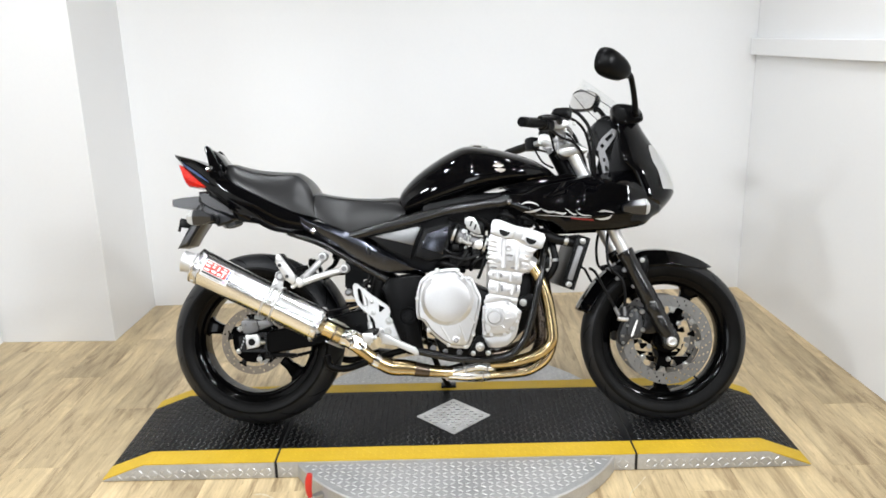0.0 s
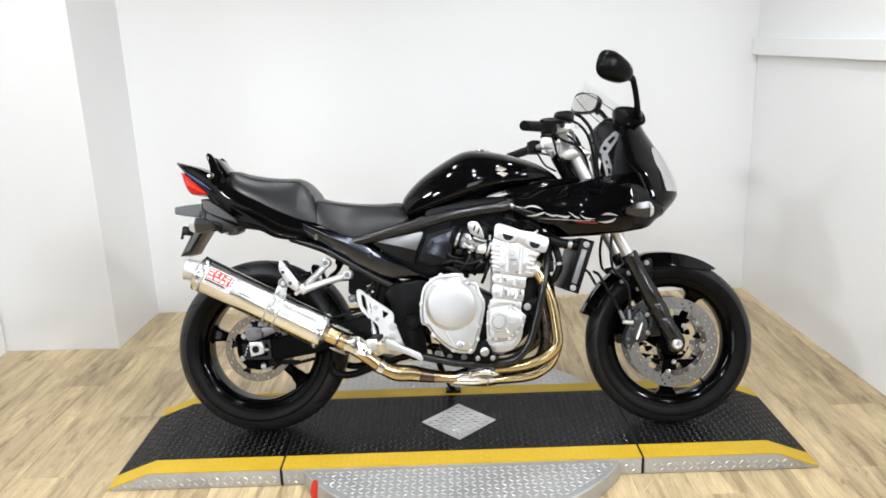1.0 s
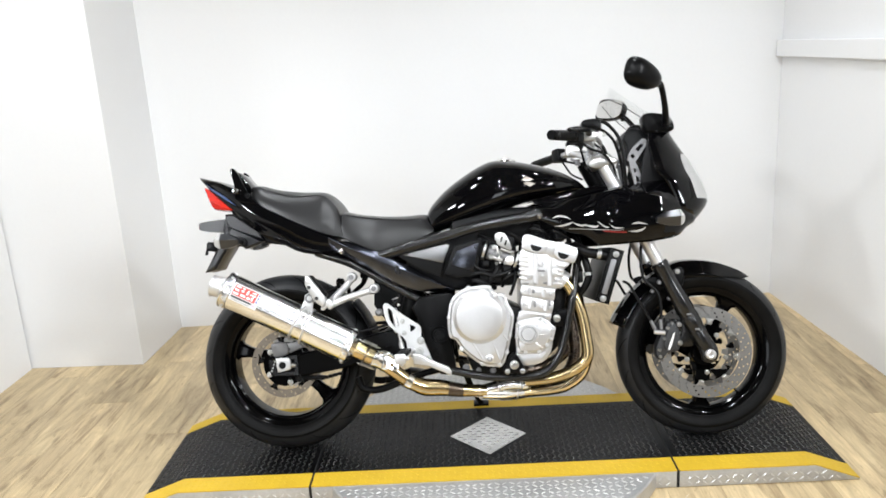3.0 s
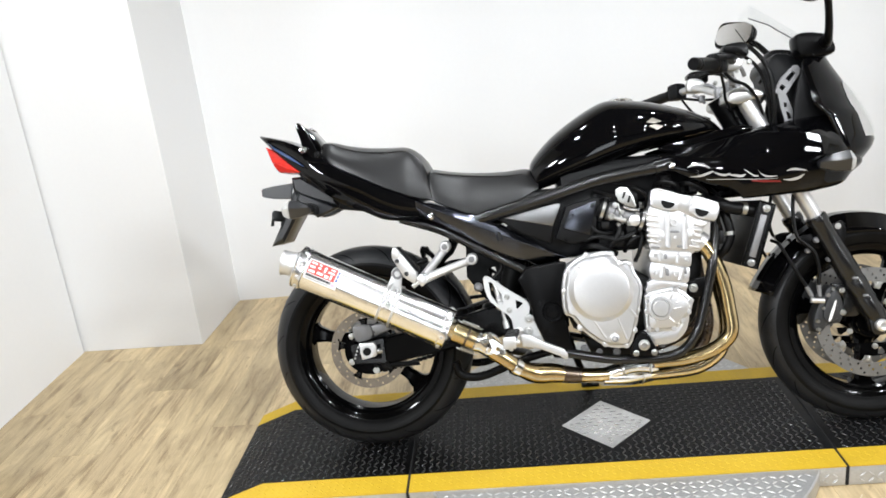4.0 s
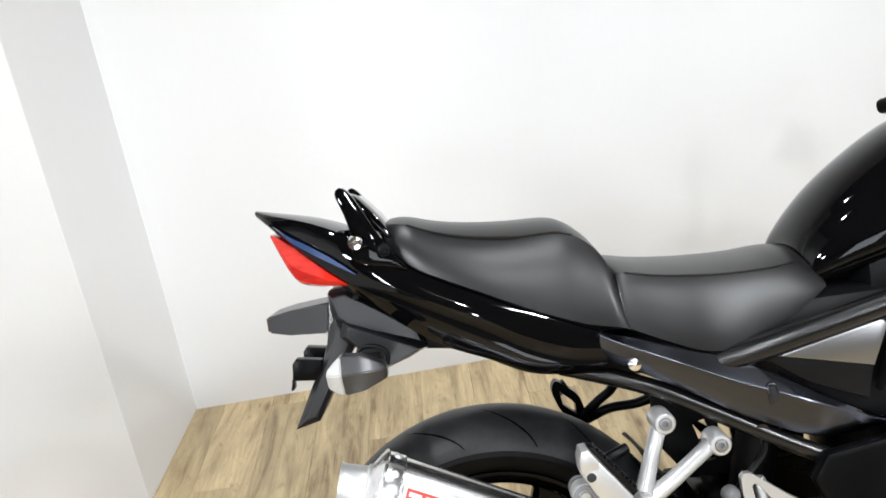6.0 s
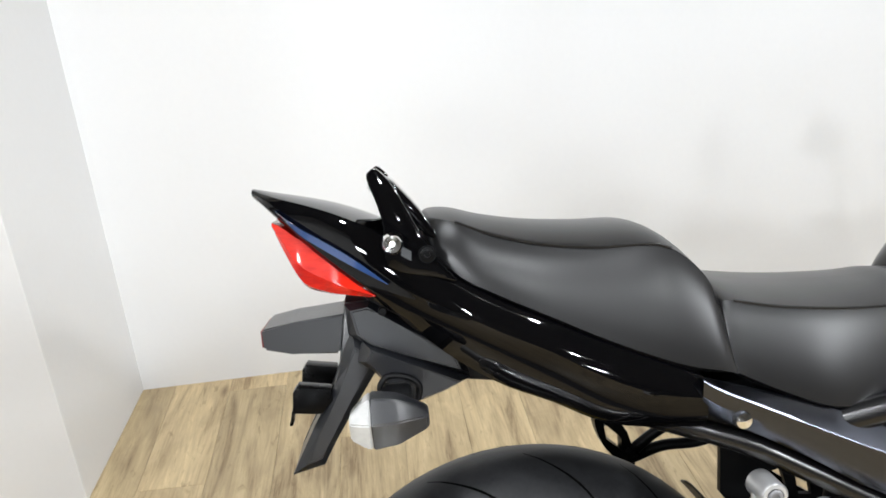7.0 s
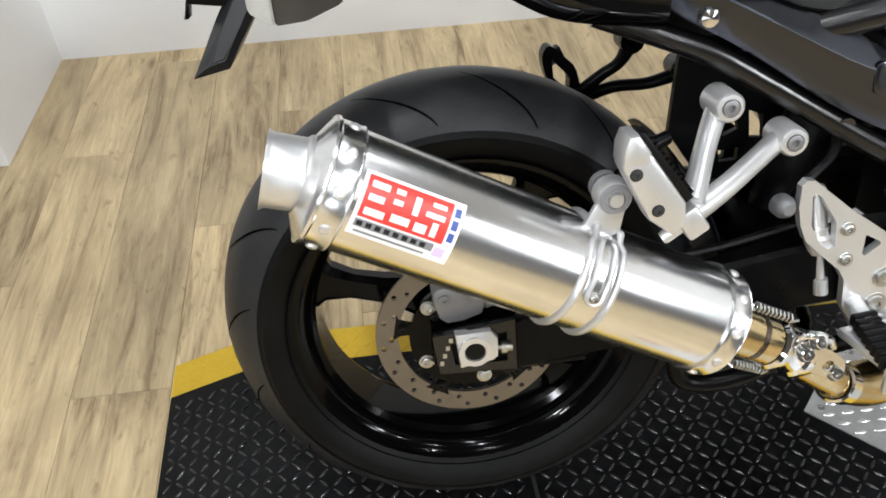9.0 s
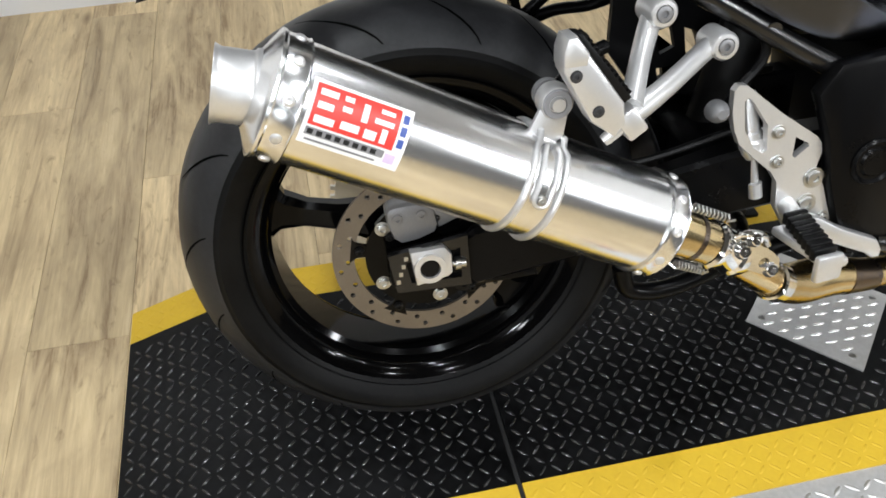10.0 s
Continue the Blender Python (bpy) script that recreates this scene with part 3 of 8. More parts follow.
def on_deck(x):
    """The height of the deck's surface at x."""
    return at([(BEND, TOP), (END, 0.010)], abs(x))


def deck_strip(x0, x1, y0, y1, thick=0.004):
    """A thin layer on the deck that follows its slope at the ends."""
    xs = sorted({x0, x1, *[v for v in (-BEND, BEND) if x0 < v < x1]})
    ring_list = [[(x, y0, on_deck(x) - thick), (x, y1, on_deck(x) - thick), (x, y1, on_deck(x)), (x, y0, on_deck(x))] for x in xs]
    return rings(bmesh.new(), ring_list)


deck = part("deck", box((0.0045 - JOINT, FRONT, 0.002), (JOINT - 0.0045, REAR, TOP - 0.004), 0.002), M["steel"], platform, "steel deck with bare diamond-plate sides")
ends = [part("ramp", ramp_end(s), M["steel"], platform, "steel end ramp") for s in (-1, 1)]
part("turntable", lathe([(0.0, 0.002), (0.622, 0.002), (0.622, TOP - 0.010), (0.618, TOP - 0.006), (0.0, TOP - 0.006)], Matrix(), 96), M["steel"], platform, "round diamond-plate turntable")
for x0, x1 in ((-END, -JOINT - 0.004), (0.004 - JOINT, JOINT - 0.004), (JOINT + 0.004, END)):
    part("mat", deck_strip(x0, x1, FRONT + 0.086, REAR - 0.073), M["rubber_mat"], platform, "black rubber tread mat")
    part("edge_stripe", deck_strip(x0, x1, FRONT, FRONT + 0.0855, 0.0036), M["yellow"], platform, "yellow safety stripe")
    part("edge_stripe", deck_strip(x0, x1, REAR - 0.0725, REAR, 0.0036), M["yellow"], platform, "yellow safety stripe")
for s in (-1, 1):
    part("joint", box((JOINT * s - 0.0034, FRONT - 0.0005, 0.003), (JOINT * s + 0.0034, REAR - 0.002, TOP - 0.002)), M["gap"], platform)
diamond = bmesh.new()
corners = [(-0.142, -0.006), (-0.003, -0.147), (0.136, -0.008), (-0.001, 0.133)]
rings(diamond, [[(x, y, TOP + h) for x, y in corners] for h in (-0.001, 0.003)])
diamond = part("inset_plate", diamond, M["inset_steel"], platform, "square diamond-plate inset turned on its corner")
screws = bmesh.new()
for x, y in ((-0.112, -0.006), (0.105, -0.007), (-0.002, 0.100), (-0.003, -0.115)):
    add_bolt(screws, (x, y, TOP + 0.002), (0, 0, 1), 0.006, 0.003)
parts("screw", screws, M["zinc"], diamond)


def lugs(spots, length, width, height, name, mat, parent, surface):
    """Raised slender treads with rounded backs: one joined mesh."""
    verts, faces = [], []
    for x, y, a in spots:
        c, s = math.cos(a), math.sin(a)
        z = surface(x)
        slope = (surface(x + 0.01) - z) / 0.01
        base = len(verts)
        for u, half, h in ((-1.0, 0.15, 0.0), (-0.66, 0.75, 0.75), (-0.25, 1.0, 1.0), (0.25, 1.0, 1.0), (0.66, 0.75, 0.75), (1.0, 0.15, 0.0)):
            for v, lift in ((-1.0, 0.0), (-0.45, 0.85), (0.45, 0.85), (1.0, 0.0)):
                dx, dy = u * length * c - v * half * width * s, u * length * s + v * half * width * c
                verts.append((x + dx, y + dy, z + slope * dx + height * h * lift))
        for i in range(5):
            for k in range(3):
                q = base + 4 * i + k
                faces.append((q, q + 4, q + 5, q + 1))
    me = bpy.data.meshes.new(name)
    me.from_pydata(verts, [], faces)
    me.materials.append(mat)
    me.shade_smooth()
    ob = new(name, me)
    ob.parent = parent
    return tagged(ob, kind="stuff")


def tread_grid(x0, x1, y0, y1, px, py, keep, angle=0.75):
    spots = []
    for i in range(int((x1 - x0) / px) + 1):
        for j in range(int((y1 - y0) / py) + 1):
            x, y = x0 + i * px, y0 + j * py
            if keep(x, y) and x <= x1 and y <= y1:
                spots.append((x, y, angle if (i + j) % 2 else -angle))
    return spots


def in_diamond(x, y, grow=0.0):
    return abs(x + 0.003) / (0.139 + grow) + abs(y + 0.007) / (0.14 + grow) < 1


def clear_joint(x):
    return abs(abs(x) - JOINT) > 0.018


lugs(tread_grid(-1.20, 1.20, FRONT + 0.098, REAR - 0.083, 0.0215, 0.0180, lambda x, y: clear_joint(x) and not in_diamond(x, y, 0.02)),
     0.0096, 0.0025, 0.0027, "mat_tread", M["rubber_lug"], platform, on_deck)
lugs(tread_grid(-1.20, 1.20, FRONT + 0.012, FRONT + 0.08, 0.0215, 0.0180, lambda x, y: clear_joint(x)) +
     tread_grid(-1.20, 1.20, REAR - 0.064, REAR - 0.01, 0.0215, 0.0180, lambda x, y: clear_joint(x)),
     0.0090, 0.0026, 0.0010, "stripe_tread", M["yellow"], platform, on_deck)
lugs(tread_grid(-0.14, 0.14, -0.14, 0.14, 0.017, 0.020, lambda x, y: in_diamond(x, y, -0.016) and (round((x + 0.14) / 0.017) + round((y + 0.14) / 0.020)) % 2 == 0, 0.0),
     0.0115, 0.0030, 0.0022, "inset_tread", M["inset_lug"], platform, lambda x: TOP + 0.003)
disc_keep = lambda x, y: math.hypot(x, y) < 0.60 and (y < FRONT - 0.015 or y > REAR + 0.015)
lugs(tread_grid(-0.60, 0.60, -0.60, 0.60, 0.0245, 0.021, disc_keep, 0.62),
     0.011, 0.0032, 0.0026, "turntable_tread", M["steel_lug"], platform, lambda x: TOP - 0.006)


def side_tread():
    """Treads on the upright front faces of the deck."""
    verts, faces = [], []
    for i in range(99):
        for j in range(3):
            x, z = -1.205 + i * 0.0245, 0.016 + j * 0.019
            if z > on_deck(x) - 0.012 or abs(abs(x) - JOINT) < 0.018 or abs(x) < 0.55:
                continue
            a = 0.7 if (i + j) % 2 else -0.7
            c, s, base = math.cos(a), math.sin(a), len(verts)
            for u, v, h in ((-0.011, 0, 0), (0, -0.003, 0), (0.011, 0, 0), (0, 0.003, 0), (-0.006, 0, 0.0024), (0.006, 0, 0.0024)):
                verts.append((x + u * c - v * s, FRONT - h, z + u * s + v * c))
            for f in ((0, 1, 4), (1, 5, 4), (1, 2, 5), (2, 3, 5), (3, 4, 5), (3, 0, 4)):
                faces.append([base + k for k in f])
    me = bpy.data.meshes.new("side_tread")
    me.from_pydata(verts, [], faces)
    me.materials.append(M["steel_lug"])
    ob = new("side_tread", me)
    ob.parent = platform
    tagged(ob, kind="stuff")


side_tread()

clamp = thing("toggle_clamp", "small steel toggle clamp with a red handle beside the turntable", "clamp", pose(-0.474, -0.463, 0.0, 0, 0, 35))
part("base", box((-0.03, -0.018, 0.001), (0.045, 0.018, 0.012), 0.003), M["zinc"], clamp)
arm = part("arm", box((-0.008, -0.012, 0.010), (0.05, 0.012, 0.03), 0.004), M["zinc"], clamp)
part("handle", tube([(0.0, 0, 0.025), (-0.004, 0.0, 0.055), (-0.002, 0.0, 0.085), (0.004, 0.0, 0.11)], 0.011, radii=[0.007, 0.0105, 0.012, 0.009]), M["red"], clamp, "red vinyl grip")

# ---- the motorcycle ----
# x runs to its front wheel, y to its left side, z up its own middle plane; it leans on its side stand
bike = thing("motorcycle", "black half-faired road motorcycle with silver engine leaning on its stand", "motorcycle",
             Matrix.Translation((-0.006, -0.0553, 0.0736)) @ pose(0, 0, 0, 0, 0, -1.27) @ pose(0, 0, 0, -15.56) @ Matrix.Scale(1.0045, 4))
REAR_AXLE, FRONT_AXLE = Vector((-0.709, 0, 0.315)), Vector((0.776, 0, 0.296))


def across(centre, y=0.0):
    """A pose whose z axis points to the motorcycle's right side."""
    return Matrix.Translation((centre[0], y, centre[2])) @ pose(0, 0, 0, 90)


def tyre_profile(radius, width, rim):
    """Half section of a tyre, from bead to bead, as (radius, height)."""
    w = width / 2
    crown = 1.06 * w
    side = [(rim - 0.004, -w * 0.68), (rim + 0.008, -w * 0.80), (rim + 0.022, -w * 0.93), (rim + 0.036, -w * 0.985)]
    over = []
    for f in (0.985, 0.93, 0.84, 0.70, 0.52, 0.28, 0.0):
        drop = crown - math.sqrt(crown ** 2 - (f * w) ** 2)
        over.append((max(radius - drop, rim + 0.037 + 0.012 * (0.985 - f)), -w * f))
    return side + over


def wheel(name, axle, radius, width, rim, spokes, label):
    w = width / 2
    section = [(rim + 0.008, w * 0.86), (rim + 0.010, w * 0.80), (rim + 0.001, w * 0.74), (rim - 0.010, w * 0.70), (rim - 0.019, w * 0.58), (rim - 0.021, w * 0.52), (rim - 0.017, w * 0.49), (rim - 0.018, w * 0.44), (rim - 0.026, w * 0.38), (rim - 0.027, w * 0.2), (rim - 0.027, 0)]
    section = section + [(r, -h) for r, h in section[-2::-1]]
    ob = part(name, lathe(section, across(axle), 72), M["rim"], bike, label)
    hub = lathe([(0.030, 0.052), (0.048, 0.050), (0.052, 0.03), (0.052, -0.03), (0.048, -0.050), (0.030, -0.052)], across(axle), 32)
    part("hub", hub, M["rim"], ob)
    for degrees in spokes:
        a = radians(degrees)
        out, side_way = Vector((math.cos(a), 0, math.sin(a))), Vector((-math.sin(a), 0, math.cos(a)))
        ring_list = []
        for s, half, thick in ((0.04, 0.036, 0.022), (0.075, 0.026, 0.020), (0.11, 0.019, 0.017), (0.15, 0.018, 0.016), (rim - 0.04, 0.026, 0.018), (rim - 0.024, 0.046, 0.022)):
            c = Vector(axle) + out * s
            ring_list.append([c + side_way * half * k + Vector((0, thick * j, 0)) for k, j in ((-1, -0.5), (-0.6, -1), (0.6, -1), (1, -0.5), (1, 0.5), (0.6, 1), (-0.6, 1), (-1, 0.5))])
        part("spoke", rings(bmesh.new(), ring_list), M["rim"], ob)
    half = tyre_profile(radius, width, rim)
    part("tyre", lathe(half + [(r, -h) for r, h in half[-2::-1]], across(axle), 96), M["tyre"], ob, "black rubber sports tyre with curved grooves")
    worn = [(r + 0.0006, h * 1.006) for r, h in half[5:]]
    part("tread", lathe(worn + [(r, -h) for r, h in worn[-2::-1]], across(axle), 96), M["tread"], ob, "dusty worn tread")
    cuts = bmesh.new()
    for k in range(15):
        for sign in (-1, 1):
            a0 = 2 * math.pi * (k + (0.5 if sign > 0 else 0)) / 15
            ring_list = []
            for j in range(8):
                s = j / 7
                r, h = at([(k / 5, half[5 + k][0]) for k in range(6)], 0.12 + s * 0.78), at([(k / 5, half[5 + k][1]) for k in range(6)], 0.12 + s * 0.78)
                a = a0 + 0.30 * s ** 1.4
                g = 0.0026 * (1 - 0.8 * abs(2 * s - 1)) + 0.0003
                p = across(axle) @ Vector(((r + 0.0016) * math.cos(a), (r + 0.0016) * math.sin(a), sign * h * 1.01))
                t = across(axle).to_3x3() @ Vector((-math.sin(a), math.cos(a), 0))
                ring_list.append([p - t * g, p + t * g])
            rings(cuts, ring_list, close=False, caps=False)
    tagged(part("tread_groove", cuts, M["groove"], ob), kind="stuff")
    valve = Vector(axle) + Vector((math.cos(-0.9), 0, math.sin(-0.9))) * (rim - 0.026)
    part("valve", tube([valve, valve - Vector((math.cos(-0.9), 0, math.sin(-0.9))) * 0.035], 0.004, smooth=False), M["hose"], ob)
    return ob


rear_wheel = wheel("rear_wheel", REAR_AXLE, 0.315, 0.180, 0.222, (166, 58, -44), "gloss black cast rear wheel")
front_wheel = wheel("front_wheel", FRONT_AXLE, 0.300, 0.120, 0.222, (60, -94, 163), "gloss black cast front wheel")


def circle(cx, cz, r, n, turn=0.0):
    return [(cx + r * math.cos(turn + 2 * math.pi * k / n), cz + r * math.sin(turn + 2 * math.pi * k / n)) for k in range(n)]


def brake_disc(parent, axle, y, outer, inner, mat, holes_per_row, rows, label):
    """A drilled ring on the wheel's side, with real round holes in slanted rows."""
    loops = [circle(axle[0], axle[2], inner, 60)]
    for i in range(rows):
        r = inner + (outer - inner) * (i + 0.75) / (rows + 0.5)
        for k in range(holes_per_row):
            a = 2 * math.pi * (k + 0.33 * i) / holes_per_row
            loops.append(circle(axle[0] + r * math.cos(a), axle[2] + r * math.sin(a), 0.0036, 8))
    bm = pierced(circle(axle[0], axle[2], outer, 84), loops, y - 0.0024, y + 0.0024)
    return part("brake_disc", bm, mat, parent, label, smooth=False)


def disc_carrier(parent, axle, y, inner, hub, count, mat_arm, tabs=False, bolt_mat="front_disc", bolt=0.0065, phase=0.25, inner_phase=0.0):
    side_y = -1 if y < 0 else 1
    loops = [circle(axle[0], axle[2], hub * 0.6, 32)]
    if tabs:
        for k in range(count):
            a = 2 * math.pi * (k + 0.5) / count + phase
            mid_r = (hub + inner - 0.014) / 2
            c, d = Vector((math.cos(a), math.sin(a))), Vector((-math.sin(a), math.cos(a)))
            loops.append([(axle[0] + c.x * (mid_r + u) + d.x * v, axle[2] + c.y * (mid_r + u) + d.y * v) for u, v in ((-0.012, -0.004), (-0.012, 0.004), (0.008, 0.012), (0.013, 0.008), (0.013, -0.008), (0.008, -0.012))])
    part("disc_carrier", pierced(circle(axle[0], axle[2], inner - 0.014, 56), loops, y - 0.004, y + 0.004), mat_arm, parent, "black disc carrier", smooth=False)
    for k in range(count):
        a = 2 * math.pi * k / count + phase
        out, side_way = Vector((math.cos(a), 0, math.sin(a))), Vector((-math.sin(a), 0, math.cos(a)))
        c = Vector((axle[0], y, axle[2]))
        ring_list = [[c + out * s + side_way * h * j + Vector((0, 0.0028 * g, 0)) for j, g in ((-1, -1), (1, -1), (1, 1), (-1, 1))] for s, h in ((inner - 0.016, 0.008), (inner - 0.004, 0.010), (inner + 0.005, 0.017))]
        part("disc_tab", rings(bmesh.new(), ring_list), M["zinc"] if tabs else mat_arm, parent)
    buttons = bmesh.new()
    for k in range(count):
        a = 2 * math.pi * k / count + phase
        add_bolt(buttons, (axle[0] + (inner - 0.006) * math.cos(a), y + side_y * 0.004, axle[2] + (inner - 0.006) * math.sin(a)), (0, side_y, 0), bolt, 0.005)
    for k in range(5):
        a = 2 * math.pi * k / 5 + inner_phase
        add_bolt(buttons, (axle[0] + hub * 0.95 * math.cos(a), y + side_y * 0.006, axle[2] + hub * 0.95 * math.sin(a)), (0, side_y, 0), bolt * 0.9, 0.005)
    parts("disc_button", buttons, M[bolt_mat], parent, "silver disc button")


for y in (-0.066, 0.066):
    brake_disc(front_wheel, FRONT_AXLE, y, 0.160, 0.120, M["front_disc"], 26, 3, "drilled steel front brake disc")
    disc_carrier(front_wheel, FRONT_AXLE, y, 0.114, 0.074, 8, M["rim"], True, "zinc", 0.0072, 0.61, 0.96)
brake_disc(rear_wheel, REAR_AXLE, -0.088, 0.120, 0.092, M["disc"], 18, 2, "drilled brown-tinted rear brake disc")
disc_carrier(rear_wheel, REAR_AXLE, -0.088, 0.092, 0.058, 5, M["rim"], False, "oil", 0.005, 0.45)
sprocket = bmesh.new()
add_lathe(sprocket, [(0.05, -0.003), (0.105, -0.003), (0.105, 0.003), (0.05, 0.003)], across(REAR_AXLE, 0.095), 48)
for k in range(45):
    a = 2 * math.pi * k / 45
    add_box(sprocket, (-0.003, -0.003, 0), (0.003, 0.003, 0.008), 0, Matrix.Translation((REAR_AXLE[0] + 0.104 * math.cos(a), 0.095, REAR_AXLE[2] + 0.104 * math.sin(a))) @ pose(0, 0, 0, 0, 90 - math.degrees(a)))
part("sprocket", sprocket, M["zinc"], rear_wheel, "steel rear sprocket")

# chain on the left side: the upper and the lower run
for za, zb in ((0.418, 0.445), (0.212, 0.345)):
    chain = bmesh.new()
    for k in range(34):
        s = k / 34
        x, z = -0.70 + 0.57 * s, za + (zb - za) * s
        add_box(chain, (x - 0.0088, 0.086, z - 0.006), (x + 0.0088, 0.104 if k % 2 else 0.100, z + 0.006), 0.002)
    part("chain_run", chain, M["oil"], bike, "dark oily drive chain")

# swing arm
swing = bmesh.new()
for s in (-1, 1):
    ring_list = []
    for x, z, h, y0, y1 in ((-0.10, 0.395, 0.045, 0.085, 0.135), (-0.22, 0.392, 0.047, 0.09, 0.14), (-0.34, 0.378, 0.044, 0.102, 0.142), (-0.50, 0.338, 0.043, 0.098, 0.124), (-0.648, 0.312, 0.041, 0.096, 0.120), (-0.656, 0.312, 0.034, 0.098, 0.116), (-0.748, 0.308, 0.027, 0.098, 0.116), (-0.758, 0.308, 0.024, 0.100, 0.114)):
        ring_list.append([(x, s * y0, z - h + 0.006), (x, s * (y0 + 0.006), z - h), (x, s * (y1 - 0.006), z - h), (x, s * y1, z - h + 0.006),
                          (x, s * y1, z + h - 0.006), (x, s * (y1 - 0.006), z + h), (x, s * (y0 + 0.006), z + h), (x, s * y0, z + h - 0.006)])
    rings(swing, ring_list)
add_box(swing, (-0.36, -0.11, 0.35), (-0.26, 0.11, 0.42), 0.015)
swing = part("swing_arm", swing, M["satin"], bike, "satin black box-section swing arm")
for s in (-1, 1):
    turned = across(REAR_AXLE) @ pose(0, 0, 0, 0 if s < 0 else 180)
    part("end_plate", pierced([(-0.760, 0.334), (-0.658, 0.350), (-0.655, 0.277), (-0.752, 0.279)], [[(-0.738, 0.322), (-0.668, 0.334), (-0.667, 0.290), (-0.733, 0.291)]], s * 0.113, s * 0.122), M["frame_paint"], swing, "black axle slot plate", smooth=False)
    block = bmesh.new()
    add_slab(block, [(-0.727, 0.290), (-0.686, 0.298), (-0.680, 0.303), (-0.680, 0.330), (-0.689, 0.342), (-0.733, 0.340)], s * 0.116, s * 0.130, 0.003)
    add_lathe(block, [(0.0150, 0.128), (0.0205, 0.128), (0.0205, 0.134), (0.0135, 0.134), (0.0115, 0.120)], turned, 28)
    part("axle_block", block, M["alloy"], swing, "silver axle adjuster block")
    part("axle_hole", lathe([(0.0, 0.1315), (0.0125, 0.1315), (0.0125, 0.120)], turned, 24), M["oil"], swing)
    adjuster = bmesh.new()
    add_lathe(adjuster, [(0.004, 0), (0.004, 0.008), (0.0085, 0.008), (0.0085, 0.015), (0.006, 0.016), (0.006, 0.022)], axis((-0.684, s * 0.124, 0.314), (-0.6, s * 0.124, 0.309)), 12, caps=True)
    part("adjuster_bolt", adjuster, M["zinc"], swing, "bright adjuster bolt")
    mark = bmesh.new()
    for k in range(4):
        add_box(mark, (-0.752 + 0.004 * k, s * 0.1222 - 0.0006, 0.292 + 0.011 * k), (-0.747 + 0.004 * k, s * 0.1222 + 0.0006, 0.298 + 0.011 * k))
    parts("adjuster_mark", mark, M["zinc"], swing)
hugger = sheet(lambda u, v: (-0.715 + 0.335 * math.cos(radians(6 + 34 * u)), (v - 0.5) * 0.19, 0.314 + (0.335 - 0.02 * (2 * v - 1) ** 4) * math.sin(radians(6 + 34 * u))), 18, 10)
thicken(part("hugger", hugger, M["plastic"], bike, "black plastic rear hugger"), 0.003)

# rear brake
rear_caliper = bmesh.new()
add_slab(rear_caliper, rounded([(-0.756, 0.384), (-0.742, 0.392), (-0.702, 0.391), (-0.693, 0.372), (-0.695, 0.350), (-0.739, 0.339), (-0.752, 0.358)], 2), -0.070, -0.104, 0.006)
add_slab(rear_caliper, [(-0.700, 0.388), (-0.655, 0.392), (-0.640, 0.372), (-0.690, 0.352)], -0.074, -0.098, 0.005)
rear_caliper = part("rear_caliper", rear_caliper, M["caliper"], bike, "silver-grey rear brake caliper")
pin = bmesh.new()
for x, z in ((-0.742, 0.376), (-0.712, 0.378)):
    add_bolt(pin, (x, -0.103, z), (0, -1, 0), 0.0065, 0.004)
parts("bolt", pin, M["caliper"], rear_caliper)
hub_bolt = bmesh.new()
for k in range(5):
    a = radians(140 + 72 * k)
    add_bolt(hub_bolt, (REAR_AXLE[0] + 0.068 * math.cos(a), -0.091, REAR_AXLE[2] + 0.068 * math.sin(a)), (0, -1, 0), 0.0075, 0.006)
parts("disc_bolt", hub_bolt, M["zinc"], rear_wheel, "steel disc bolt")
part("caliper_stay", slab([(-0.690, 0.286), (-0.655, 0.276), (-0.560, 0.268), (-0.556, 0.256), (-0.650, 0.252), (-0.694, 0.268)], -0.080, -0.092, 0.004), M["satin"], bike, "black caliper stay")
stay_bolt = bmesh.new()
add_bolt(stay_bolt, (-0.661, -0.092, 0.262), (0, -1, 0), 0.0095, 0.006)
part("stay_bolt", stay_bolt, M["oil"], bike)
part("brake_hose", tube([(-0.66, -0.12, 0.42), (-0.56, -0.13, 0.43), (-0.44, -0.12, 0.42), (-0.30, -0.12, 0.45)], 0.005, sides=8), M["hose"], bike, "black brake hose")

# ---- tank, seats and tail ----
tank = part("fuel_tank", hull([(-0.182, 0.812, 0.768, 0.060), (-0.172, 0.850, 0.757, 0.086), (-0.115, 0.911, 0.770, 0.111), (-0.040, 0.964, 0.790, 0.134),
                               (0.034, 1.003, 0.812, 0.150), (0.085, 1.011, 0.828, 0.158), (0.17, 0.999, 0.850, 0.162), (0.25, 0.977, 0.864, 0.150),
                               (0.31, 0.955, 0.874, 0.125), (0.36, 0.926, 0.884, 0.090), (0.395, 0.895, 0.880, 0.045)], sides=40, steps=6, waist=0.36, top_power=2.05, low_power=3.4),
            M["gloss"], bike, "gloss black fuel tank with small silver emblem", angle=60)


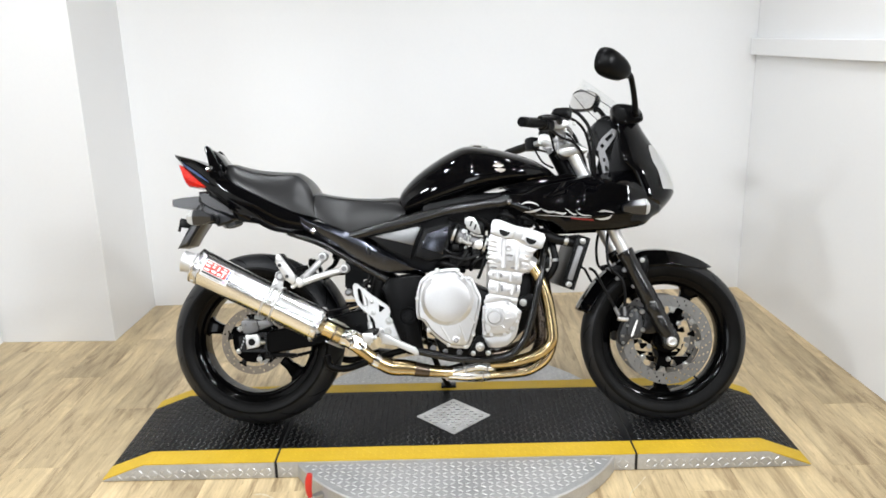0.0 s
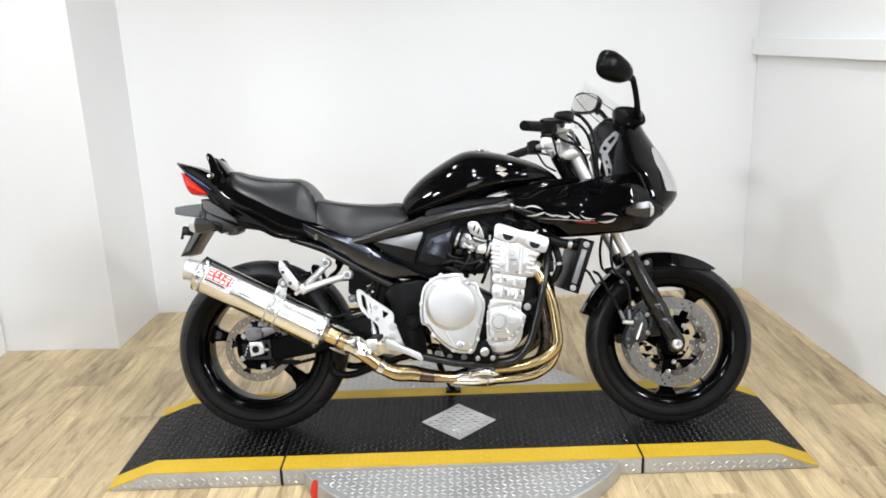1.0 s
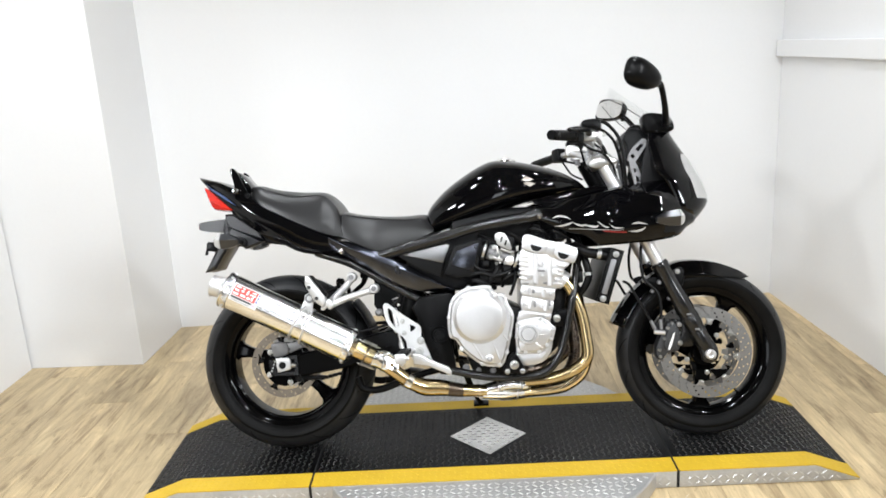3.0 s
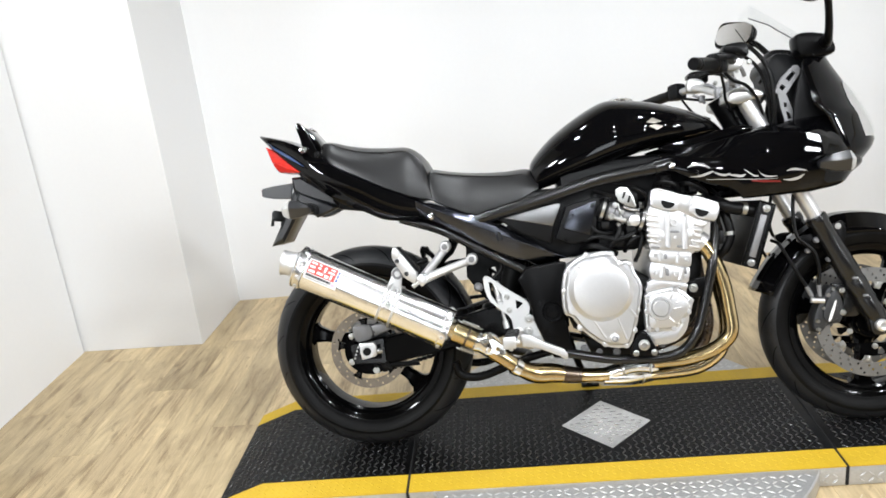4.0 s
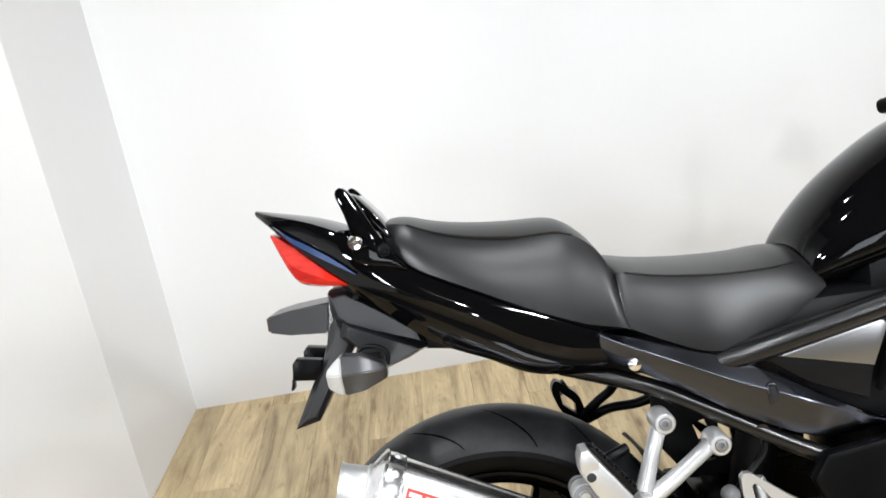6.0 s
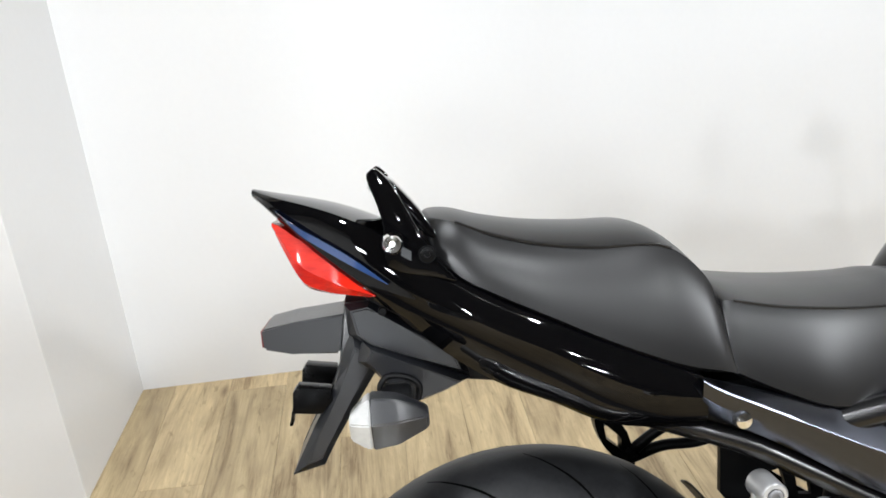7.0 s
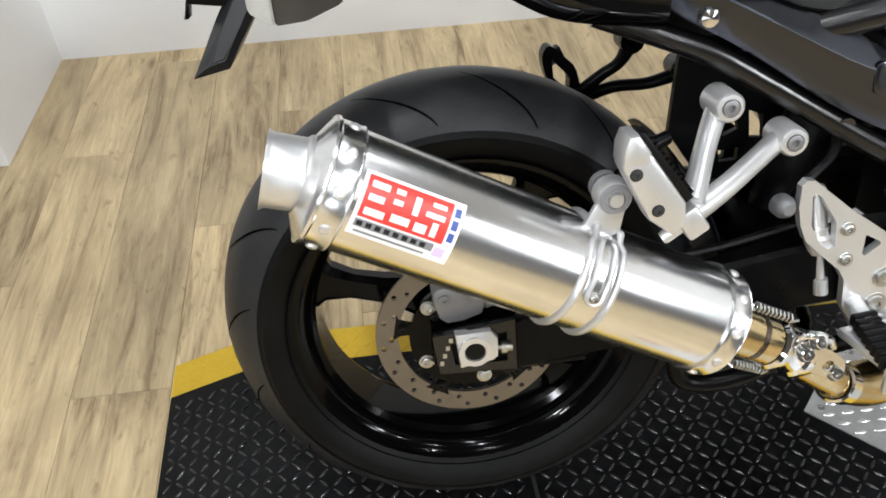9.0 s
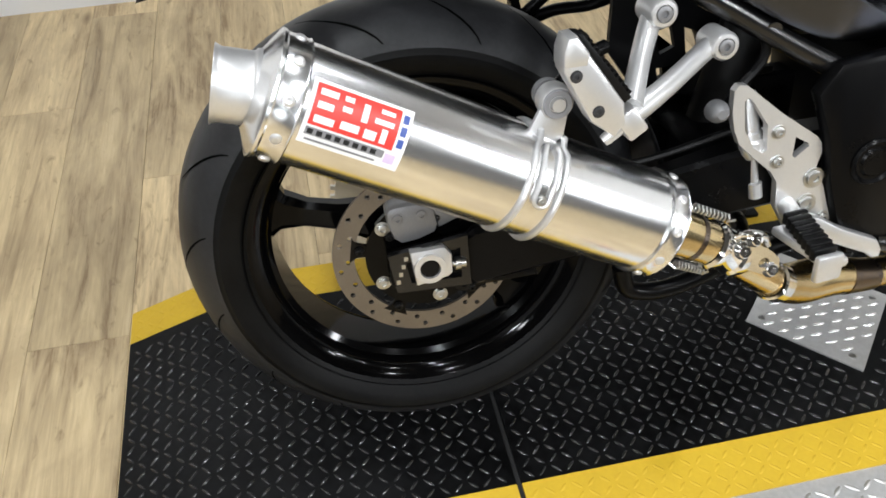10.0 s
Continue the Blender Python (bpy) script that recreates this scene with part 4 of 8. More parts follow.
def on_tank(x, z):
    """The tank's right-hand surface at (x, z), by the same rounded section as its body."""
    top, low, hw = at([(-0.04, 0.964), (0.034, 1.003), (0.085, 1.011), (0.17, 0.999), (0.25, 0.977), (0.31, 0.955)], x), at([(-0.04, 0.79), (0.085, 0.828), (0.17, 0.85), (0.25, 0.864), (0.31, 0.874)], x), at([(-0.04, 0.134), (0.034, 0.15), (0.085, 0.158), (0.17, 0.162), (0.25, 0.15), (0.31, 0.125)], x)
    mid = low + 0.36 * (top - low)
    power, q = (2.05, (z - mid) / (top - mid)) if z > mid else (3.4, (mid - z) / (mid - low))
    return -hw * max(0.0, 1 - min(1.0, q) ** power) ** (1 / power)


for strokes in (((0.156, 0.923), (0.174, 0.935), (0.198, 0.923), (0.178, 0.917)), ((0.162, 0.912), (0.182, 0.9155), (0.203, 0.908), (0.185, 0.898))):
    emblem = bmesh.new()
    rings(emblem, [[(x, on_tank(x, z) - lift, z) for x, z in strokes] for lift in (-0.001, 0.0035)])
    part("emblem", emblem, M["emblem"], tank, "small silver emblem plate", smooth=False)
part("filler_cap", lathe([(0.0, 0.012), (0.03, 0.012), (0.036, 0.008), (0.038, 0.0)], Matrix.Translation((0.11, 0, 1.003)) @ pose(0, 0, 0, 0, 4), 32), M["chrome"], tank, "chrome filler cap")
# black infill between tank and fairing
for s in (-1, 1):
    part("tank_infill", slab(rounded([(0.190, 0.850), (0.280, 0.868), (0.360, 0.884), (0.425, 0.892), (0.455, 0.884), (0.400, 0.868), (0.320, 0.850), (0.240, 0.832)], 3), s * 0.112, s * 0.138, 0.006), M["gloss"], bike, "gloss black infill panel")

def seat_section(row):
    """A padded seat: domed top, a seam edge, then a side that tucks in at its foot."""
    _, top, low, wide, seam, drop = row
    side = top - drop
    out = [(0.001, top)] + [(seam * f, top - drop * f ** 2.6) for f in (0.3, 0.55, 0.78, 0.93, 1.0)]
    for f in (0.06, 0.2, 0.4, 0.62, 0.82, 0.95, 1.0):
        out.append((seam + (wide - seam) * math.sin(f * math.pi / 2) ** 0.85 - (0.010 if f > 0.98 else 0.0), side + (low - side) * f))
    return out + [(0.001, low)]


pillion = part("pillion_seat", loft([(-0.812, 0.950, 0.930, 0.070, 0.045, 0.004), (-0.803, 0.960, 0.915, 0.094, 0.070, 0.006), (-0.775, 0.959, 0.885, 0.112, 0.088, 0.010), (-0.735, 0.947, 0.862, 0.124, 0.098, 0.015),
                                     (-0.68, 0.936, 0.834, 0.135, 0.107, 0.019), (-0.615, 0.929, 0.800, 0.144, 0.113, 0.021), (-0.558, 0.926, 0.774, 0.150, 0.117, 0.019), (-0.532, 0.917, 0.764, 0.151, 0.119, 0.017),
                                     (-0.508, 0.896, 0.758, 0.151, 0.122, 0.015), (-0.490, 0.868, 0.755, 0.150, 0.126, 0.013), (-0.478, 0.826, 0.753, 0.148, 0.130, 0.012), (-0.470, 0.775, 0.752, 0.146, 0.132, 0.008)], seat_section),
               M["vinyl"], bike, "black vinyl pillion seat with a raised hump", angle=32)
rider = part("rider_seat", loft([(-0.481, 0.842, 0.760, 0.138, 0.122, 0.012), (-0.470, 0.849, 0.750, 0.145, 0.126, 0.014), (-0.42, 0.838, 0.724, 0.152, 0.130, 0.014), (-0.365, 0.830, 0.701, 0.154, 0.130, 0.014),
                                 (-0.31, 0.826, 0.698, 0.146, 0.124, 0.016), (-0.25, 0.825, 0.716, 0.130, 0.112, 0.018), (-0.205, 0.828, 0.738, 0.117, 0.098, 0.020), (-0.178, 0.824, 0.752, 0.108, 0.086, 0.024), (-0.158, 0.800, 0.764, 0.098, 0.074, 0.014)], seat_section),
             M["vinyl"], bike, "black vinyl rider seat", angle=32)
for s in (-1, 1):
    part("piping", tube([(-0.775, s * 0.089, 0.9495), (-0.735, s * 0.099, 0.9325), (-0.68, s * 0.108, 0.9175), (-0.615, s * 0.114, 0.9085), (-0.558, s * 0.118, 0.9075), (-0.532, s * 0.120, 0.9005)], 0.0016, sides=6), M["vinyl"], pillion, "stitched seam")
    part("piping", tube([(-0.465, s * 0.1275, 0.8345), (-0.42, s * 0.131, 0.8245), (-0.365, s * 0.131, 0.8165), (-0.31, s * 0.125, 0.8105), (-0.25, s * 0.113, 0.8075), (-0.205, s * 0.099, 0.8085)], 0.0016, sides=6), M["vinyl"], rider, "stitched seam")

def cowl_section(row):
    """A cowl with two creases along its side: (y, z) of its top edge, both creases and its lower edge."""
    _, ty, tz, ay, az, by, bz, cy, cz = row
    out = [(0.001, tz + 0.10 * ty), (ty * 0.55, tz + 0.07 * ty), (ty * 0.90, tz + 0.02 * ty)]
    for (y0, z0), (y1, z1), bulge in (((ty, tz), (ay, az), 0.10), ((ay, az), (by, bz), -0.05), ((by, bz), (cy, cz), 0.06)):
        for f in (0.0, 0.04, 0.3, 0.6, 0.96):
            b = bulge * 4 * f * (1 - f)
            out.append((y0 + (y1 - y0) * f + b * (z0 - z1), z0 + (z1 - z0) * f))
    return out + [(cy, cz), (cy * 0.7, cz - 0.002), (0.001, cz - 0.002)]


tail = part("tail_cowl", loft([(-1.016, 0.012, 1.003, 0.017, 1.000, 0.016, 0.997, 0.012, 0.995), (-0.990, 0.036, 0.994, 0.048, 0.986, 0.047, 0.977, 0.040, 0.973), (-0.946, 0.060, 0.981, 0.075, 0.956, 0.074, 0.938, 0.066, 0.930),
                               (-0.912, 0.077, 0.969, 0.092, 0.934, 0.090, 0.908, 0.080, 0.898), (-0.875, 0.092, 0.952, 0.108, 0.908, 0.105, 0.880, 0.094, 0.866), (-0.838, 0.104, 0.930, 0.120, 0.879, 0.117, 0.856, 0.104, 0.836),
                               (-0.790, 0.114, 0.893, 0.133, 0.855, 0.129, 0.831, 0.114, 0.795), (-0.739, 0.123, 0.862, 0.143, 0.828, 0.139, 0.803, 0.124, 0.762), (-0.683, 0.133, 0.834, 0.152, 0.801, 0.148, 0.770, 0.134, 0.738),
                               (-0.626, 0.140, 0.806, 0.158, 0.768, 0.154, 0.736, 0.140, 0.710), (-0.568, 0.146, 0.780, 0.162, 0.744, 0.158, 0.716, 0.145, 0.700), (-0.513, 0.150, 0.755, 0.164, 0.734, 0.160, 0.712, 0.148, 0.697)], cowl_section),
            M["gloss"], bike, "gloss black tail cowl", angle=22)
for s in (-1, 1):
    # blue daylight reflection on the cowl's edge, laid on as a coloured strip
    upper = [(-0.984, 0.0535, 0.9775), (-0.958, 0.0720, 0.9580), (-0.933, 0.0845, 0.9430), (-0.902, 0.0985, 0.9235), (-0.879, 0.1065, 0.9060), (-0.858, 0.1140, 0.8885)]
    under = [(-0.981, 0.0532, 0.9745), (-0.957, 0.0722, 0.9500), (-0.9335, 0.0840, 0.9335), (-0.9028, 0.0982, 0.9140), (-0.8798, 0.1065, 0.9005), (-0.858, 0.1138, 0.8875)]
    strip = [[(x0, s * (y0 - 0.004), z0), (x0, s * (y0 + 0.003), z0), (x1, s * (y1 + 0.003), z1), (x1, s * (y1 - 0.004), z1)] for (x0, y0, z0), (x1, y1, z1) in zip(curve(upper, 4), curve(under, 4))]
    part("accent", rings(bmesh.new(), strip), M["blue_glint"], tail, "deep blue strip painted as a daylight reflection")


def lamp_section(row):
    _, top, low, wide = row
    fold = low + 0.42 * (top - low)
    return [(0.001, top), (wide * 0.6, top), (wide * 0.93, top - 0.04 * (top - low)), (wide, fold + 0.03 * (top - low)), (wide * 1.01, fold), (wide * 0.93, low + 0.10 * (top - low)), (wide * 0.72, low), (0.001, low)]


tail_lamp = part("tail_lamp", loft([(-0.992, 0.963, 0.957, 0.042), (-0.980, 0.958, 0.926, 0.052), (-0.966, 0.949, 0.895, 0.061), (-0.954, 0.941, 0.881, 0.067), (-0.927, 0.920, 0.8735, 0.082), (-0.905, 0.902, 0.8715, 0.092), (-0.874, 0.878, 0.8700, 0.103)], lamp_section),
                 M["lamp_red"], bike, "red tail lamp lens", angle=18)
grab = bmesh.new()
arm_outline = rounded([(-0.871, 1.008), (-0.867, 1.017), (-0.859, 1.018), (-0.845, 1.002), (-0.830, 0.972), (-0.813, 0.936), (-0.795, 0.906), (-0.780, 0.886), (-0.802, 0.892), (-0.854, 0.908), (-0.857, 0.951), (-0.862, 0.978)], 4)
for y0, y1 in ((-0.122, -0.098), (0.028, 0.052)):
    add_slab(grab, arm_outline, y0, y1, 0.006)
add_slab(grab, rounded([(-0.866, 1.010), (-0.848, 1.006), (-0.830, 0.987), (-0.808, 0.957), (-0.798, 0.935), (-0.812, 0.940), (-0.838, 0.976), (-0.860, 0.994)], 3), -0.100, 0.030, 0.004)
add_tube(grab, [(-0.856, -0.11, 1.000), (-0.862, -0.07, 0.998), (-0.864, -0.03, 0.997), (-0.862, 0.01, 0.998), (-0.856, 0.04, 1.000)], 0.010)
grab = part("grab_rail", grab, M["gloss"], bike, "gloss black cast grab rail")
knob = bmesh.new()
for s in (-1,):
    add_lathe(knob, [(0.009, 0.118), (0.009, 0.128), (0.0115, 0.130), (0.0118, 0.138), (0.0095, 0.142), (0.004, 0.1425), (0.003, 0.1405), (0.0, 0.1405)], Matrix.Translation((-0.849, 0, 0.936)) @ pose(0, 0, 0, 90 * -s if s > 0 else 90), 24)
parts("hook_knob", knob, M["chrome"], grab, "chrome luggage hook")
hex_bolt = bmesh.new()
for s in (-1,):
    add_bolt(hex_bolt, (-0.811, s * 0.121, 0.919), (0, s, 0), 0.0075, 0.005, 12)
parts("bolt", hex_bolt, M["satin"], grab)

# rear mudguard with the plate holder
guard = bmesh.new()
add_slab(guard, [(-0.914, 0.862), (-0.867, 0.862), (-0.838, 0.836), (-0.806, 0.800), (-0.775, 0.756), (-0.84, 0.760), (-0.882, 0.782), (-0.890, 0.764), (-0.936, 0.694), (-0.956, 0.662), (-0.996, 0.653), (-0.943, 0.745), (-0.928, 0.782)], -0.052, 0.052, 0.006)
guard = part("rear_mudguard", guard, M["guard"], bike, "dark grey plastic mudguard and plate holder")


def raised(low_line, y0, high_line, y1, s):
    """A moulded panel: a foot outline at y0 and a smaller face outline at y1, with a rounded rim."""
    bm = rings(bmesh.new(), [[(x, s * (y0 - 0.010), z) for x, z in low_line], [(x, s * y0, z) for x, z in low_line], [(x, s * y1, z) for x, z in high_line]])
    bmesh.ops.bevel(bm, geom=[e for e in bm.edges if all(abs(abs(v.co.y) - y1) < 1e-5 for v in e.verts)], offset=0.0016, segments=2, affect="EDGES", clamp_overlap=True)
    return bm


for s in (-1, 1):
    # upper wing, lower wing with the lamp recess, and the long blade
    part("upper_wing", raised([(-0.914, 0.860), (-0.884, 0.861), (-0.864, 0.849), (-0.780, 0.791), (-0.770, 0.760), (-0.842, 0.786), (-0.892, 0.808), (-0.912, 0.822)], 0.060,
                              [(-0.906, 0.852), (-0.886, 0.855), (-0.866, 0.842), (-0.788, 0.788), (-0.782, 0.770), (-0.842, 0.792), (-0.886, 0.811), (-0.900, 0.824)], 0.074, s), M["guard"], guard, smooth=False)
    part("lower_wing", raised([(-0.896, 0.814), (-0.842, 0.790), (-0.770, 0.757), (-0.800, 0.744), (-0.841, 0.731), (-0.866, 0.750), (-0.884, 0.774), (-0.904, 0.790)], 0.068,
                              [(-0.886, 0.806), (-0.842, 0.785), (-0.784, 0.757), (-0.806, 0.748), (-0.841, 0.738), (-0.862, 0.754), (-0.879, 0.777), (-0.892, 0.792)], 0.083, s), M["guard"], guard, smooth=False)
    part("blade", raised([(-0.908, 0.826), (-0.888, 0.806), (-0.872, 0.789), (-0.905, 0.742), (-0.940, 0.690), (-0.957, 0.661), (-0.997, 0.652), (-0.964, 0.712), (-0.933, 0.763), (-0.922, 0.800)], 0.056,
                         [(-0.906, 0.806), (-0.897, 0.796), (-0.890, 0.784), (-0.915, 0.744), (-0.944, 0.697), (-0.959, 0.673), (-0.976, 0.668), (-0.957, 0.705), (-0.930, 0.752), (-0.914, 0.786)], 0.067, s), M["guard"], guard, smooth=False)
    screw = bmesh.new()
    add_lathe(screw, [(0.0, 0.0795), (0.0042, 0.0795), (0.0052, 0.0785), (0.0060, 0.0760), (0.0060, 0.0740)], Matrix.Translation((-0.868, 0, 0.850)) @ pose(0, 0, 0, 90 if s < 0 else -90), 16)
    part("screw", screw, M["plastic"], guard)
part("inner_fender", slab([(-0.895, 0.872), (-0.84, 0.862), (-0.76, 0.812), (-0.66, 0.760), (-0.695, 0.738), (-0.772, 0.750), (-0.845, 0.800)], -0.060, 0.060, 0.008), M["plastic"], guard, "black inner fender")
box_bm = bmesh.new()
rings(box_bm, [[(-1.017, y, 0.809), (-1.018, y, 0.834), (-0.982, y, 0.840), (-0.915, y, 0.845), (-0.926, y, 0.796), (-0.984, y, 0.801)] for y in (-0.046, 0.046)])
bmesh.ops.bevel(box_bm, geom=box_bm.edges[:], offset=0.0025, segments=2, affect="EDGES", clamp_overlap=True)
lamp_box = part("plate_lamp", box_bm, M["guard"], guard, "plate lamp housing", angle=25)
part("lamp_reflector", box((-1.0200, -0.040, 0.811), (-1.0165, 0.040, 0.832), 0.001), M["decal_dim"], lamp_box, "slim red reflector")
hooks = bmesh.new()
for y in (-0.05, 0.05):
    add_slab(hooks, [(-0.994, 0.716), (-0.990, 0.716), (-0.988, 0.731), (-0.954, 0.727), (-0.938, 0.742), (-0.940, 0.757), (-0.980, 0.764), (-0.986, 0.757), (-0.988, 0.738)], y - 0.013, y + 0.013, 0.002)
parts("plate_bracket", hooks, M["satin"], guard, "black plate bracket")


def indicator(name, x, y, z, sign, length, facing, body_mat):
    """An indicator: tapered six-sided body with a sharp side ridge and a faceted clear lens at the back (facing -1) or front (facing 1)."""
    def ring(h, half, up, down):
        c = Vector((x - facing * h, y - sign * 0.10 * h, z - 0.03 * h))
        return [c + Vector((0, wy, wz)) for wy, wz in ((half, 0.003), (half * 0.50, up), (-half * 0.50, up), (-half, 0.003), (-half * 0.55, -down), (half * 0.55, -down))]

    bm = rings(bmesh.new(), [ring(0.0, 0.030, 0.027, 0.028), ring(length * 0.45, 0.028, 0.023, 0.025), ring(length * 0.96, 0.017, 0.009, 0.013), ring(length, 0.013, 0.006, 0.010)])
    bmesh.ops.bevel(bm, geom=bm.edges[:], offset=0.0014, segments=2, affect="EDGES", clamp_overlap=True)
    ob = part(name, bm, body_mat, bike, "dark grey indicator body", angle=30)
    if facing < 0:
        stem = add_box(bmesh.new(), (x + 0.008, min(y - sign * 0.015, y - sign * 0.108), z - 0.013), (x + 0.044, max(y - sign * 0.015, y - sign * 0.108), z + 0.005), 0.006)
    else:
        stem = tube([(x - length * 0.45, y, z + 0.012), (x - length * 0.5, y - sign * 0.05, z + 0.012), (x - length * 0.5, y - sign * 0.10, z + 0.012)], 0.012)
    part("stem", stem, M["plastic"], ob, "black rubber stem")
    deep = 0.65 if facing > 0 else 1.0
    bm = rings(bmesh.new(), [ring(-0.0005, 0.0295, 0.0265, 0.0275), ring(-0.008 * deep, 0.028, 0.022, 0.026), ring(-0.023 * deep, 0.019, 0.008, 0.017)])
    bmesh.ops.bevel(bm, geom=bm.edges[:], offset=0.0018, segments=2, affect="EDGES", clamp_overlap=True)
    part("lens", bm, M["lens"], ob, "faceted clear indicator lens", angle=30)
    return ob


for s in (-1, 1):
    indicator("rear_indicator", -0.886, s * 0.192, 0.7595, s, 0.060, -1, M["guard"])
    # oval opening in the mudguard's side
    rim = tube([(-0.878, s * 0.086, 0.744), (-0.879, s * 0.087, 0.762), (-0.868, s * 0.088, 0.774), (-0.845, s * 0.087, 0.770), (-0.833, s * 0.086, 0.758), (-0.836, s * 0.086, 0.741)], 0.0038, sides=8)
    part("side_recess", rim, M["plastic"], guard)
    part("recess_floor", slab([(-0.874, 0.742), (-0.874, 0.764), (-0.848, 0.766), (-0.838, 0.754), (-0.840, 0.740)], s * 0.080, s * 0.0845, 0.002), M["gap"], guard)

# ---- frame and side panels ----
frame_rail = bmesh.new()
for s in (-1, 1):
    add_tube(frame_rail, [(-0.350, s * 0.140, 0.684), (-0.258, s * 0.155, 0.706), (-0.12, s * 0.168, 0.739), (0.013, s * 0.180, 0.772), (0.165, s * 0.190, 0.792)], 0.0185, sides=16)
    add_tube(frame_rail, [(-0.575, s * 0.115, 0.706), (-0.467, s * 0.132, 0.668), (-0.399, s * 0.136, 0.632), (-0.267, s * 0.140, 0.555), (-0.160, s * 0.142, 0.497)], 0.0135, sides=14)
    add_tube(frame_rail, [(0.345, s * 0.10, 0.70), (0.335, s * 0.13, 0.62), (0.315, s * 0.165, 0.526), (0.297, s * 0.165, 0.448), (0.279, s * 0.165, 0.380), (0.258, s * 0.165, 0.318), (0.217, s * 0.165, 0.268), (0.164, s * 0.165, 0.250), (0.085, s * 0.165, 0.250), (0.007, s * 0.165, 0.254), (-0.115, s * 0.165, 0.280)], 0.0140, sides=16)
    add_tube(frame_rail, [(0.160, s * 0.188, 0.790), (0.28, s * 0.15, 0.82), (0.42, s * 0.06, 0.88)], 0.022, sides=14)
    add_tube(frame_rail, [(-0.50, s * 0.10, 0.70), (-0.66, s * 0.09, 0.74), (-0.80, s * 0.07, 0.82)], 0.012)
add_tube(frame_rail, [(-0.30, -0.15, 0.575), (-0.31, 0.0, 0.60), (-0.30, 0.15, 0.575)], 0.012)
add_tube(frame_rail, [(-0.115, -0.165, 0.282), (-0.12, 0, 0.29), (-0.115, 0.165, 0.282)], 0.014)
rails = loose(frame_rail)
chassis = part("chassis", rails[0], M["frame_paint"], bike, "satin black tubular steel frame")
for piece in rails[1:]:
    part("frame_tube", piece, M["frame_paint"], chassis)
for s in (-1, 1):
    part("pivot_plate", slab([(-0.216, 0.535), (-0.12, 0.548), (-0.098, 0.543), (-0.102, 0.500), (-0.115, 0.413), (-0.100, 0.320), (-0.092, 0.262), (-0.152, 0.268), (-0.182, 0.330), (-0.200, 0.380), (-0.214, 0.440), (-0.240, 0.500)], s * 0.146, s * 0.171, 0.008), M["satin"], chassis, "satin black pivot plate")
    part("pivot_cap", lathe([(0.0, 0.176), (0.017, 0.176), (0.020, 0.173), (0.024, 0.173), (0.028, 0.177), (0.031, 0.173), (0.031, 0.165)], Matrix.Translation((-0.147, 0, 0.404)) @ pose(0, 0, 0, 90 if s < 0 else -90), 32), M["satin"], chassis)
    cover_rings = []
    for x, top, ridge, low in curve([(-0.520, 0.757, 0.755, 0.720), (-0.498, 0.750, 0.741, 0.705), (-0.447, 0.733, 0.716, 0.679), (-0.39, 0.714, 0.688, 0.646), (-0.329, 0.690, 0.658, 0.607), (-0.27, 0.658, 0.633, 0.577), (-0.224, 0.630, 0.612, 0.559), (-0.17, 0.598, 0.587, 0.551), (-0.134, 0.578, 0.572, 0.550), (-0.092, 0.557, 0.556, 0.553)], 4):
        tip = at([(-0.22, 1.0), (-0.092, 0.80)], x)
        cover_rings.append([(x, s * y, z) for y, z in ((0.130, top - 0.004), (0.146, top - 0.001), (0.149, top), (0.152, top - 0.002), (0.1685 * tip, ridge + 0.0025), (0.1695 * tip, ridge), (0.1690 * tip, ridge - 0.0025), (0.1660 * tip, (ridge + low) / 2), (0.158 * tip, low + 0.004), (0.155 * tip, low), (0.128, low))])
    cover = part("side_cover", rings(bmesh.new(), cover_rings), M["slate"], bike, "dark metallic grey side cover", angle=20)
    ring = part("slot_rim", slab(rounded([(-0.292, 0.648), (-0.278, 0.647), (-0.275, 0.620), (-0.289, 0.619)], 3), s * 0.155, s * 0.1695, 0.001), M["slate"], cover)
    part("slot", slab(rounded([(-0.288, 0.644), (-0.281, 0.643), (-0.279, 0.624), (-0.286, 0.623)], 3), s * 0.155, s * 0.1705, 0.0005), M["gap"], ring)
    rivet = bmesh.new()
    add_lathe(rivet, [(0.0095, 0.156), (0.0105, 0.164), (0.009, 0.170), (0.0, 0.172)], Matrix.Translation((-0.476, 0, 0.706)) @ pose(0, 0, 0, 90 if s < 0 else -90), 20)
    part("fastener", rivet, M["chrome"], cover, "bright domed fastener")
    tri = part("airbox_cover", slab([(-0.311, 0.700), (-0.102, 0.722), (-0.098, 0.700), (-0.126, 0.642), (-0.137, 0.600), (-0.22, 0.635)], s * 0.126, s * 0.150, 0.005), M["plastic"], bike, "black plastic airbox cover")
    part("silver_panel", slab([(-0.266, 0.684), (-0.112, 0.716), (-0.101, 0.710), (-0.127, 0.650)], s * 0.148, s * 0.155, 0.003), M["graphite"], tri, "graphite metallic panel")
    side_box = part("throttle_cover", slab([(-0.123, 0.613), (-0.085, 0.706), (0.004, 0.723), (0.010, 0.712), (-0.006, 0.628), (-0.018, 0.602), (-0.078, 0.592)], s * 0.135, s * 0.162, 0.006), M["plastic"], bike, "black throttle-side cover")
    part("grey_face", slab([(-0.077, 0.690), (0.002, 0.715), (-0.024, 0.616), (-0.099, 0.641)], s * 0.160, s * 0.166, 0.003), M["slate"], side_box, "dark metallic face")
    dots = bmesh.new()
    for x, z in ((-0.068, 0.676), (-0.014, 0.698), (-0.094, 0.606)):
        add_bolt(dots, (x, s * 0.164, z), (0, s, 0), 0.004, 0.003)
    parts("bolt", dots, M["satin"], side_box)
core = bmesh.new()
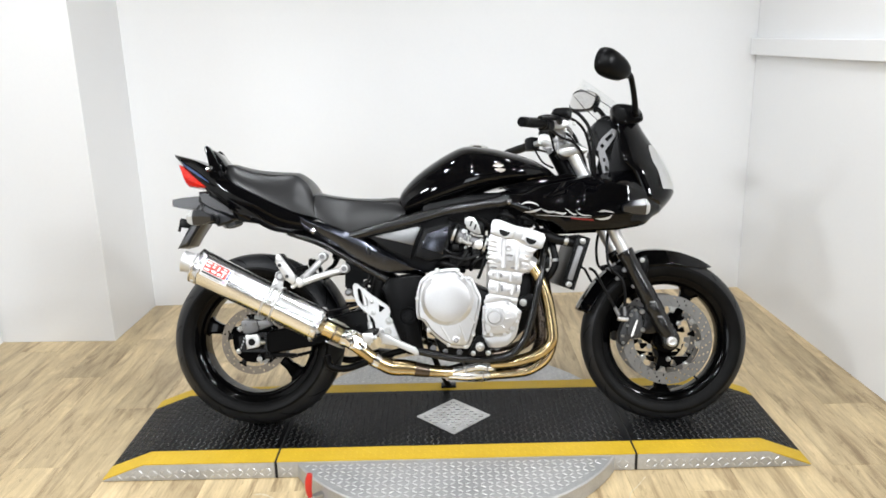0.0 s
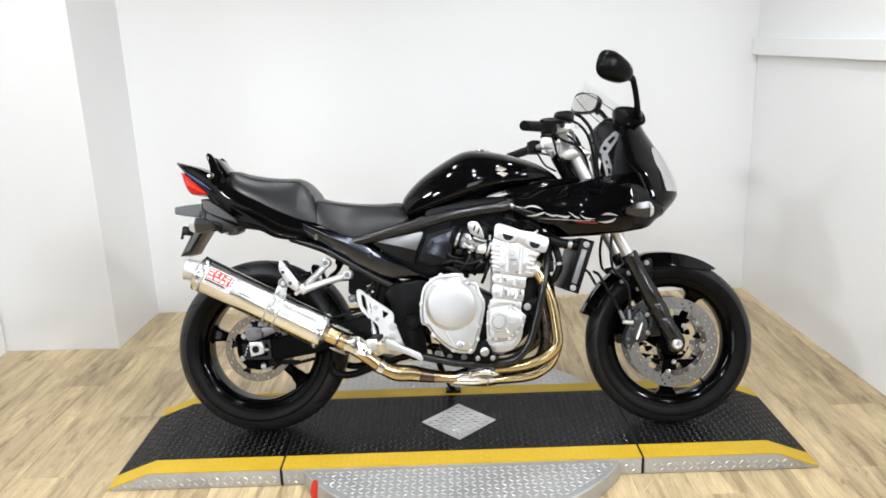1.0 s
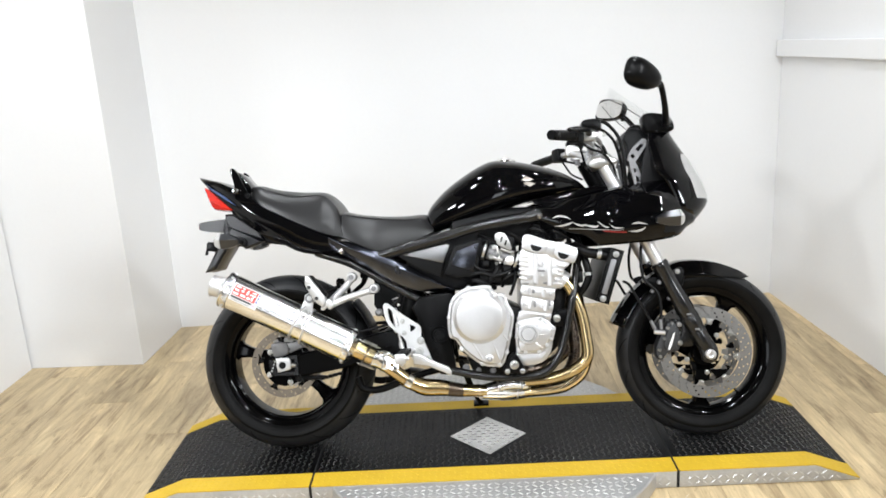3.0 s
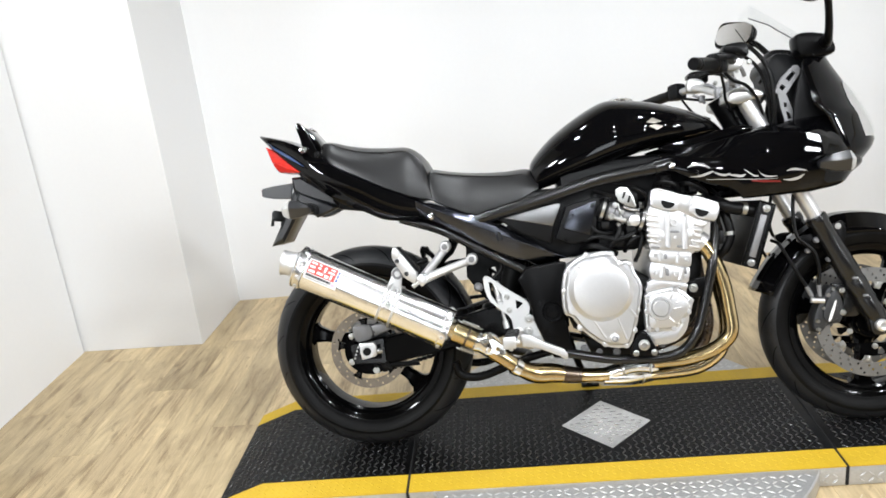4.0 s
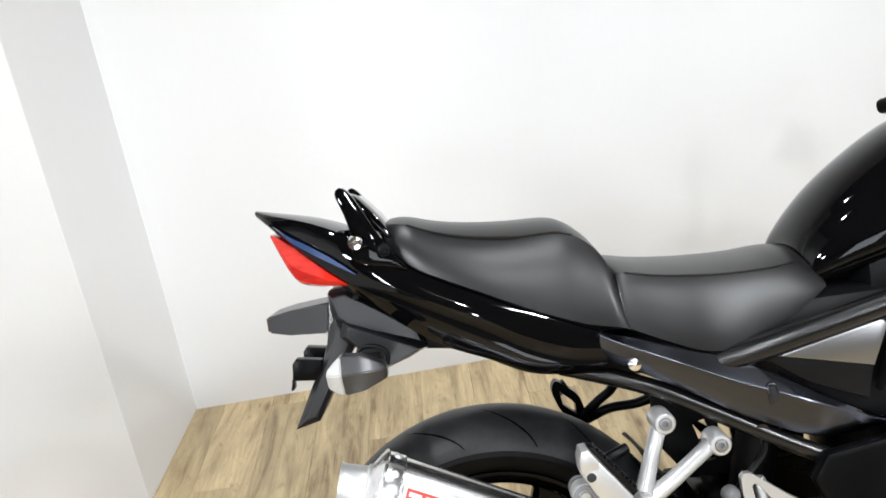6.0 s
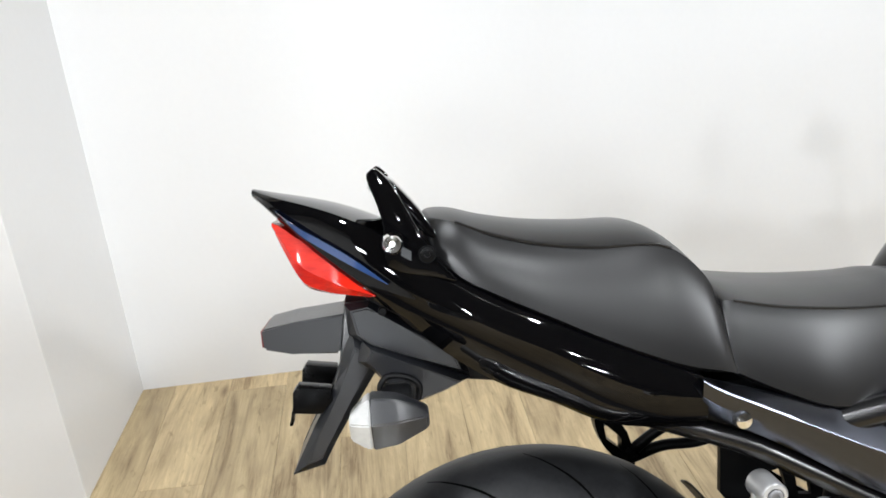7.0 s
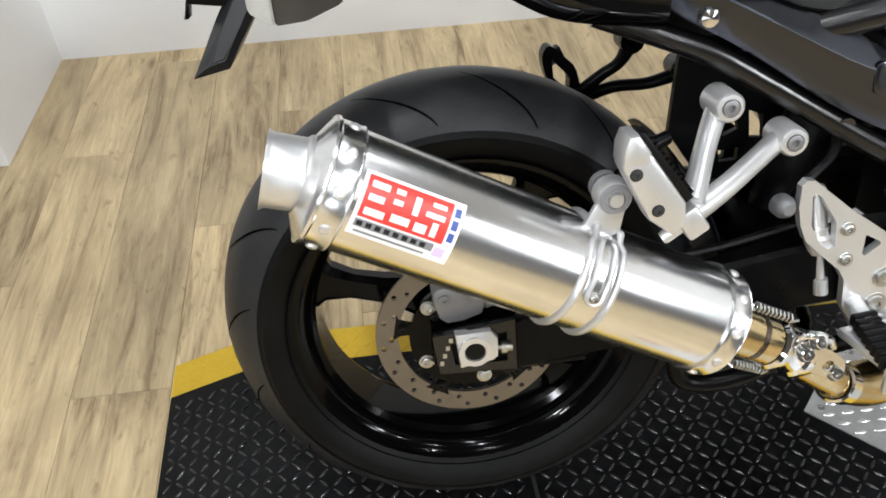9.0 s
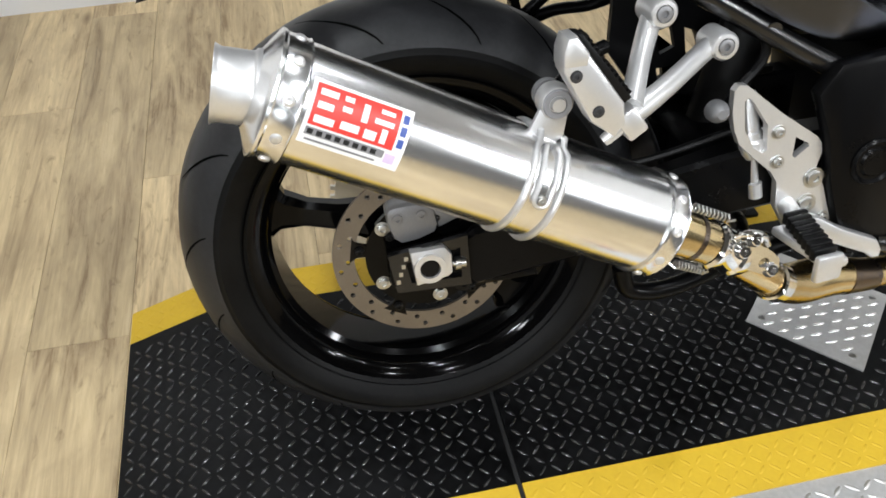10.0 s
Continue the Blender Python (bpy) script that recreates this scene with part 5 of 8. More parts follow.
add_box(core, (-0.26, -0.12, 0.55), (0.02, 0.12, 0.76), 0.03)
add_box(core, (-0.52, -0.09, 0.665), (-0.26, 0.09, 0.73), 0.02)
add_box(core, (-0.10, -0.11, 0.70), (0.31, 0.11, 0.835), 0.03)
add_box(core, (-0.02, -0.115, 0.56), (0.13, 0.115, 0.74), 0.02)
parts("airbox", core, M["plastic"], bike, "black airbox and battery tray")
inner = pierced([(-0.400, 0.605), (-0.250, 0.605), (-0.200, 0.520), (-0.200, 0.425), (-0.350, 0.425), (-0.405, 0.500)],
                [[(-0.335, 0.522), (-0.312, 0.528), (-0.304, 0.498), (-0.326, 0.488)], [(-0.292, 0.524), (-0.270, 0.516), (-0.266, 0.482), (-0.286, 0.484)], [(-0.250, 0.502), (-0.230, 0.496), (-0.228, 0.458), (-0.250, 0.464)], [(-0.330, 0.468), (-0.300, 0.470), (-0.300, 0.452), (-0.326, 0.450)]], 0.080, 0.090)
part("chain_guard", inner, M["plastic"], bike, "black pierced plastic chain guard")
part("shock_absorber", tube([(-0.23, 0.0, 0.60), (-0.27, 0.0, 0.45), (-0.30, 0, 0.34)], 0.035), M["oil"], bike, "dark rear shock absorber")

# ---- engine ----
engine = bmesh.new()
add_slab(engine, [(-0.105, 0.46), (-0.09, 0.51), (-0.02, 0.545), (0.10, 0.50), (0.20, 0.45), (0.215, 0.40), (0.205, 0.34), (0.16, 0.300), (-0.02, 0.300), (-0.09, 0.35)], -0.165, 0.165, 0.015)
engine = part("engine", engine, M["oil"], bike, "silver four-cylinder engine")
part("block_core", slab([(0.118, 0.345), (0.119, 0.446), (0.127, 0.461), (0.136, 0.482), (0.1385, 0.530), (0.1395, 0.585), (0.1375, 0.655), (0.152, 0.700), (0.300, 0.665), (0.300, 0.632), (0.283, 0.612), (0.271, 0.552), (0.247, 0.540), (0.240, 0.500), (0.230, 0.450), (0.232, 0.385), (0.212, 0.350)], -0.1890, 0.182, 0.002), M["engine"], engine, "silver inner castings seen in the joints")
# castings one above another, parted by thin dark joints
bank = part("cylinder_block", slab(rounded([(0.138, 0.5585), (0.137, 0.530), (0.180, 0.5205), (0.228, 0.510), (0.246, 0.509), (0.250, 0.535), (0.244, 0.546), (0.190, 0.5525)], 2), -0.140, -0.1935, 0.004), M["engine"], engine, "silver painted cylinder block")
part("block_section", slab(rounded([(0.1365, 0.5245), (0.134, 0.481), (0.180, 0.472), (0.221, 0.465), (0.237, 0.464), (0.244, 0.5035), (0.228, 0.5045), (0.180, 0.5155)], 2), -0.140, -0.1925, 0.004), M["engine"], bank)
part("block_section", slab(rounded([(0.133, 0.4755), (0.124, 0.461), (0.117, 0.446), (0.150, 0.4500), (0.197, 0.4575), (0.227, 0.441), (0.234, 0.4590), (0.221, 0.4595)], 2), -0.140, -0.1945, 0.004), M["engine"], bank)
head = part("cylinder_head", slab(rounded([(0.147, 0.690), (0.135, 0.655), (0.136, 0.620), (0.137, 0.585), (0.138, 0.5645), (0.190, 0.5580), (0.243, 0.5515), (0.274, 0.549), (0.280, 0.585), (0.286, 0.612), (0.306, 0.630), (0.262, 0.662), (0.225, 0.676), (0.190, 0.682)], 2), -0.135, -0.1925, 0.005), M["engine"], engine, "silver cylinder head and cam cover")
part("cam_cover", slab(rounded([(0.158, 0.728), (0.230, 0.712), (0.268, 0.702), (0.326, 0.676), (0.318, 0.640), (0.255, 0.646), (0.223, 0.664), (0.152, 0.684)], 2), -0.120, -0.1955, 0.006), M["engine"], head)
for low, high in (([(0.149, 0.683), (0.147, 0.702), (0.160, 0.731), (0.227, 0.709), (0.222, 0.673), (0.204, 0.6655)], (0.192, 0.690)), ([(0.254, 0.656), (0.255, 0.680), (0.266, 0.701), (0.329, 0.677), (0.324, 0.639), (0.308, 0.630)], (0.2825, 0.660))):
    cap = part("cam_end", slab(rounded(low, 4), -0.150, -0.2045, 0.006), M["engine"], head, "rounded silver cam end cover")
    ridge = [(x, -0.2035, z) for x, z in low[1:4]]
    part("lip", tube(ridge, 0.0032, sides=8, steps=5), M["engine"], cap)
    m = Matrix.Translation((high[0], 0, high[1])) @ pose(0, 0, 0, 0, 19) @ pose(0, 0, 0, 90)
    for name, r, depth, mat in (("plug_seat", 0.0235, 0.2062, M["engine"]), ("half_moon_plug", 0.0190, 0.2085, M["hose"])):
        outline = [(r * math.cos(a), r * math.sin(a)) for a in np.linspace(math.pi, 2 * math.pi, 14)]
        part(name, rings(bmesh.new(), [[m @ Vector((x, z + 0.004, h)) for x, z in outline] for h in (0.196, depth)]), mat, cap, "dark rubber half-moon plug" if mat is M["hose"] else "")
ribs = bmesh.new()
way = Vector((math.cos(radians(-15)), 0, math.sin(radians(-15))))
for x, z, half, count, dx, dz in ((0.150, 0.660, 0.018, 6, -0.0005, -0.0150), (0.275, 0.622, 0.015, 5, -0.0035, -0.0150)):
    for k in range(count):
        p = Vector((x + dx * k, -0.1915, z + dz * k))
        add_tube(ribs, [p - way * half, p - way * half * 0.6, p + way * half * 0.6, p + way * half], 0.005, sides=10, steps=3, radii=[0.0022, 0.0050, 0.0050, 0.0022])
parts("fin", ribs, M["engine"], head)
webs = bmesh.new()
# bolt columns, webs and bosses standing proud of the castings
for a, b, r in (((0.190, 0.668), (0.186, 0.566), 0.010), ((0.238, 0.650), (0.232, 0.558), 0.009), ((0.166, 0.553), (0.164, 0.530), 0.008), ((0.214, 0.546), (0.210, 0.520), 0.008), ((0.170, 0.512), (0.164, 0.482), 0.008), ((0.222, 0.500), (0.214, 0.472), 0.008), ((0.196, 0.512), (0.190, 0.478), 0.004), ((0.190, 0.548), (0.186, 0.526), 0.004)):
    way_2 = (Vector((b[0] - a[0], 0, b[1] - a[1]))).normalized() * 0.004
    p, q = Vector((a[0], -0.1905 + r * 0.25, a[1])), Vector((b[0], -0.1905 + r * 0.25, b[1]))
    add_tube(webs, [p - way_2, p, q, q + way_2], r, sides=14, smooth=False, radii=[r * 0.5, r, r, r * 0.5])
for x, z, r in ((0.206, 0.633, 0.0105), (0.164, 0.590, 0.0065), (0.258, 0.574, 0.0060), (0.210, 0.592, 0.0050), (0.152, 0.545, 0.0055), (0.236, 0.528, 0.0055), (0.148, 0.496, 0.0055), (0.205, 0.487, 0.0060), (0.230, 0.482, 0.0045), (0.212, 0.452, 0.0055)):
    add_lathe(webs, [(r, 0.186), (r, 0.195), (r * 0.75, 0.1975), (r * 0.6, 0.1955), (0.0, 0.1955)], Matrix.Translation((x, 0, z)) @ pose(0, 0, 0, 90), 18)
add_slab(webs, rounded([(0.148, 0.618), (0.176, 0.612), (0.178, 0.582), (0.150, 0.588)], 3), -0.186, -0.1950, 0.003)
add_slab(webs, rounded([(0.244, 0.612), (0.262, 0.606), (0.258, 0.584), (0.243, 0.588)], 3), -0.186, -0.1945, 0.003)
parts("boss", webs, M["engine"], head)
# thin darker slabs that paint the shade of small pockets; nothing is recessed
shade_pockets = bmesh.new()
for x, z, w, h in ((0.152, 0.569, 0.010, 0.003), (0.206, 0.610, 0.012, 0.003), (0.222, 0.566, 0.009, 0.003), (0.180, 0.497, 0.004, 0.009), (0.230, 0.497, 0.003, 0.008), (0.178, 0.541, 0.004, 0.006)):
    add_slab(shade_pockets, rounded([(x - w, z - h), (x - w, z + h), (x + w, z + h - w * 0.2), (x + w, z - h - w * 0.2)], 3), -0.190, -0.1940, 0.0005)
parts("pocket", shade_pockets, M["caliper"], head)
# clutch cover: flange, stepped body, chamfered round face
clutch_line = [(-0.054, 0.560), (0.014, 0.568), (0.035, 0.558), (0.048, 0.537), (0.078, 0.536), (0.092, 0.500), (0.108, 0.461), (0.096, 0.396), (0.082, 0.342), (0.067, 0.300), (0.047, 0.291), (-0.007, 0.299), (-0.066, 0.346), (-0.094, 0.387), (-0.115, 0.400), (-0.117, 0.461), (-0.105, 0.520), (-0.082, 0.544)]
shrink = lambda line, f, cx=-0.004, cz=0.440: [(cx + (x - cx) * f, cz + (z - cz) * f) for x, z in line]
clutch = bmesh.new()
add_slab(clutch, rounded(clutch_line, 3), -0.150, -0.2010, 0.003)
clutch = part("clutch_cover", clutch, M["engine"], engine, "large round silver clutch cover")
part("flange_joint", slab(rounded(shrink(clutch_line, 1.006), 3), -0.178, -0.1810, 0.0005), M["caliper"], clutch)
body = bmesh.new()
ring_list = []
for f, y in ((0.945, 0.199), (0.935, 0.206), (0.915, 0.2125), (0.885, 0.2160), (0.60, 0.2180), (0.1, 0.2185)):
    ring_list.append([(x, -y, z) for x, z in rounded(shrink(clutch_line, f), 3)])
part("stepped_body", rings(body, ring_list), M["engine"], clutch)
dome = bmesh.new()
add_lathe(dome, [(0.0915, 0.206), (0.0905, 0.2180), (0.0885, 0.2200), (0.0860, 0.2215), (0.0790, 0.2300), (0.0770, 0.2318), (0.0745, 0.2325), (0.040, 0.2345), (0.0, 0.2350)], Matrix.Translation((-0.0085, 0, 0.462)) @ pose(0, 0, 0, 90), 72)
face = part("round_face", dome, M["engine"], clutch)
for turn in (-52, -128):
    m = Matrix.Translation((-0.0085, 0, 0.462)) @ pose(0, 0, 0, 90) @ pose(0, 0, 0, 0, 0, -turn)
    part("notch_rib", add_box(bmesh.new(), (0.078, -0.007, 0.212), (0.098, 0.007, 0.2235), 0.003, m), M["engine"], face)
for a, b in (((0.030, 0.384), (0.052, 0.318)), ((-0.040, 0.386), (-0.004, 0.322)), ((0.068, 0.400), (0.084, 0.380))):
    part("web", tube([(a[0], -0.2150, a[1]), (b[0], -0.2150, b[1])], 0.004, smooth=False, sides=10), M["engine"], clutch)
rim_bolts, bosses = bmesh.new(), bmesh.new()
for x, z in ((-0.042, 0.560), (0.027, 0.558), (0.074, 0.527), (0.095, 0.461), (0.088, 0.397), (0.076, 0.340), (0.052, 0.299), (-0.006, 0.306), (-0.073, 0.356), (-0.103, 0.407), (-0.110, 0.464), (-0.095, 0.519)):
    add_lathe(bosses, [(0.0098, 0.196), (0.0095, 0.2045), (0.0080, 0.2060), (0.0, 0.2060)], Matrix.Translation((x, 0, z)) @ pose(0, 0, 0, 90), 18)
    add_bolt(rim_bolts, (x, -0.2055, z), (0, -1, 0), 0.0052, 0.0050, 10)
parts("bolt_boss", bosses, M["engine"], clutch)
parts("bolt", rim_bolts, M["alloy"], clutch, "cover bolts")
filler = part("filler_cap", lathe([(0.0145, 0.212), (0.0145, 0.2190), (0.0125, 0.2210), (0.0110, 0.2215), (0.0105, 0.2260), (0.0070, 0.2270), (0.0, 0.2270)], Matrix.Translation((0.019, 0, 0.322)) @ pose(0, 0, 0, 90), 24), M["engine"], clutch)
part("filler_mark", lathe([(0.0085, 0.2262), (0.0085, 0.2272), (0.0050, 0.2276), (0.0050, 0.2262)], Matrix.Translation((0.019, 0, 0.322)) @ pose(0, 0, 0, 90), 24), M["caliper"], filler)
# crank-end cover with its round disc
crank_line = [(0.117, 0.436), (0.150, 0.446), (0.197, 0.451), (0.225, 0.434), (0.244, 0.412), (0.237, 0.381), (0.217, 0.357), (0.189, 0.332), (0.139, 0.331), (0.113, 0.336), (0.111, 0.390)]
crank = bmesh.new()
add_slab(crank, rounded(crank_line, 3), -0.150, -0.1965, 0.003)
crank = part("pickup_cover", crank, M["engine"], engine, "silver crank-end cover")
ring_list = [[(x, -y, z) for x, z in rounded(shrink(crank_line, f, 0.166, 0.392), 3)] for f, y in ((0.90, 0.194), (0.88, 0.200), (0.83, 0.2045), (0.76, 0.2060), (0.1, 0.2065))]
part("stepped_body", rings(bmesh.new(), ring_list), M["engine"], crank)
part("round_disc", lathe([(0.036, 0.203), (0.0355, 0.2095), (0.0335, 0.2115), (0.0270, 0.2120), (0.0255, 0.2085), (0.0240, 0.2085), (0.0225, 0.2150), (0.0205, 0.2170), (0.0, 0.2175)], Matrix.Translation((0.152, 0, 0.398)) @ pose(0, 0, 0, 90), 44), M["engine"], crank)
for a, b in (((0.176, 0.420), (0.200, 0.444)), ((0.186, 0.392), (0.232, 0.398)), ((0.172, 0.372), (0.200, 0.348)), ((0.140, 0.366), (0.136, 0.340)), ((0.196, 0.410), (0.224, 0.424))):
    part("web", tube([(a[0], -0.2045, a[1]), (b[0], -0.2015, b[1])], 0.0036, smooth=False, sides=8), M["engine"], crank)
rim_bolts = bmesh.new()
for x, z in ((0.120, 0.430), (0.196, 0.445), (0.238, 0.412), (0.230, 0.380), (0.212, 0.358), (0.186, 0.338), (0.140, 0.337), (0.118, 0.342), (0.116, 0.388)):
    add_lathe(rim_bolts, [(0.0085, 0.190), (0.0082, 0.1995), (0.0060, 0.2010), (0.0058, 0.2055), (0.0, 0.2055)], Matrix.Translation((x, 0, z)) @ pose(0, 0, 0, 90), 14)
parts("bolt", rim_bolts, M["engine"], crank, "cover bolts")
part("lower_case", slab(rounded([(0.110, 0.334), (0.190, 0.332), (0.214, 0.354), (0.236, 0.376), (0.228, 0.330), (0.196, 0.296), (0.145, 0.288), (0.112, 0.300)], 2), -0.120, -0.180, 0.006), M["engine"], engine, "silver lower crankcase")
mount = part("mount_plate", slab(rounded([(0.086, 0.326), (0.100, 0.336), (0.114, 0.326), (0.140, 0.272), (0.138, 0.260), (0.098, 0.264), (0.064, 0.268), (0.064, 0.282)], 3), -0.192, -0.2045, 0.003), M["satin"], engine, "black engine mount plate")
mount_bolt = bmesh.new()
for x, z, r in ((0.101, 0.296, 0.0115), (0.077, 0.274, 0.0065), (0.128, 0.274, 0.0065)):
    add_lathe(mount_bolt, [(r * 1.35, 0.203), (r * 1.35, 0.2065), (r, 0.2072), (r, 0.2130), (r * 0.8, 0.2145), (r * 0.45, 0.2145), (r * 0.40, 0.2120), (0.0, 0.2120)], Matrix.Translation((x, 0, z)) @ pose(0, 0, 0, 90), 18)
parts("mount_bolt", mount_bolt, M["zinc"], mount)
front_mount = part("front_mount", slab(rounded([(0.228, 0.450), (0.254, 0.466), (0.278, 0.474), (0.300, 0.470), (0.292, 0.440), (0.276, 0.416), (0.237, 0.424)], 3), -0.155, -0.1685, 0.004), M["satin"], engine, "black front engine mount")
fm = bmesh.new()
add_bolt(fm, (0.254, -0.168, 0.444), (0, -1, 0), 0.0095, 0.007)
part("mount_bolt", fm, M["zinc"], front_mount)
part("front_case", slab([(0.216, 0.345), (0.232, 0.440), (0.250, 0.545), (0.296, 0.545), (0.285, 0.420), (0.262, 0.345), (0.225, 0.310)], -0.125, 0.125, 0.01), M["oil"], engine, "dark engine front")
sump = bmesh.new()
add_slab(sump, [(-0.06, 0.31), (0.12, 0.31), (0.10, 0.235), (-0.03, 0.235)], -0.10, 0.10, 0.012)
part("sump", sump, M["oil"], engine, "dark sump")
low_bits = bmesh.new()
for x, z, r in ((0.030, 0.272, 0.008), (-0.020, 0.275, 0.007), (-0.062, 0.286, 0.009), (0.160, 0.286, 0.008)):
    add_bolt(low_bits, (x, -0.150, z), (0, -1, 0), r, 0.012, 8)
parts("drain_bolt", low_bits, M["caliper"], engine)

# throttle bodies and their linkage
intake = bmesh.new()
for y in (-0.145, -0.05, 0.05, 0.145):
    add_lathe(intake, [(0.020, 0.0), (0.026, 0.002), (0.026, 0.020), (0.021, 0.024), (0.021, 0.075), (0.027, 0.078), (0.027, 0.098), (0.02, 0.100)], axis((0.029, y, 0.682), (0.117, y, 0.650)), 24, caps=True)
bodies = loose(intake)
intake = part("throttle_body", bodies[0], M["caliper"], bike, "silver throttle bodies")
for piece in bodies[1:]:
    part("throttle_body", piece, M["caliper"], intake)
plate = bmesh.new()
add_slab(plate, rounded([(0.056, 0.740), (0.090, 0.743), (0.112, 0.690), (0.098, 0.686), (0.063, 0.706)], 2), -0.166, -0.170, 0.0010)
part("linkage_plate", plate, M["zinc"], intake, "slotted linkage plate")
slots = bmesh.new()
for x, z in ((0.078, 0.722), (0.092, 0.710)):
    add_box(slots, (-0.003, -0.1712, -0.010), (0.003, -0.169, 0.010), 0, Matrix.Translation((x, 0, z)) @ pose(0, 0, 0, 0, 20))
parts("slot", slots, M["gap"], intake)
rubber = bmesh.new()
for y in (-0.145, -0.05, 0.05, 0.145):
    add_lathe(rubber, [(0.030, 0.0), (0.033, 0.01), (0.029, 0.02), (0.033, 0.03), (0.028, 0.045)], axis((0.112, y, 0.652), (0.2, y, 0.620)), 20, caps=True)
    add_lathe(rubber, [(0.028, 0.0), (0.034, 0.008), (0.030, 0.018), (0.034, 0.026)], axis((0.004, y, 0.691), (0.06, y, 0.671)), 20, caps=True)
parts("intake_boot", rubber, M["hose"], intake, "black rubber intake boots")
knobs = bmesh.new()
add_lathe(knobs, [(0.016, 0.155), (0.016, 0.175), (0.010, 0.178), (0.0, 0.178)], Matrix.Translation((0.104, 0, 0.648)) @ pose(0, 0, 0, 90), 20)
for x, z, r in ((0.052, 0.696, 0.006), (0.135, 0.660, 0.005)):
    add_bolt(knobs, (x, -0.165, z), (0, -1, 0), r, 0.008)
parts("fitting", knobs, M["alloy"], intake)
# fuel rail, shafts, clips and wiring round the throttle bodies
metal_bits = bmesh.new()
add_tube(metal_bits, [(0.046, -0.172, 0.662), (0.060, -0.174, 0.655), (0.078, -0.172, 0.650)], 0.0065, sides=12)
add_tube(metal_bits, [(0.075, -0.168, 0.690), (0.095, -0.170, 0.680), (0.118, -0.166, 0.676)], 0.0042, sides=10)
add_tube(metal_bits, [(0.060, -0.165, 0.700), (0.066, -0.166, 0.668), (0.070, -0.166, 0.640)], 0.0035, sides=8)
for x, z, r in ((0.040, 0.664, 0.010), (0.070, 0.674, 0.008), (0.090, 0.642, 0.009), (0.113, 0.664, 0.007), (0.058, 0.640, 0.006), (0.128, 0.640, 0.006)):
    add_lathe(metal_bits, [(r, 0.150), (r, 0.172), (r * 0.7, 0.1745), (r * 0.5, 0.1720), (0.0, 0.1720)], Matrix.Translation((x, 0, z)) @ pose(0, 0, 0, 90), 16)
parts("fitting", metal_bits, M["zinc"], intake)
bands = bmesh.new()
for x, z in ((0.018, 0.686), (0.126, 0.647)):
    add_lathe(bands, [(0.0335, -0.004), (0.0348, -0.004), (0.0348, 0.004), (0.0335, 0.004)], axis((x, -0.145, z), (x + 0.088, -0.145, z - 0.032)), 24)
parts("boot_clip", bands, M["zinc"], intake, "steel hose clip")
clutter = bmesh.new()
for line, r in ((((-0.040, -0.150, 0.600), (0.000, -0.168, 0.610), (0.050, -0.170, 0.598), (0.100, -0.160, 0.612), (0.130, -0.120, 0.640)), 0.0070),
                (((0.020, -0.150, 0.570), (0.040, -0.168, 0.590), (0.060, -0.165, 0.625), (0.055, -0.140, 0.660)), 0.0080),
                (((0.075, -0.130, 0.560), (0.085, -0.165, 0.585), (0.110, -0.165, 0.600), (0.130, -0.140, 0.590)), 0.0065),
                (((-0.020, -0.160, 0.640), (0.000, -0.170, 0.622), (0.030, -0.165, 0.616), (0.060, -0.140, 0.622)), 0.0055),
                (((0.060, -0.120, 0.755), (0.110, -0.165, 0.740), (0.140, -0.170, 0.715), (0.140, -0.140, 0.680)), 0.0050),
                (((0.000, -0.120, 0.740), (0.030, -0.162, 0.728), (0.060, -0.165, 0.715), (0.080, -0.130, 0.700)), 0.0050),
                (((0.100, -0.150, 0.530), (0.112, -0.165, 0.560), (0.122, -0.160, 0.600), (0.120, -0.130, 0.630)), 0.0060),
                (((-0.045, -0.120, 0.575), (-0.020, -0.165, 0.585), (0.015, -0.165, 0.575), (0.050, -0.130, 0.555)), 0.0085),
                (((0.170, -0.140, 0.740), (0.185, -0.172, 0.752), (0.220, -0.172, 0.742), (0.240, -0.130, 0.720)), 0.0080),
                (((0.230, -0.120, 0.735), (0.260, -0.165, 0.742), (0.300, -0.160, 0.720), (0.320, -0.120, 0.690)), 0.0080),
                (((0.330, -0.120, 0.720), (0.345, -0.150, 0.690), (0.338, -0.150, 0.640), (0.350, -0.130, 0.600)), 0.0060)):
    add_tube(clutter, line, r, sides=10, steps=5)
for lo, hi in (((0.0, -0.155, 0.575), (0.075, -0.06, 0.620)), ((0.080, -0.160, 0.600), (0.108, -0.12, 0.636)), ((0.010, -0.160, 0.628), (0.034, -0.13, 0.652)), ((0.185, -0.160, 0.735), (0.215, -0.10, 0.775)), ((0.262, -0.160, 0.715), (0.292, -0.10, 0.752)), ((0.330, -0.150, 0.560), (0.352, -0.10, 0.600))):
    add_box(clutter, lo, hi, 0.006)
parts("hose", clutter, M["hose"], intake, "black hoses and wiring")
ties = bmesh.new()
for x, y, z in ((0.050, -0.1705, 0.598), (0.100, -0.166, 0.602), (0.010, -0.1695, 0.618), (0.200, -0.1735, 0.748), (0.262, -0.166, 0.741)):
    add_bolt(ties, (x, y, z), (0.2, -1, 0), 0.0036, 0.003, 8)
parts("terminal", ties, M["zinc"], intake)

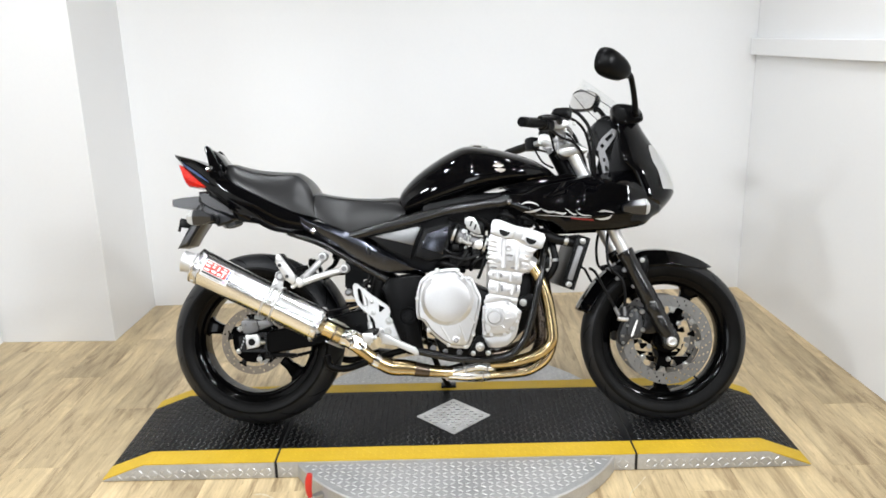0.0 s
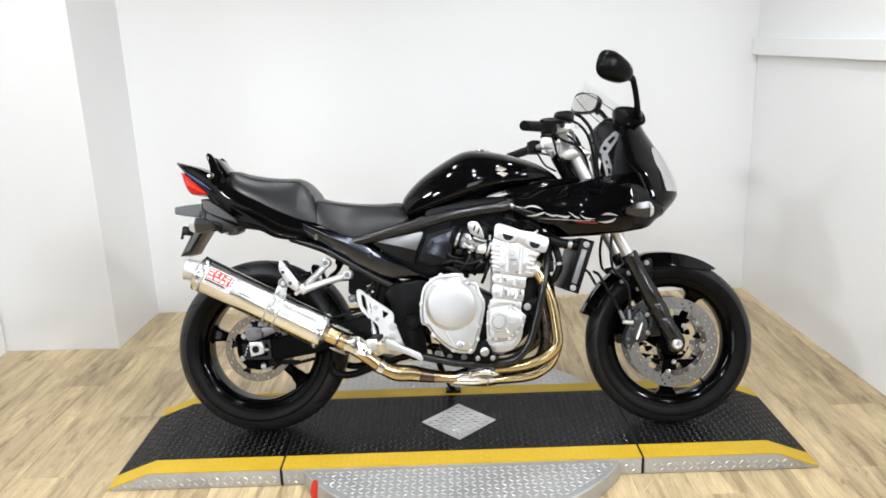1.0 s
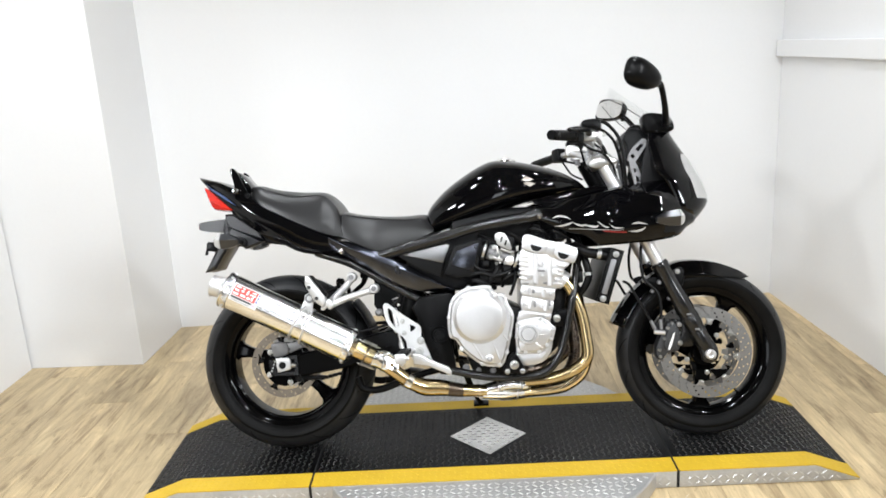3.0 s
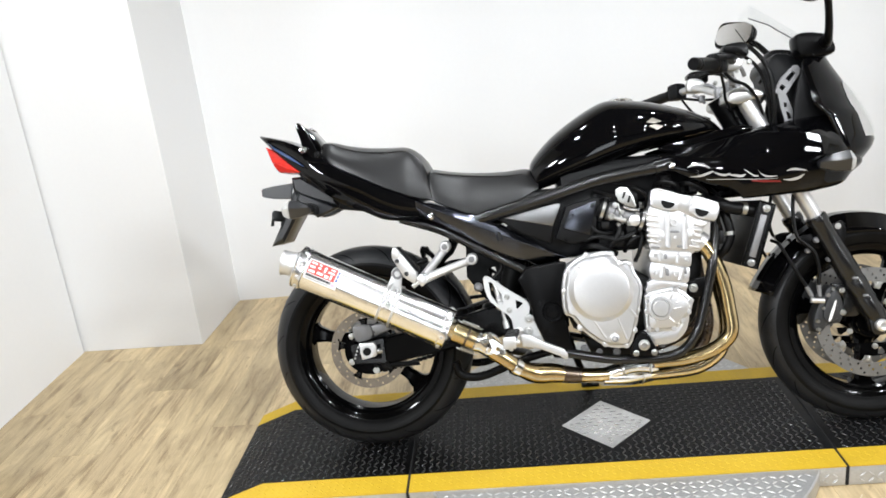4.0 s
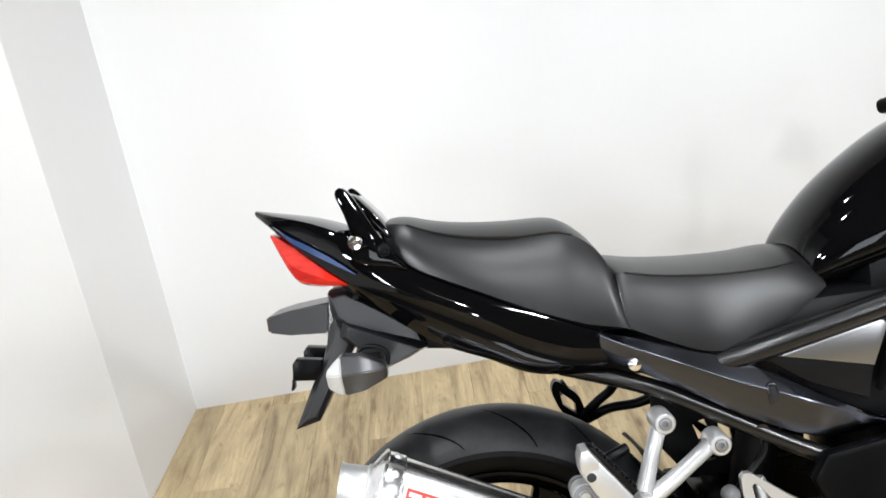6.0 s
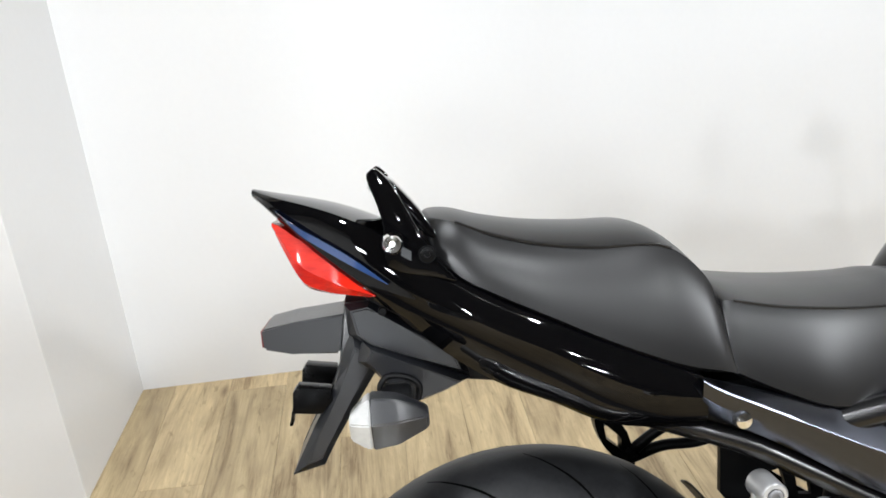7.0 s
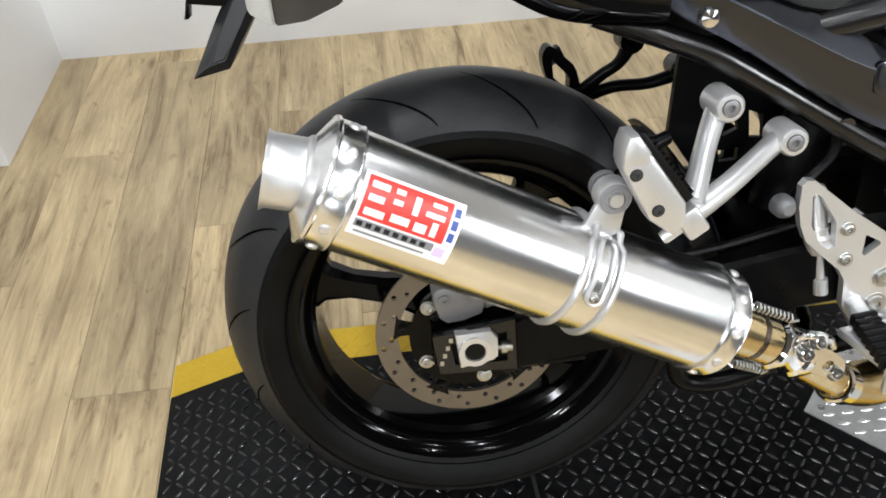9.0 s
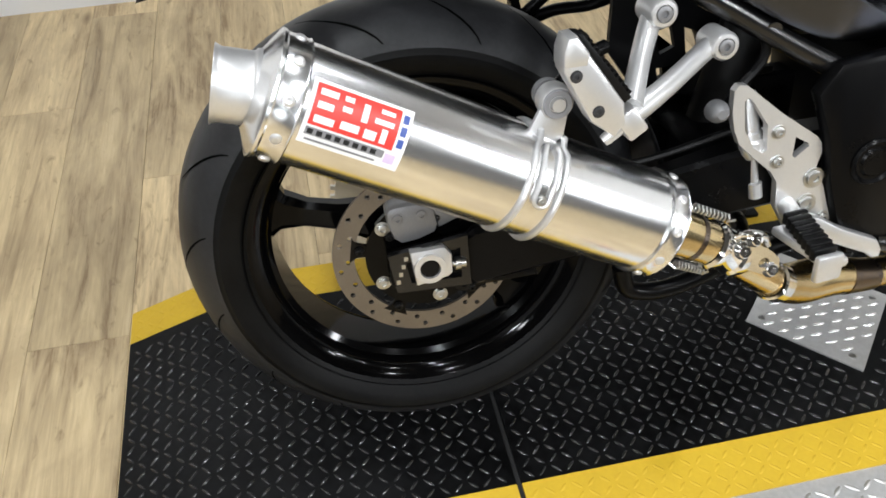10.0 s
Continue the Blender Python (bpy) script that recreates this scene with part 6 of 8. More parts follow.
# ---- exhaust ----
HEADER_OUTER = [(0.275, 0.585), (0.301, 0.550), (0.325, 0.502), (0.341, 0.447), (0.351, 0.377), (0.355, 0.318), (0.338, 0.285), (0.292, 0.255), (0.223, 0.233), (0.144, 0.223)]
HEADER_INNER = [(0.275, 0.585), (0.330, 0.545), (0.350, 0.439), (0.364, 0.357), (0.364, 0.292), (0.342, 0.236), (0.300, 0.202), (0.249, 0.185), (0.147, 0.177), (0.125, 0.175)]
header_parts = []
# the two far pipes get dark steel to stand in for the shade there
for y, line, mat in ((-0.155, HEADER_OUTER, M["gold"]), (-0.055, HEADER_INNER, M["brass"]), (0.055, HEADER_INNER, M["blued_shaded"]), (0.155, HEADER_OUTER, M["blued_shaded"])):
    ends = [1, 1, 1, 1, 1, 1, 0.98, 0.94, 0.82, 0.66]
    back = 0.030 if y > 0 else 0.0
    header_parts.append(part("header_pipe", tube([(x - back, y * f, z) for (x, z), f in zip(line, ends)], 0.0205, sides=20, steps=8), mat, bike, "header pipe coloured dark for shade" if y > 0 else "golden heat-tinted header pipe"))
joiners = bmesh.new()
for y in (-0.155, -0.055, 0.055, 0.155):
    add_lathe(joiners, [(0.020, -0.012), (0.030, -0.012), (0.032, 0.0), (0.030, 0.012), (0.020, 0.012)], axis((0.281, y, 0.573), (0.30, y, 0.558)), 20)
parts("header_flange", joiners, M["alloy"], header_parts[0])
for line in ([(0.150, -0.098, 0.215), (0.136, -0.095, 0.211), (0.106, -0.092, 0.215), (0.075, -0.092, 0.212), (0.045, -0.095, 0.207), (-0.010, -0.112, 0.197)], [(0.140, -0.040, 0.174), (0.110, -0.055, 0.175), (0.064, -0.080, 0.178), (0.020, -0.100, 0.183), (-0.016, -0.114, 0.188)]):
    part("collector_pipe", tube(line, 0.022, sides=20, radii=[0.0205, 0.0225, 0.0235, 0.0215, 0.0220, 0.0200][:len(line)]), M["can"], bike, "bright steel collector pipe")
welds = bmesh.new()
for a, b, r in (((0.134, -0.095, 0.211), (0.128, -0.094, 0.2115), 0.0240), ((0.046, -0.095, 0.2072), (0.040, -0.097, 0.206), 0.0232), ((0.108, -0.056, 0.175), (0.102, -0.058, 0.1752), 0.0240)):
    add_tube(welds, [a, b], r, sides=20, smooth=False)
parts("seam_band", welds, M["zinc"], bike, "bright weld seam")
mid = part("mid_pipe", tube([(0.00, -0.115, 0.197), (-0.05, -0.130, 0.202), (-0.10, -0.140, 0.209), (-0.155, -0.146, 0.219), (-0.205, -0.156, 0.224), (-0.243, -0.174, 0.240), (-0.275, -0.188, 0.260)], 0.027, sides=24, steps=8, radii=[0.0205, 0.0215, 0.0235, 0.0285, 0.0300, 0.0250, 0.0215]), M["gold"], bike, "golden heat-tinted mid pipe")
part("heat_band", tube([(-0.079, -0.1360, 0.2058), (-0.10, -0.140, 0.209), (-0.128, -0.1432, 0.2140)], 0.025, sides=24, radii=[0.0232, 0.0244, 0.0268]), M["blued_shaded"], mid, "dark heat-blued band")
part("seam_band", tube([(-0.020, -0.121, 0.199), (-0.032, -0.125, 0.2002)], 0.0228, sides=20, smooth=False), M["brass"], mid)
link = part("link_pipe", tube([(-0.262, -0.182, 0.252), (-0.290, -0.190, 0.275), (-0.325, -0.196, 0.303), (-0.350, -0.199, 0.324)], 0.025, sides=24, radii=[0.0225, 0.0225, 0.0235, 0.0250]), M["gold"], bike, "golden heat-tinted link pipe")
part("slip_joint", lathe([(0.0245, -0.030), (0.0285, -0.020), (0.0300, -0.012), (0.0270, -0.008), (0.0275, 0.012), (0.0310, 0.018), (0.0320, 0.026), (0.0285, 0.030)], axis((-0.350, -0.199, 0.324), (-0.400, -0.2025, 0.352)), 32), M["chrome"], link, "bright slip joint")
part("inlet_cone", tube([(-0.370, -0.200, 0.335), (-0.395, -0.202, 0.349), (-0.425, -0.203, 0.365), (-0.446, -0.203, 0.376)], 0.027, sides=28, radii=[0.0275, 0.0285, 0.0300, 0.0310]), M["gold"], link, "heat-tinted inlet cone")
part("cone_seam", tube([(-0.396, -0.202, 0.3495), (-0.402, -0.2022, 0.3528)], 0.0295, sides=28, smooth=False), M["blued_shaded"], link)
clamp_at = Matrix.Translation((-0.322, -0.222, 0.322)) @ pose(0, 0, 0, 0, 31)
plate = part("clamp_plate", pierced(rounded([(-0.040, -0.014), (-0.036, 0.013), (-0.006, 0.017), (0.030, 0.012), (0.038, -0.010), (0.004, -0.017)], 2), [circle(-0.018, 0.0, 0.008, 14), circle(0.014, -0.001, 0.007, 14)], -0.003, 0.003), M["chrome"], link, "pierced bright clamp plate")
plate.matrix_local = clamp_at
springs = bmesh.new()
for a, b in (((-0.350, -0.212, 0.372), (-0.418, -0.216, 0.405)), ((-0.372, -0.206, 0.300), (-0.430, -0.212, 0.326))):
    a, b = Vector(a), Vector(b)
    way = (b - a).normalized()
    one, two = way.orthogonal().normalized(), way.cross(way.orthogonal().normalized())
    turns = 9
    add_tube(springs, [a] + [a + (b - a) * (0.16 + 0.68 * k / (turns * 6)) + 0.0048 * (math.cos(k * math.pi / 3) * one + math.sin(k * math.pi / 3) * two) for k in range(turns * 6 + 1)] + [b], 0.0016, sides=6, smooth=False)
parts("spring", springs, M["zinc"], link, "bright coil retaining spring")
collars = bmesh.new()
add_lathe(collars, [(0.0235, -0.012), (0.0265, -0.010), (0.0265, 0.010), (0.0235, 0.012)], axis((-0.262, -0.183, 0.252), (-0.28, -0.190, 0.264)), 24)
for p in ((-0.300, -0.222, 0.302), (-0.345, -0.228, 0.338), (-0.330, -0.226, 0.352)):
    add_bolt(collars, p, (0, -1, 0.3), 0.008, 0.009)
add_tube(collars, [(-0.352, -0.216, 0.350), (-0.340, -0.226, 0.360), (-0.318, -0.224, 0.352), (-0.304, -0.216, 0.334)], 0.005)
parts("pipe_clamp", collars, M["chrome"], link, "bright clamp and bolt")
CAN_A, CAN_B, CAN_R = Vector((-0.8655, -0.2245, 0.5933)), Vector((-0.4506, -0.2030, 0.3779)), 0.0600
LENGTH = (CAN_B - CAN_A).length
can_pose = axis(CAN_A, CAN_B)
silencer = part("silencer", lathe([(CAN_R - 0.006, 0.0), (CAN_R, 0.002), (CAN_R, LENGTH - 0.002), (CAN_R - 0.006, LENGTH)], can_pose, 64, caps=True), M["can"], bike, "polished steel round silencer")
bands = bmesh.new()
for s0, s1 in ((-0.003, 0.026), (LENGTH - 0.022, LENGTH + 0.003)):
    add_lathe(bands, [(CAN_R - 0.001, s0), (CAN_R + 0.0030, s0), (CAN_R + 0.0034, s0 + 0.003), (CAN_R + 0.0016, s0 + 0.005), (CAN_R + 0.0016, s1 - 0.003), (CAN_R + 0.0026, s1 - 0.0015), (CAN_R + 0.0008, s1), (CAN_R - 0.001, s1)], can_pose, 72)
parts("end_band", bands, M["can"], silencer, "polished riveted end band")
rivets = bmesh.new()
for s in (0.013, LENGTH - 0.010):
    for k in range(10):
        a = 2 * math.pi * k / 10 + 0.35
        p = can_pose @ Vector(((CAN_R + 0.0014) * math.cos(a), (CAN_R + 0.0014) * math.sin(a), s))
        add_lathe(rivets, [(0.0058, 0), (0.0052, 0.0018), (0.003, 0.0028), (0.0012, 0.0024), (0.0, 0.0024)], axis(p, p + (can_pose.to_3x3() @ Vector((math.cos(a), math.sin(a), 0)))), 12)
parts("rivet", rivets, M["alloy"], silencer, "domed rivet")
part("end_cone", lathe([(CAN_R + 0.002, -0.002), (0.0590, -0.0045), (0.0525, -0.0080), (0.0450, -0.0115), (0.0385, -0.0150)], can_pose, 56), M["can"], silencer, "polished end cone")
part("front_cone", lathe([(CAN_R + 0.001, LENGTH + 0.002), (0.052, LENGTH + 0.007), (0.036, LENGTH + 0.014), (0.028, LENGTH + 0.020)], can_pose, 56), M["can"], silencer, "polished front cone")
# the outlet tube points further back than the can itself
out_at = can_pose @ Vector((0, 0, -0.010))
out_pose = axis(out_at, out_at + Vector((-0.965, -0.03, 0.262)))
tip = lathe([(0.0385, -0.0045), (0.0380, 0.0015), (0.0360, 0.0030), (0.0352, 0.0050), (0.0352, 0.0330), (0.0362, 0.0370), (0.0376, 0.0390), (0.0378, 0.0400), (0.0368, 0.0402), (0.0345, 0.035), (0.0332, 0.024), (0.0325, -0.01)], out_pose, 56)
part("outlet", tip, M["alloy"], silencer, "short polished outlet tube with a flared lip")
part("outlet_core", lathe([(0.0, -0.008), (0.0318, -0.008), (0.0318, 0.008)], out_pose, 32), M["oil"], silencer)
S0 = 0.284


def on_can(a, s, lift):
    """A place on the silencer: a degrees round it, s from its outlet end."""
    return can_pose @ Vector(((CAN_R + lift) * math.cos(radians(a)), (CAN_R + lift) * math.sin(radians(a)), s))


def can_angle(p):
    """The angle round the silencer of a place near it, and its place along it."""
    q = can_pose.inverted() @ Vector(p)
    return math.degrees(math.atan2(q.y, q.x)), q.z


A_HANG, _ = can_angle((-0.590, -0.238, 0.540))
A_FACE, _ = can_angle((-0.600, -0.300, 0.440))
turn_way = 1 if (A_FACE - A_HANG + 180) % 360 - 180 > 0 else -1
strap = bmesh.new()
for ds in (-0.019, 0.019):
    add_tube(strap, [on_can(A_HANG + turn_way * 9 * k, S0 + ds * (1.0 if 1 < k < 39 else 0.75), 0.0012 if 0 < k < 40 else 0.006) for k in range(41)], 0.0036, sides=8, smooth=False)
parts("strap", strap, M["alloy"], silencer, "bright round-rod silencer strap")
loop = [(12, -0.006), (20, -0.0085), (45, -0.0085), (66, -0.0085), (72, -0.006), (74, 0.0), (72, 0.006), (66, 0.0085), (45, 0.0085), (20, 0.0085), (12, 0.006)]
part("strap_link", tube([on_can(A_HANG + turn_way * a, S0 + d, 0.0030) for a, d in loop], 0.0028, sides=8), M["alloy"], silencer, "long oval strap link")
link_bolt = bmesh.new()
p = on_can(A_HANG + turn_way * 68, S0, 0.001)
add_bolt(link_bolt, p, p - on_can(A_HANG + turn_way * 68, S0, -0.03), 0.0045, 0.006)
part("link_bolt", link_bolt, M["zinc"], silencer)


def can_patch(s0, s1, a0, a1, lift, nu=8, nv=8):
    """A patch that hugs the silencer: s along it from its outlet, a round it in degrees."""
    def fn(u, v):
        a = radians(a0 + (a1 - a0) * v)
        return can_pose @ Vector(((CAN_R + lift) * math.cos(a), (CAN_R + lift) * math.sin(a), s0 + (s1 - s0) * u))
    return sheet(fn, nu, nv)


A_TOP, _ = can_angle((-0.8175, -0.2661, 0.6156))
A_LOW, _ = can_angle((-0.8420, -0.2815, 0.5660))
A_LOW = A_TOP + (A_LOW - A_TOP + 180) % 360 - 180
span = lambda f: A_TOP + (A_LOW - A_TOP) * f
S_A, S_B = 0.030, 0.129
sticker = part("sticker", can_patch(S_A, S_B, span(-0.01), span(1.02), 0.0004), M["white"], silencer, "white, red and grey maker's sticker")
part("sticker_field", can_patch(S_A + 0.004, S_B - 0.012, span(0.045), span(0.695), 0.0008), M["decal_red"], sticker, "red field")
part("sticker_field", can_patch(S_A + 0.004, S_B - 0.018, span(0.73), span(0.86), 0.0008), M["decal_grey"], sticker, "grey field")
part("sticker_field", can_patch(S_B - 0.0165, S_B - 0.006, span(0.76), span(0.92), 0.0008, 2, 4), M["decal_lilac"], sticker, "pale lilac field")
for f0, f1 in ((0.10, 0.24), (0.29, 0.44), (0.49, 0.63)):
    part("sticker_bar", can_patch(S_B - 0.0095, S_B - 0.0035, span(f0), span(f1), 0.0008, 2, 4), M["decal_blue"], sticker, "blue bar")
for s0, bars in ((0.008, ((0.12, 0.22, 0.0, 0.017), (0.32, 0.42, 0.0, 0.015), (0.53, 0.64, 0.0, 0.019))), (0.031, ((0.12, 0.20, 0.0, 0.009), (0.28, 0.36, 0.0, 0.009), (0.50, 0.62, 0.002, 0.020))),
                 (0.048, ((0.14, 0.42, 0.002, 0.008), (0.50, 0.64, 0.008, 0.020))), (0.063, ((0.13, 0.20, 0.004, 0.018), (0.29, 0.37, 0.0, 0.019), (0.42, 0.64, 0.009, 0.015)))):
    for f0, f1, b0, b1 in bars:
        part("sticker_mark", can_patch(S_A + s0 + b0, S_A + s0 + b1, span(f0), span(f1), 0.0012, 2, 4), M["white"], sticker, "white bar")
for k in range(8):
    part("sticker_mark", can_patch(S_A + 0.006 + 0.0088 * k, S_A + 0.0115 + 0.0088 * k, span(0.755), span(0.835), 0.0012, 2, 2), M["gap"], sticker, "black bar")
part("sticker_mark", can_patch(S_A + 0.006, S_B - 0.024, span(0.915), span(0.95), 0.0012, 6, 2), M["decal_grey"], sticker, "grey bar")

# ---- foot rests ----
for s in (-1, 1):
    metal = M["alloy"] if s < 0 else M["satin"]
    name = "silver" if s < 0 else "black"
    hang = bmesh.new()
    if s < 0:
        add_tube(hang, [(-0.445, -0.148, 0.613), (-0.455, -0.158, 0.598), (-0.471, -0.181, 0.577), (-0.488, -0.210, 0.558), (-0.502, -0.234, 0.540)], 0.012, radii=[0.0130, 0.0120, 0.0115, 0.0118, 0.0130], sides=16)
        add_tube(hang, [(-0.369, -0.148, 0.571), (-0.385, -0.158, 0.566), (-0.420, -0.184, 0.556), (-0.460, -0.212, 0.544), (-0.502, -0.234, 0.530)], 0.012, radii=[0.0130, 0.0120, 0.0115, 0.0118, 0.0130], sides=16)
        add_box(hang, (-0.012, -0.016, -0.016), (0.012, 0.014, 0.016), 0.004, Matrix.Translation((-0.509, -0.244, 0.530)) @ pose(0, 0, 0, 0, -35))
    else:
        add_tube(hang, [(-0.444, 0.150, 0.608), (-0.456, 0.156, 0.582), (-0.480, 0.165, 0.562), (-0.510, 0.176, 0.532)], 0.010, radii=[0.012, 0.009, 0.009, 0.011])
        add_tube(hang, [(-0.363, 0.147, 0.566), (-0.410, 0.155, 0.550), (-0.460, 0.165, 0.545), (-0.508, 0.176, 0.526)], 0.010, radii=[0.011, 0.009, 0.009, 0.010])
    for x, z in ((-0.445, 0.615), (-0.369, 0.572)):
        add_lathe(hang, [(0.0, 0.1725), (0.0095, 0.1725), (0.0100, 0.1750), (0.0140, 0.1745), (0.0162, 0.1715), (0.0170, 0.135)], Matrix.Translation((x, 0, z)) @ pose(0, 0, 0, 90 if s < 0 else -90), 24)
    hang = part("pillion_bracket", hang, metal, bike, f"{name} cast pillion foot bracket")
    stud = bmesh.new()
    for x, z in ((-0.445, 0.615), (-0.369, 0.572)):
        add_lathe(stud, [(0.0088, 0.1715), (0.0086, 0.1755), (0.0070, 0.1765), (0.0038, 0.1765), (0.0034, 0.1735), (0.0, 0.1735)], Matrix.Translation((x, 0, z)) @ pose(0, 0, 0, 90 if s < 0 else -90), 16)
    parts("bolt", stud, M["caliper"] if s < 0 else M["zinc"], hang)
    peg = bmesh.new()
    m = Matrix.Translation((-0.492, s * 0.182, 0.498)) @ pose(0, 0, 0, 0, -22.5)
    if s < 0:
        add_slab(peg, [(-0.586, 0.594), (-0.586, 0.614), (-0.583, 0.626), (-0.573, 0.627), (-0.521, 0.556), (-0.519, 0.534), (-0.530, 0.521), (-0.556, 0.540)], -0.234, -0.266, 0.005)
        add_slab(peg, [(-0.587, 0.598), (-0.587, 0.614), (-0.583, 0.627), (-0.573, 0.628), (-0.560, 0.610), (-0.562, 0.598)], -0.233, -0.269, 0.005)
        add_lathe(peg, [(0.0, -0.020), (0.006, -0.020), (0.007, -0.016), (0.007, 0.016), (0.006, 0.020), (0.0, 0.020)], axis((-0.520, -0.250, 0.524), (-0.506, -0.250, 0.534)), 14)
    else:
        peg = pierced(rounded([(-0.562, 0.598), (-0.552, 0.608), (-0.532, 0.592), (-0.512, 0.570), (-0.502, 0.516), (-0.514, 0.512), (-0.547, 0.545), (-0.561, 0.578)], 3),
                      [[(-0.549, 0.588), (-0.522, 0.562), (-0.522, 0.540), (-0.546, 0.562)]], 0.172, 0.196)
    peg = part("pillion_peg", peg, metal, hang, f"folded {name} pillion foot peg")
    if s > 0:
        m = Matrix.Translation((-0.507, 0.184, 0.508)) @ pose(0, 0, 0, 0, -27)
    strip = bmesh.new()
    if s < 0:
        add_slab(strip, [(-0.573, 0.629), (-0.566, 0.628), (-0.513, 0.560), (-0.521, 0.554)], -0.238, -0.262, 0.002)
        pad_ribs = bmesh.new()
        for k in range(12):
            add_box(pad_ribs, (-0.003, -0.011, -0.0015), (0.004, 0.011, 0.0015), 0, Matrix.Translation((-0.564 + 0.0042 * k, -0.250, 0.624 - 0.0054 * k)) @ pose(0, 0, 0, 0, -38))
        parts("pad_rib", pad_ribs, M["hose"], peg)
    else:
        add_box(strip, (0.009, -0.0105, 0.008), (0.0175, 0.0105, 0.102), 0.003, m)
    part("rubber_pad", strip, M["hose"], peg, "black rubber pad")
    stud = bmesh.new()
    for q in ((-0.573, -0.2655, 0.589), (-0.549, -0.2655, 0.551)) if s < 0 else (m @ Vector((0, 0.0125, 0.016)), m @ Vector((0, 0.0125, 0.080))):
        add_bolt(stud, q, (0, s, 0), 0.0048, 0.0025)
    parts("bolt", stud, M["dark_cast"] if s < 0 else M["zinc"], peg)
    if s < 0:
        bush_at = Matrix.Translation((-0.580, 0, 0.551)) @ pose(0, 0, 0, 90)
        hanger = bmesh.new()
        add_lathe(hanger, [(0.0, 0.238), (0.007, 0.238), (0.008, 0.233), (0.0165, 0.232), (0.0185, 0.228), (0.0185, 0.212), (0.0, 0.210)], bush_at, 32)
        add_slab(hanger, [(-0.597, 0.548), (-0.567, 0.540), (-0.572, 0.512), (-0.592, 0.503), (-0.612, 0.520)], -0.222, -0.230, 0.003)
        hanger = part("silencer_hanger", hanger, M["alloy"], silencer, "round rubber-bushed silencer hanger")
        part("rubber_bush", lathe([(0.0085, 0.2325), (0.0095, 0.2350), (0.0145, 0.2350), (0.0160, 0.2322)], bush_at, 28), M["decal_grey"], hanger, "grey rubber bush")
        part("back_washer", lathe([(0.0, 0.205), (0.0150, 0.205), (0.0160, 0.203), (0.0160, 0.198), (0.0, 0.196)], Matrix.Translation((-0.582, 0, 0.553)) @ pose(0, 0, 0, 90), 28), M["caliper"], hanger, "round steel back washer")
        eyes = bmesh.new()
        for x, z in ((-0.606, 0.516), (-0.588, 0.506)):
            add_bolt(eyes, (x, -0.229, z), (0, -1, 0.2), 0.0055, 0.006)
        parts("strap_bolt", eyes, M["alloy"], hanger)
        stay = bmesh.new()
        add_tube(stay, [(-0.576, -0.205, 0.556), (-0.556, -0.190, 0.566), (-0.535, -0.165, 0.572), (-0.500, -0.150, 0.580)], 0.008)
        part("hanger_stay", stay, M["satin"], silencer)
    plate = pierced([(-0.341, 0.512), (-0.336, 0.519), (-0.326, 0.518), (-0.275, 0.478), (-0.222, 0.442), (-0.214, 0.432), (-0.211, 0.420), (-0.215, 0.397), (-0.200, 0.373), (-0.180, 0.322), (-0.182, 0.314),
                     (-0.236, 0.307), (-0.262, 0.349), (-0.266, 0.385), (-0.276, 0.400), (-0.301, 0.421), (-0.325, 0.443), (-0.334, 0.462), (-0.340, 0.486)],
                    [[(-0.326, 0.498), (-0.322, 0.502), (-0.315, 0.497), (-0.291, 0.464), (-0.287, 0.432), (-0.293, 0.428), (-0.305, 0.436), (-0.321, 0.462)], [(-0.251, 0.444), (-0.232, 0.434), (-0.230, 0.430), (-0.247, 0.416), (-0.251, 0.419)]], s * 0.146, s * 0.157)
    plate = part("heel_plate", plate, metal, bike, f"{name} alloy foot rest plate with openings")
    stud = bmesh.new()
    for x, z, r in ((-0.276, 0.454, 0.0065), (-0.271, 0.414, 0.0065), (-0.216, 0.385, 0.0105), (-0.220, 0.349, 0.0105), (-0.192, 0.325, 0.007)):
        add_bolt(stud, (x, s * 0.157, z), (0, s, 0), r, 0.006)
    parts("bolt", stud, M["zinc"], plate)
    foot = bmesh.new()
    add_tube(foot, [(-0.246, s * 0.155, 0.350), (-0.258, s * 0.195, 0.350), (-0.272, s * 0.270, 0.344)], 0.013, radii=[0.012, 0.013, 0.011])
    add_box(foot, (-0.016, -0.05, -0.017), (0.016, 0.046, -0.005), 0.004, Matrix.Translation((-0.268, s * 0.240, 0.352)) @ pose(0, 0, 0, 0, 0, s * -8))
    add_box(foot, (-0.018, -0.005, -0.024), (0.018, 0.005, 0.010), 0.004, Matrix.Translation((-0.275, s * 0.291, 0.348)) @ pose(0, 0, 0, 0, 0, s * -8))
    add_lathe(foot, [(0.0, 0.0), (0.005, 0.0), (0.006, 0.004), (0.006, 0.018), (0.0, 0.020)], axis((-0.272, s * 0.280, 0.336), (-0.272, s * 0.280, 0.300)), 12)
    foot = part("rider_peg", foot, metal, plate, f"{name} rider foot peg")
    rub = bmesh.new()
    for k in range(8):
        add_box(rub, (-0.016, -0.0042, -0.006), (0.016, 0.0042, 0.009), 0.002, Matrix.Translation((-0.262 - 0.0016 * k, s * (0.200 + 0.0108 * k), 0.356 - 0.0008 * k)) @ pose(0, 0, 0, 0, 0, s * -8))
    parts("peg_rubber", rub, M["hose"], foot, "ribbed black peg rubber")
pedal = bmesh.new()
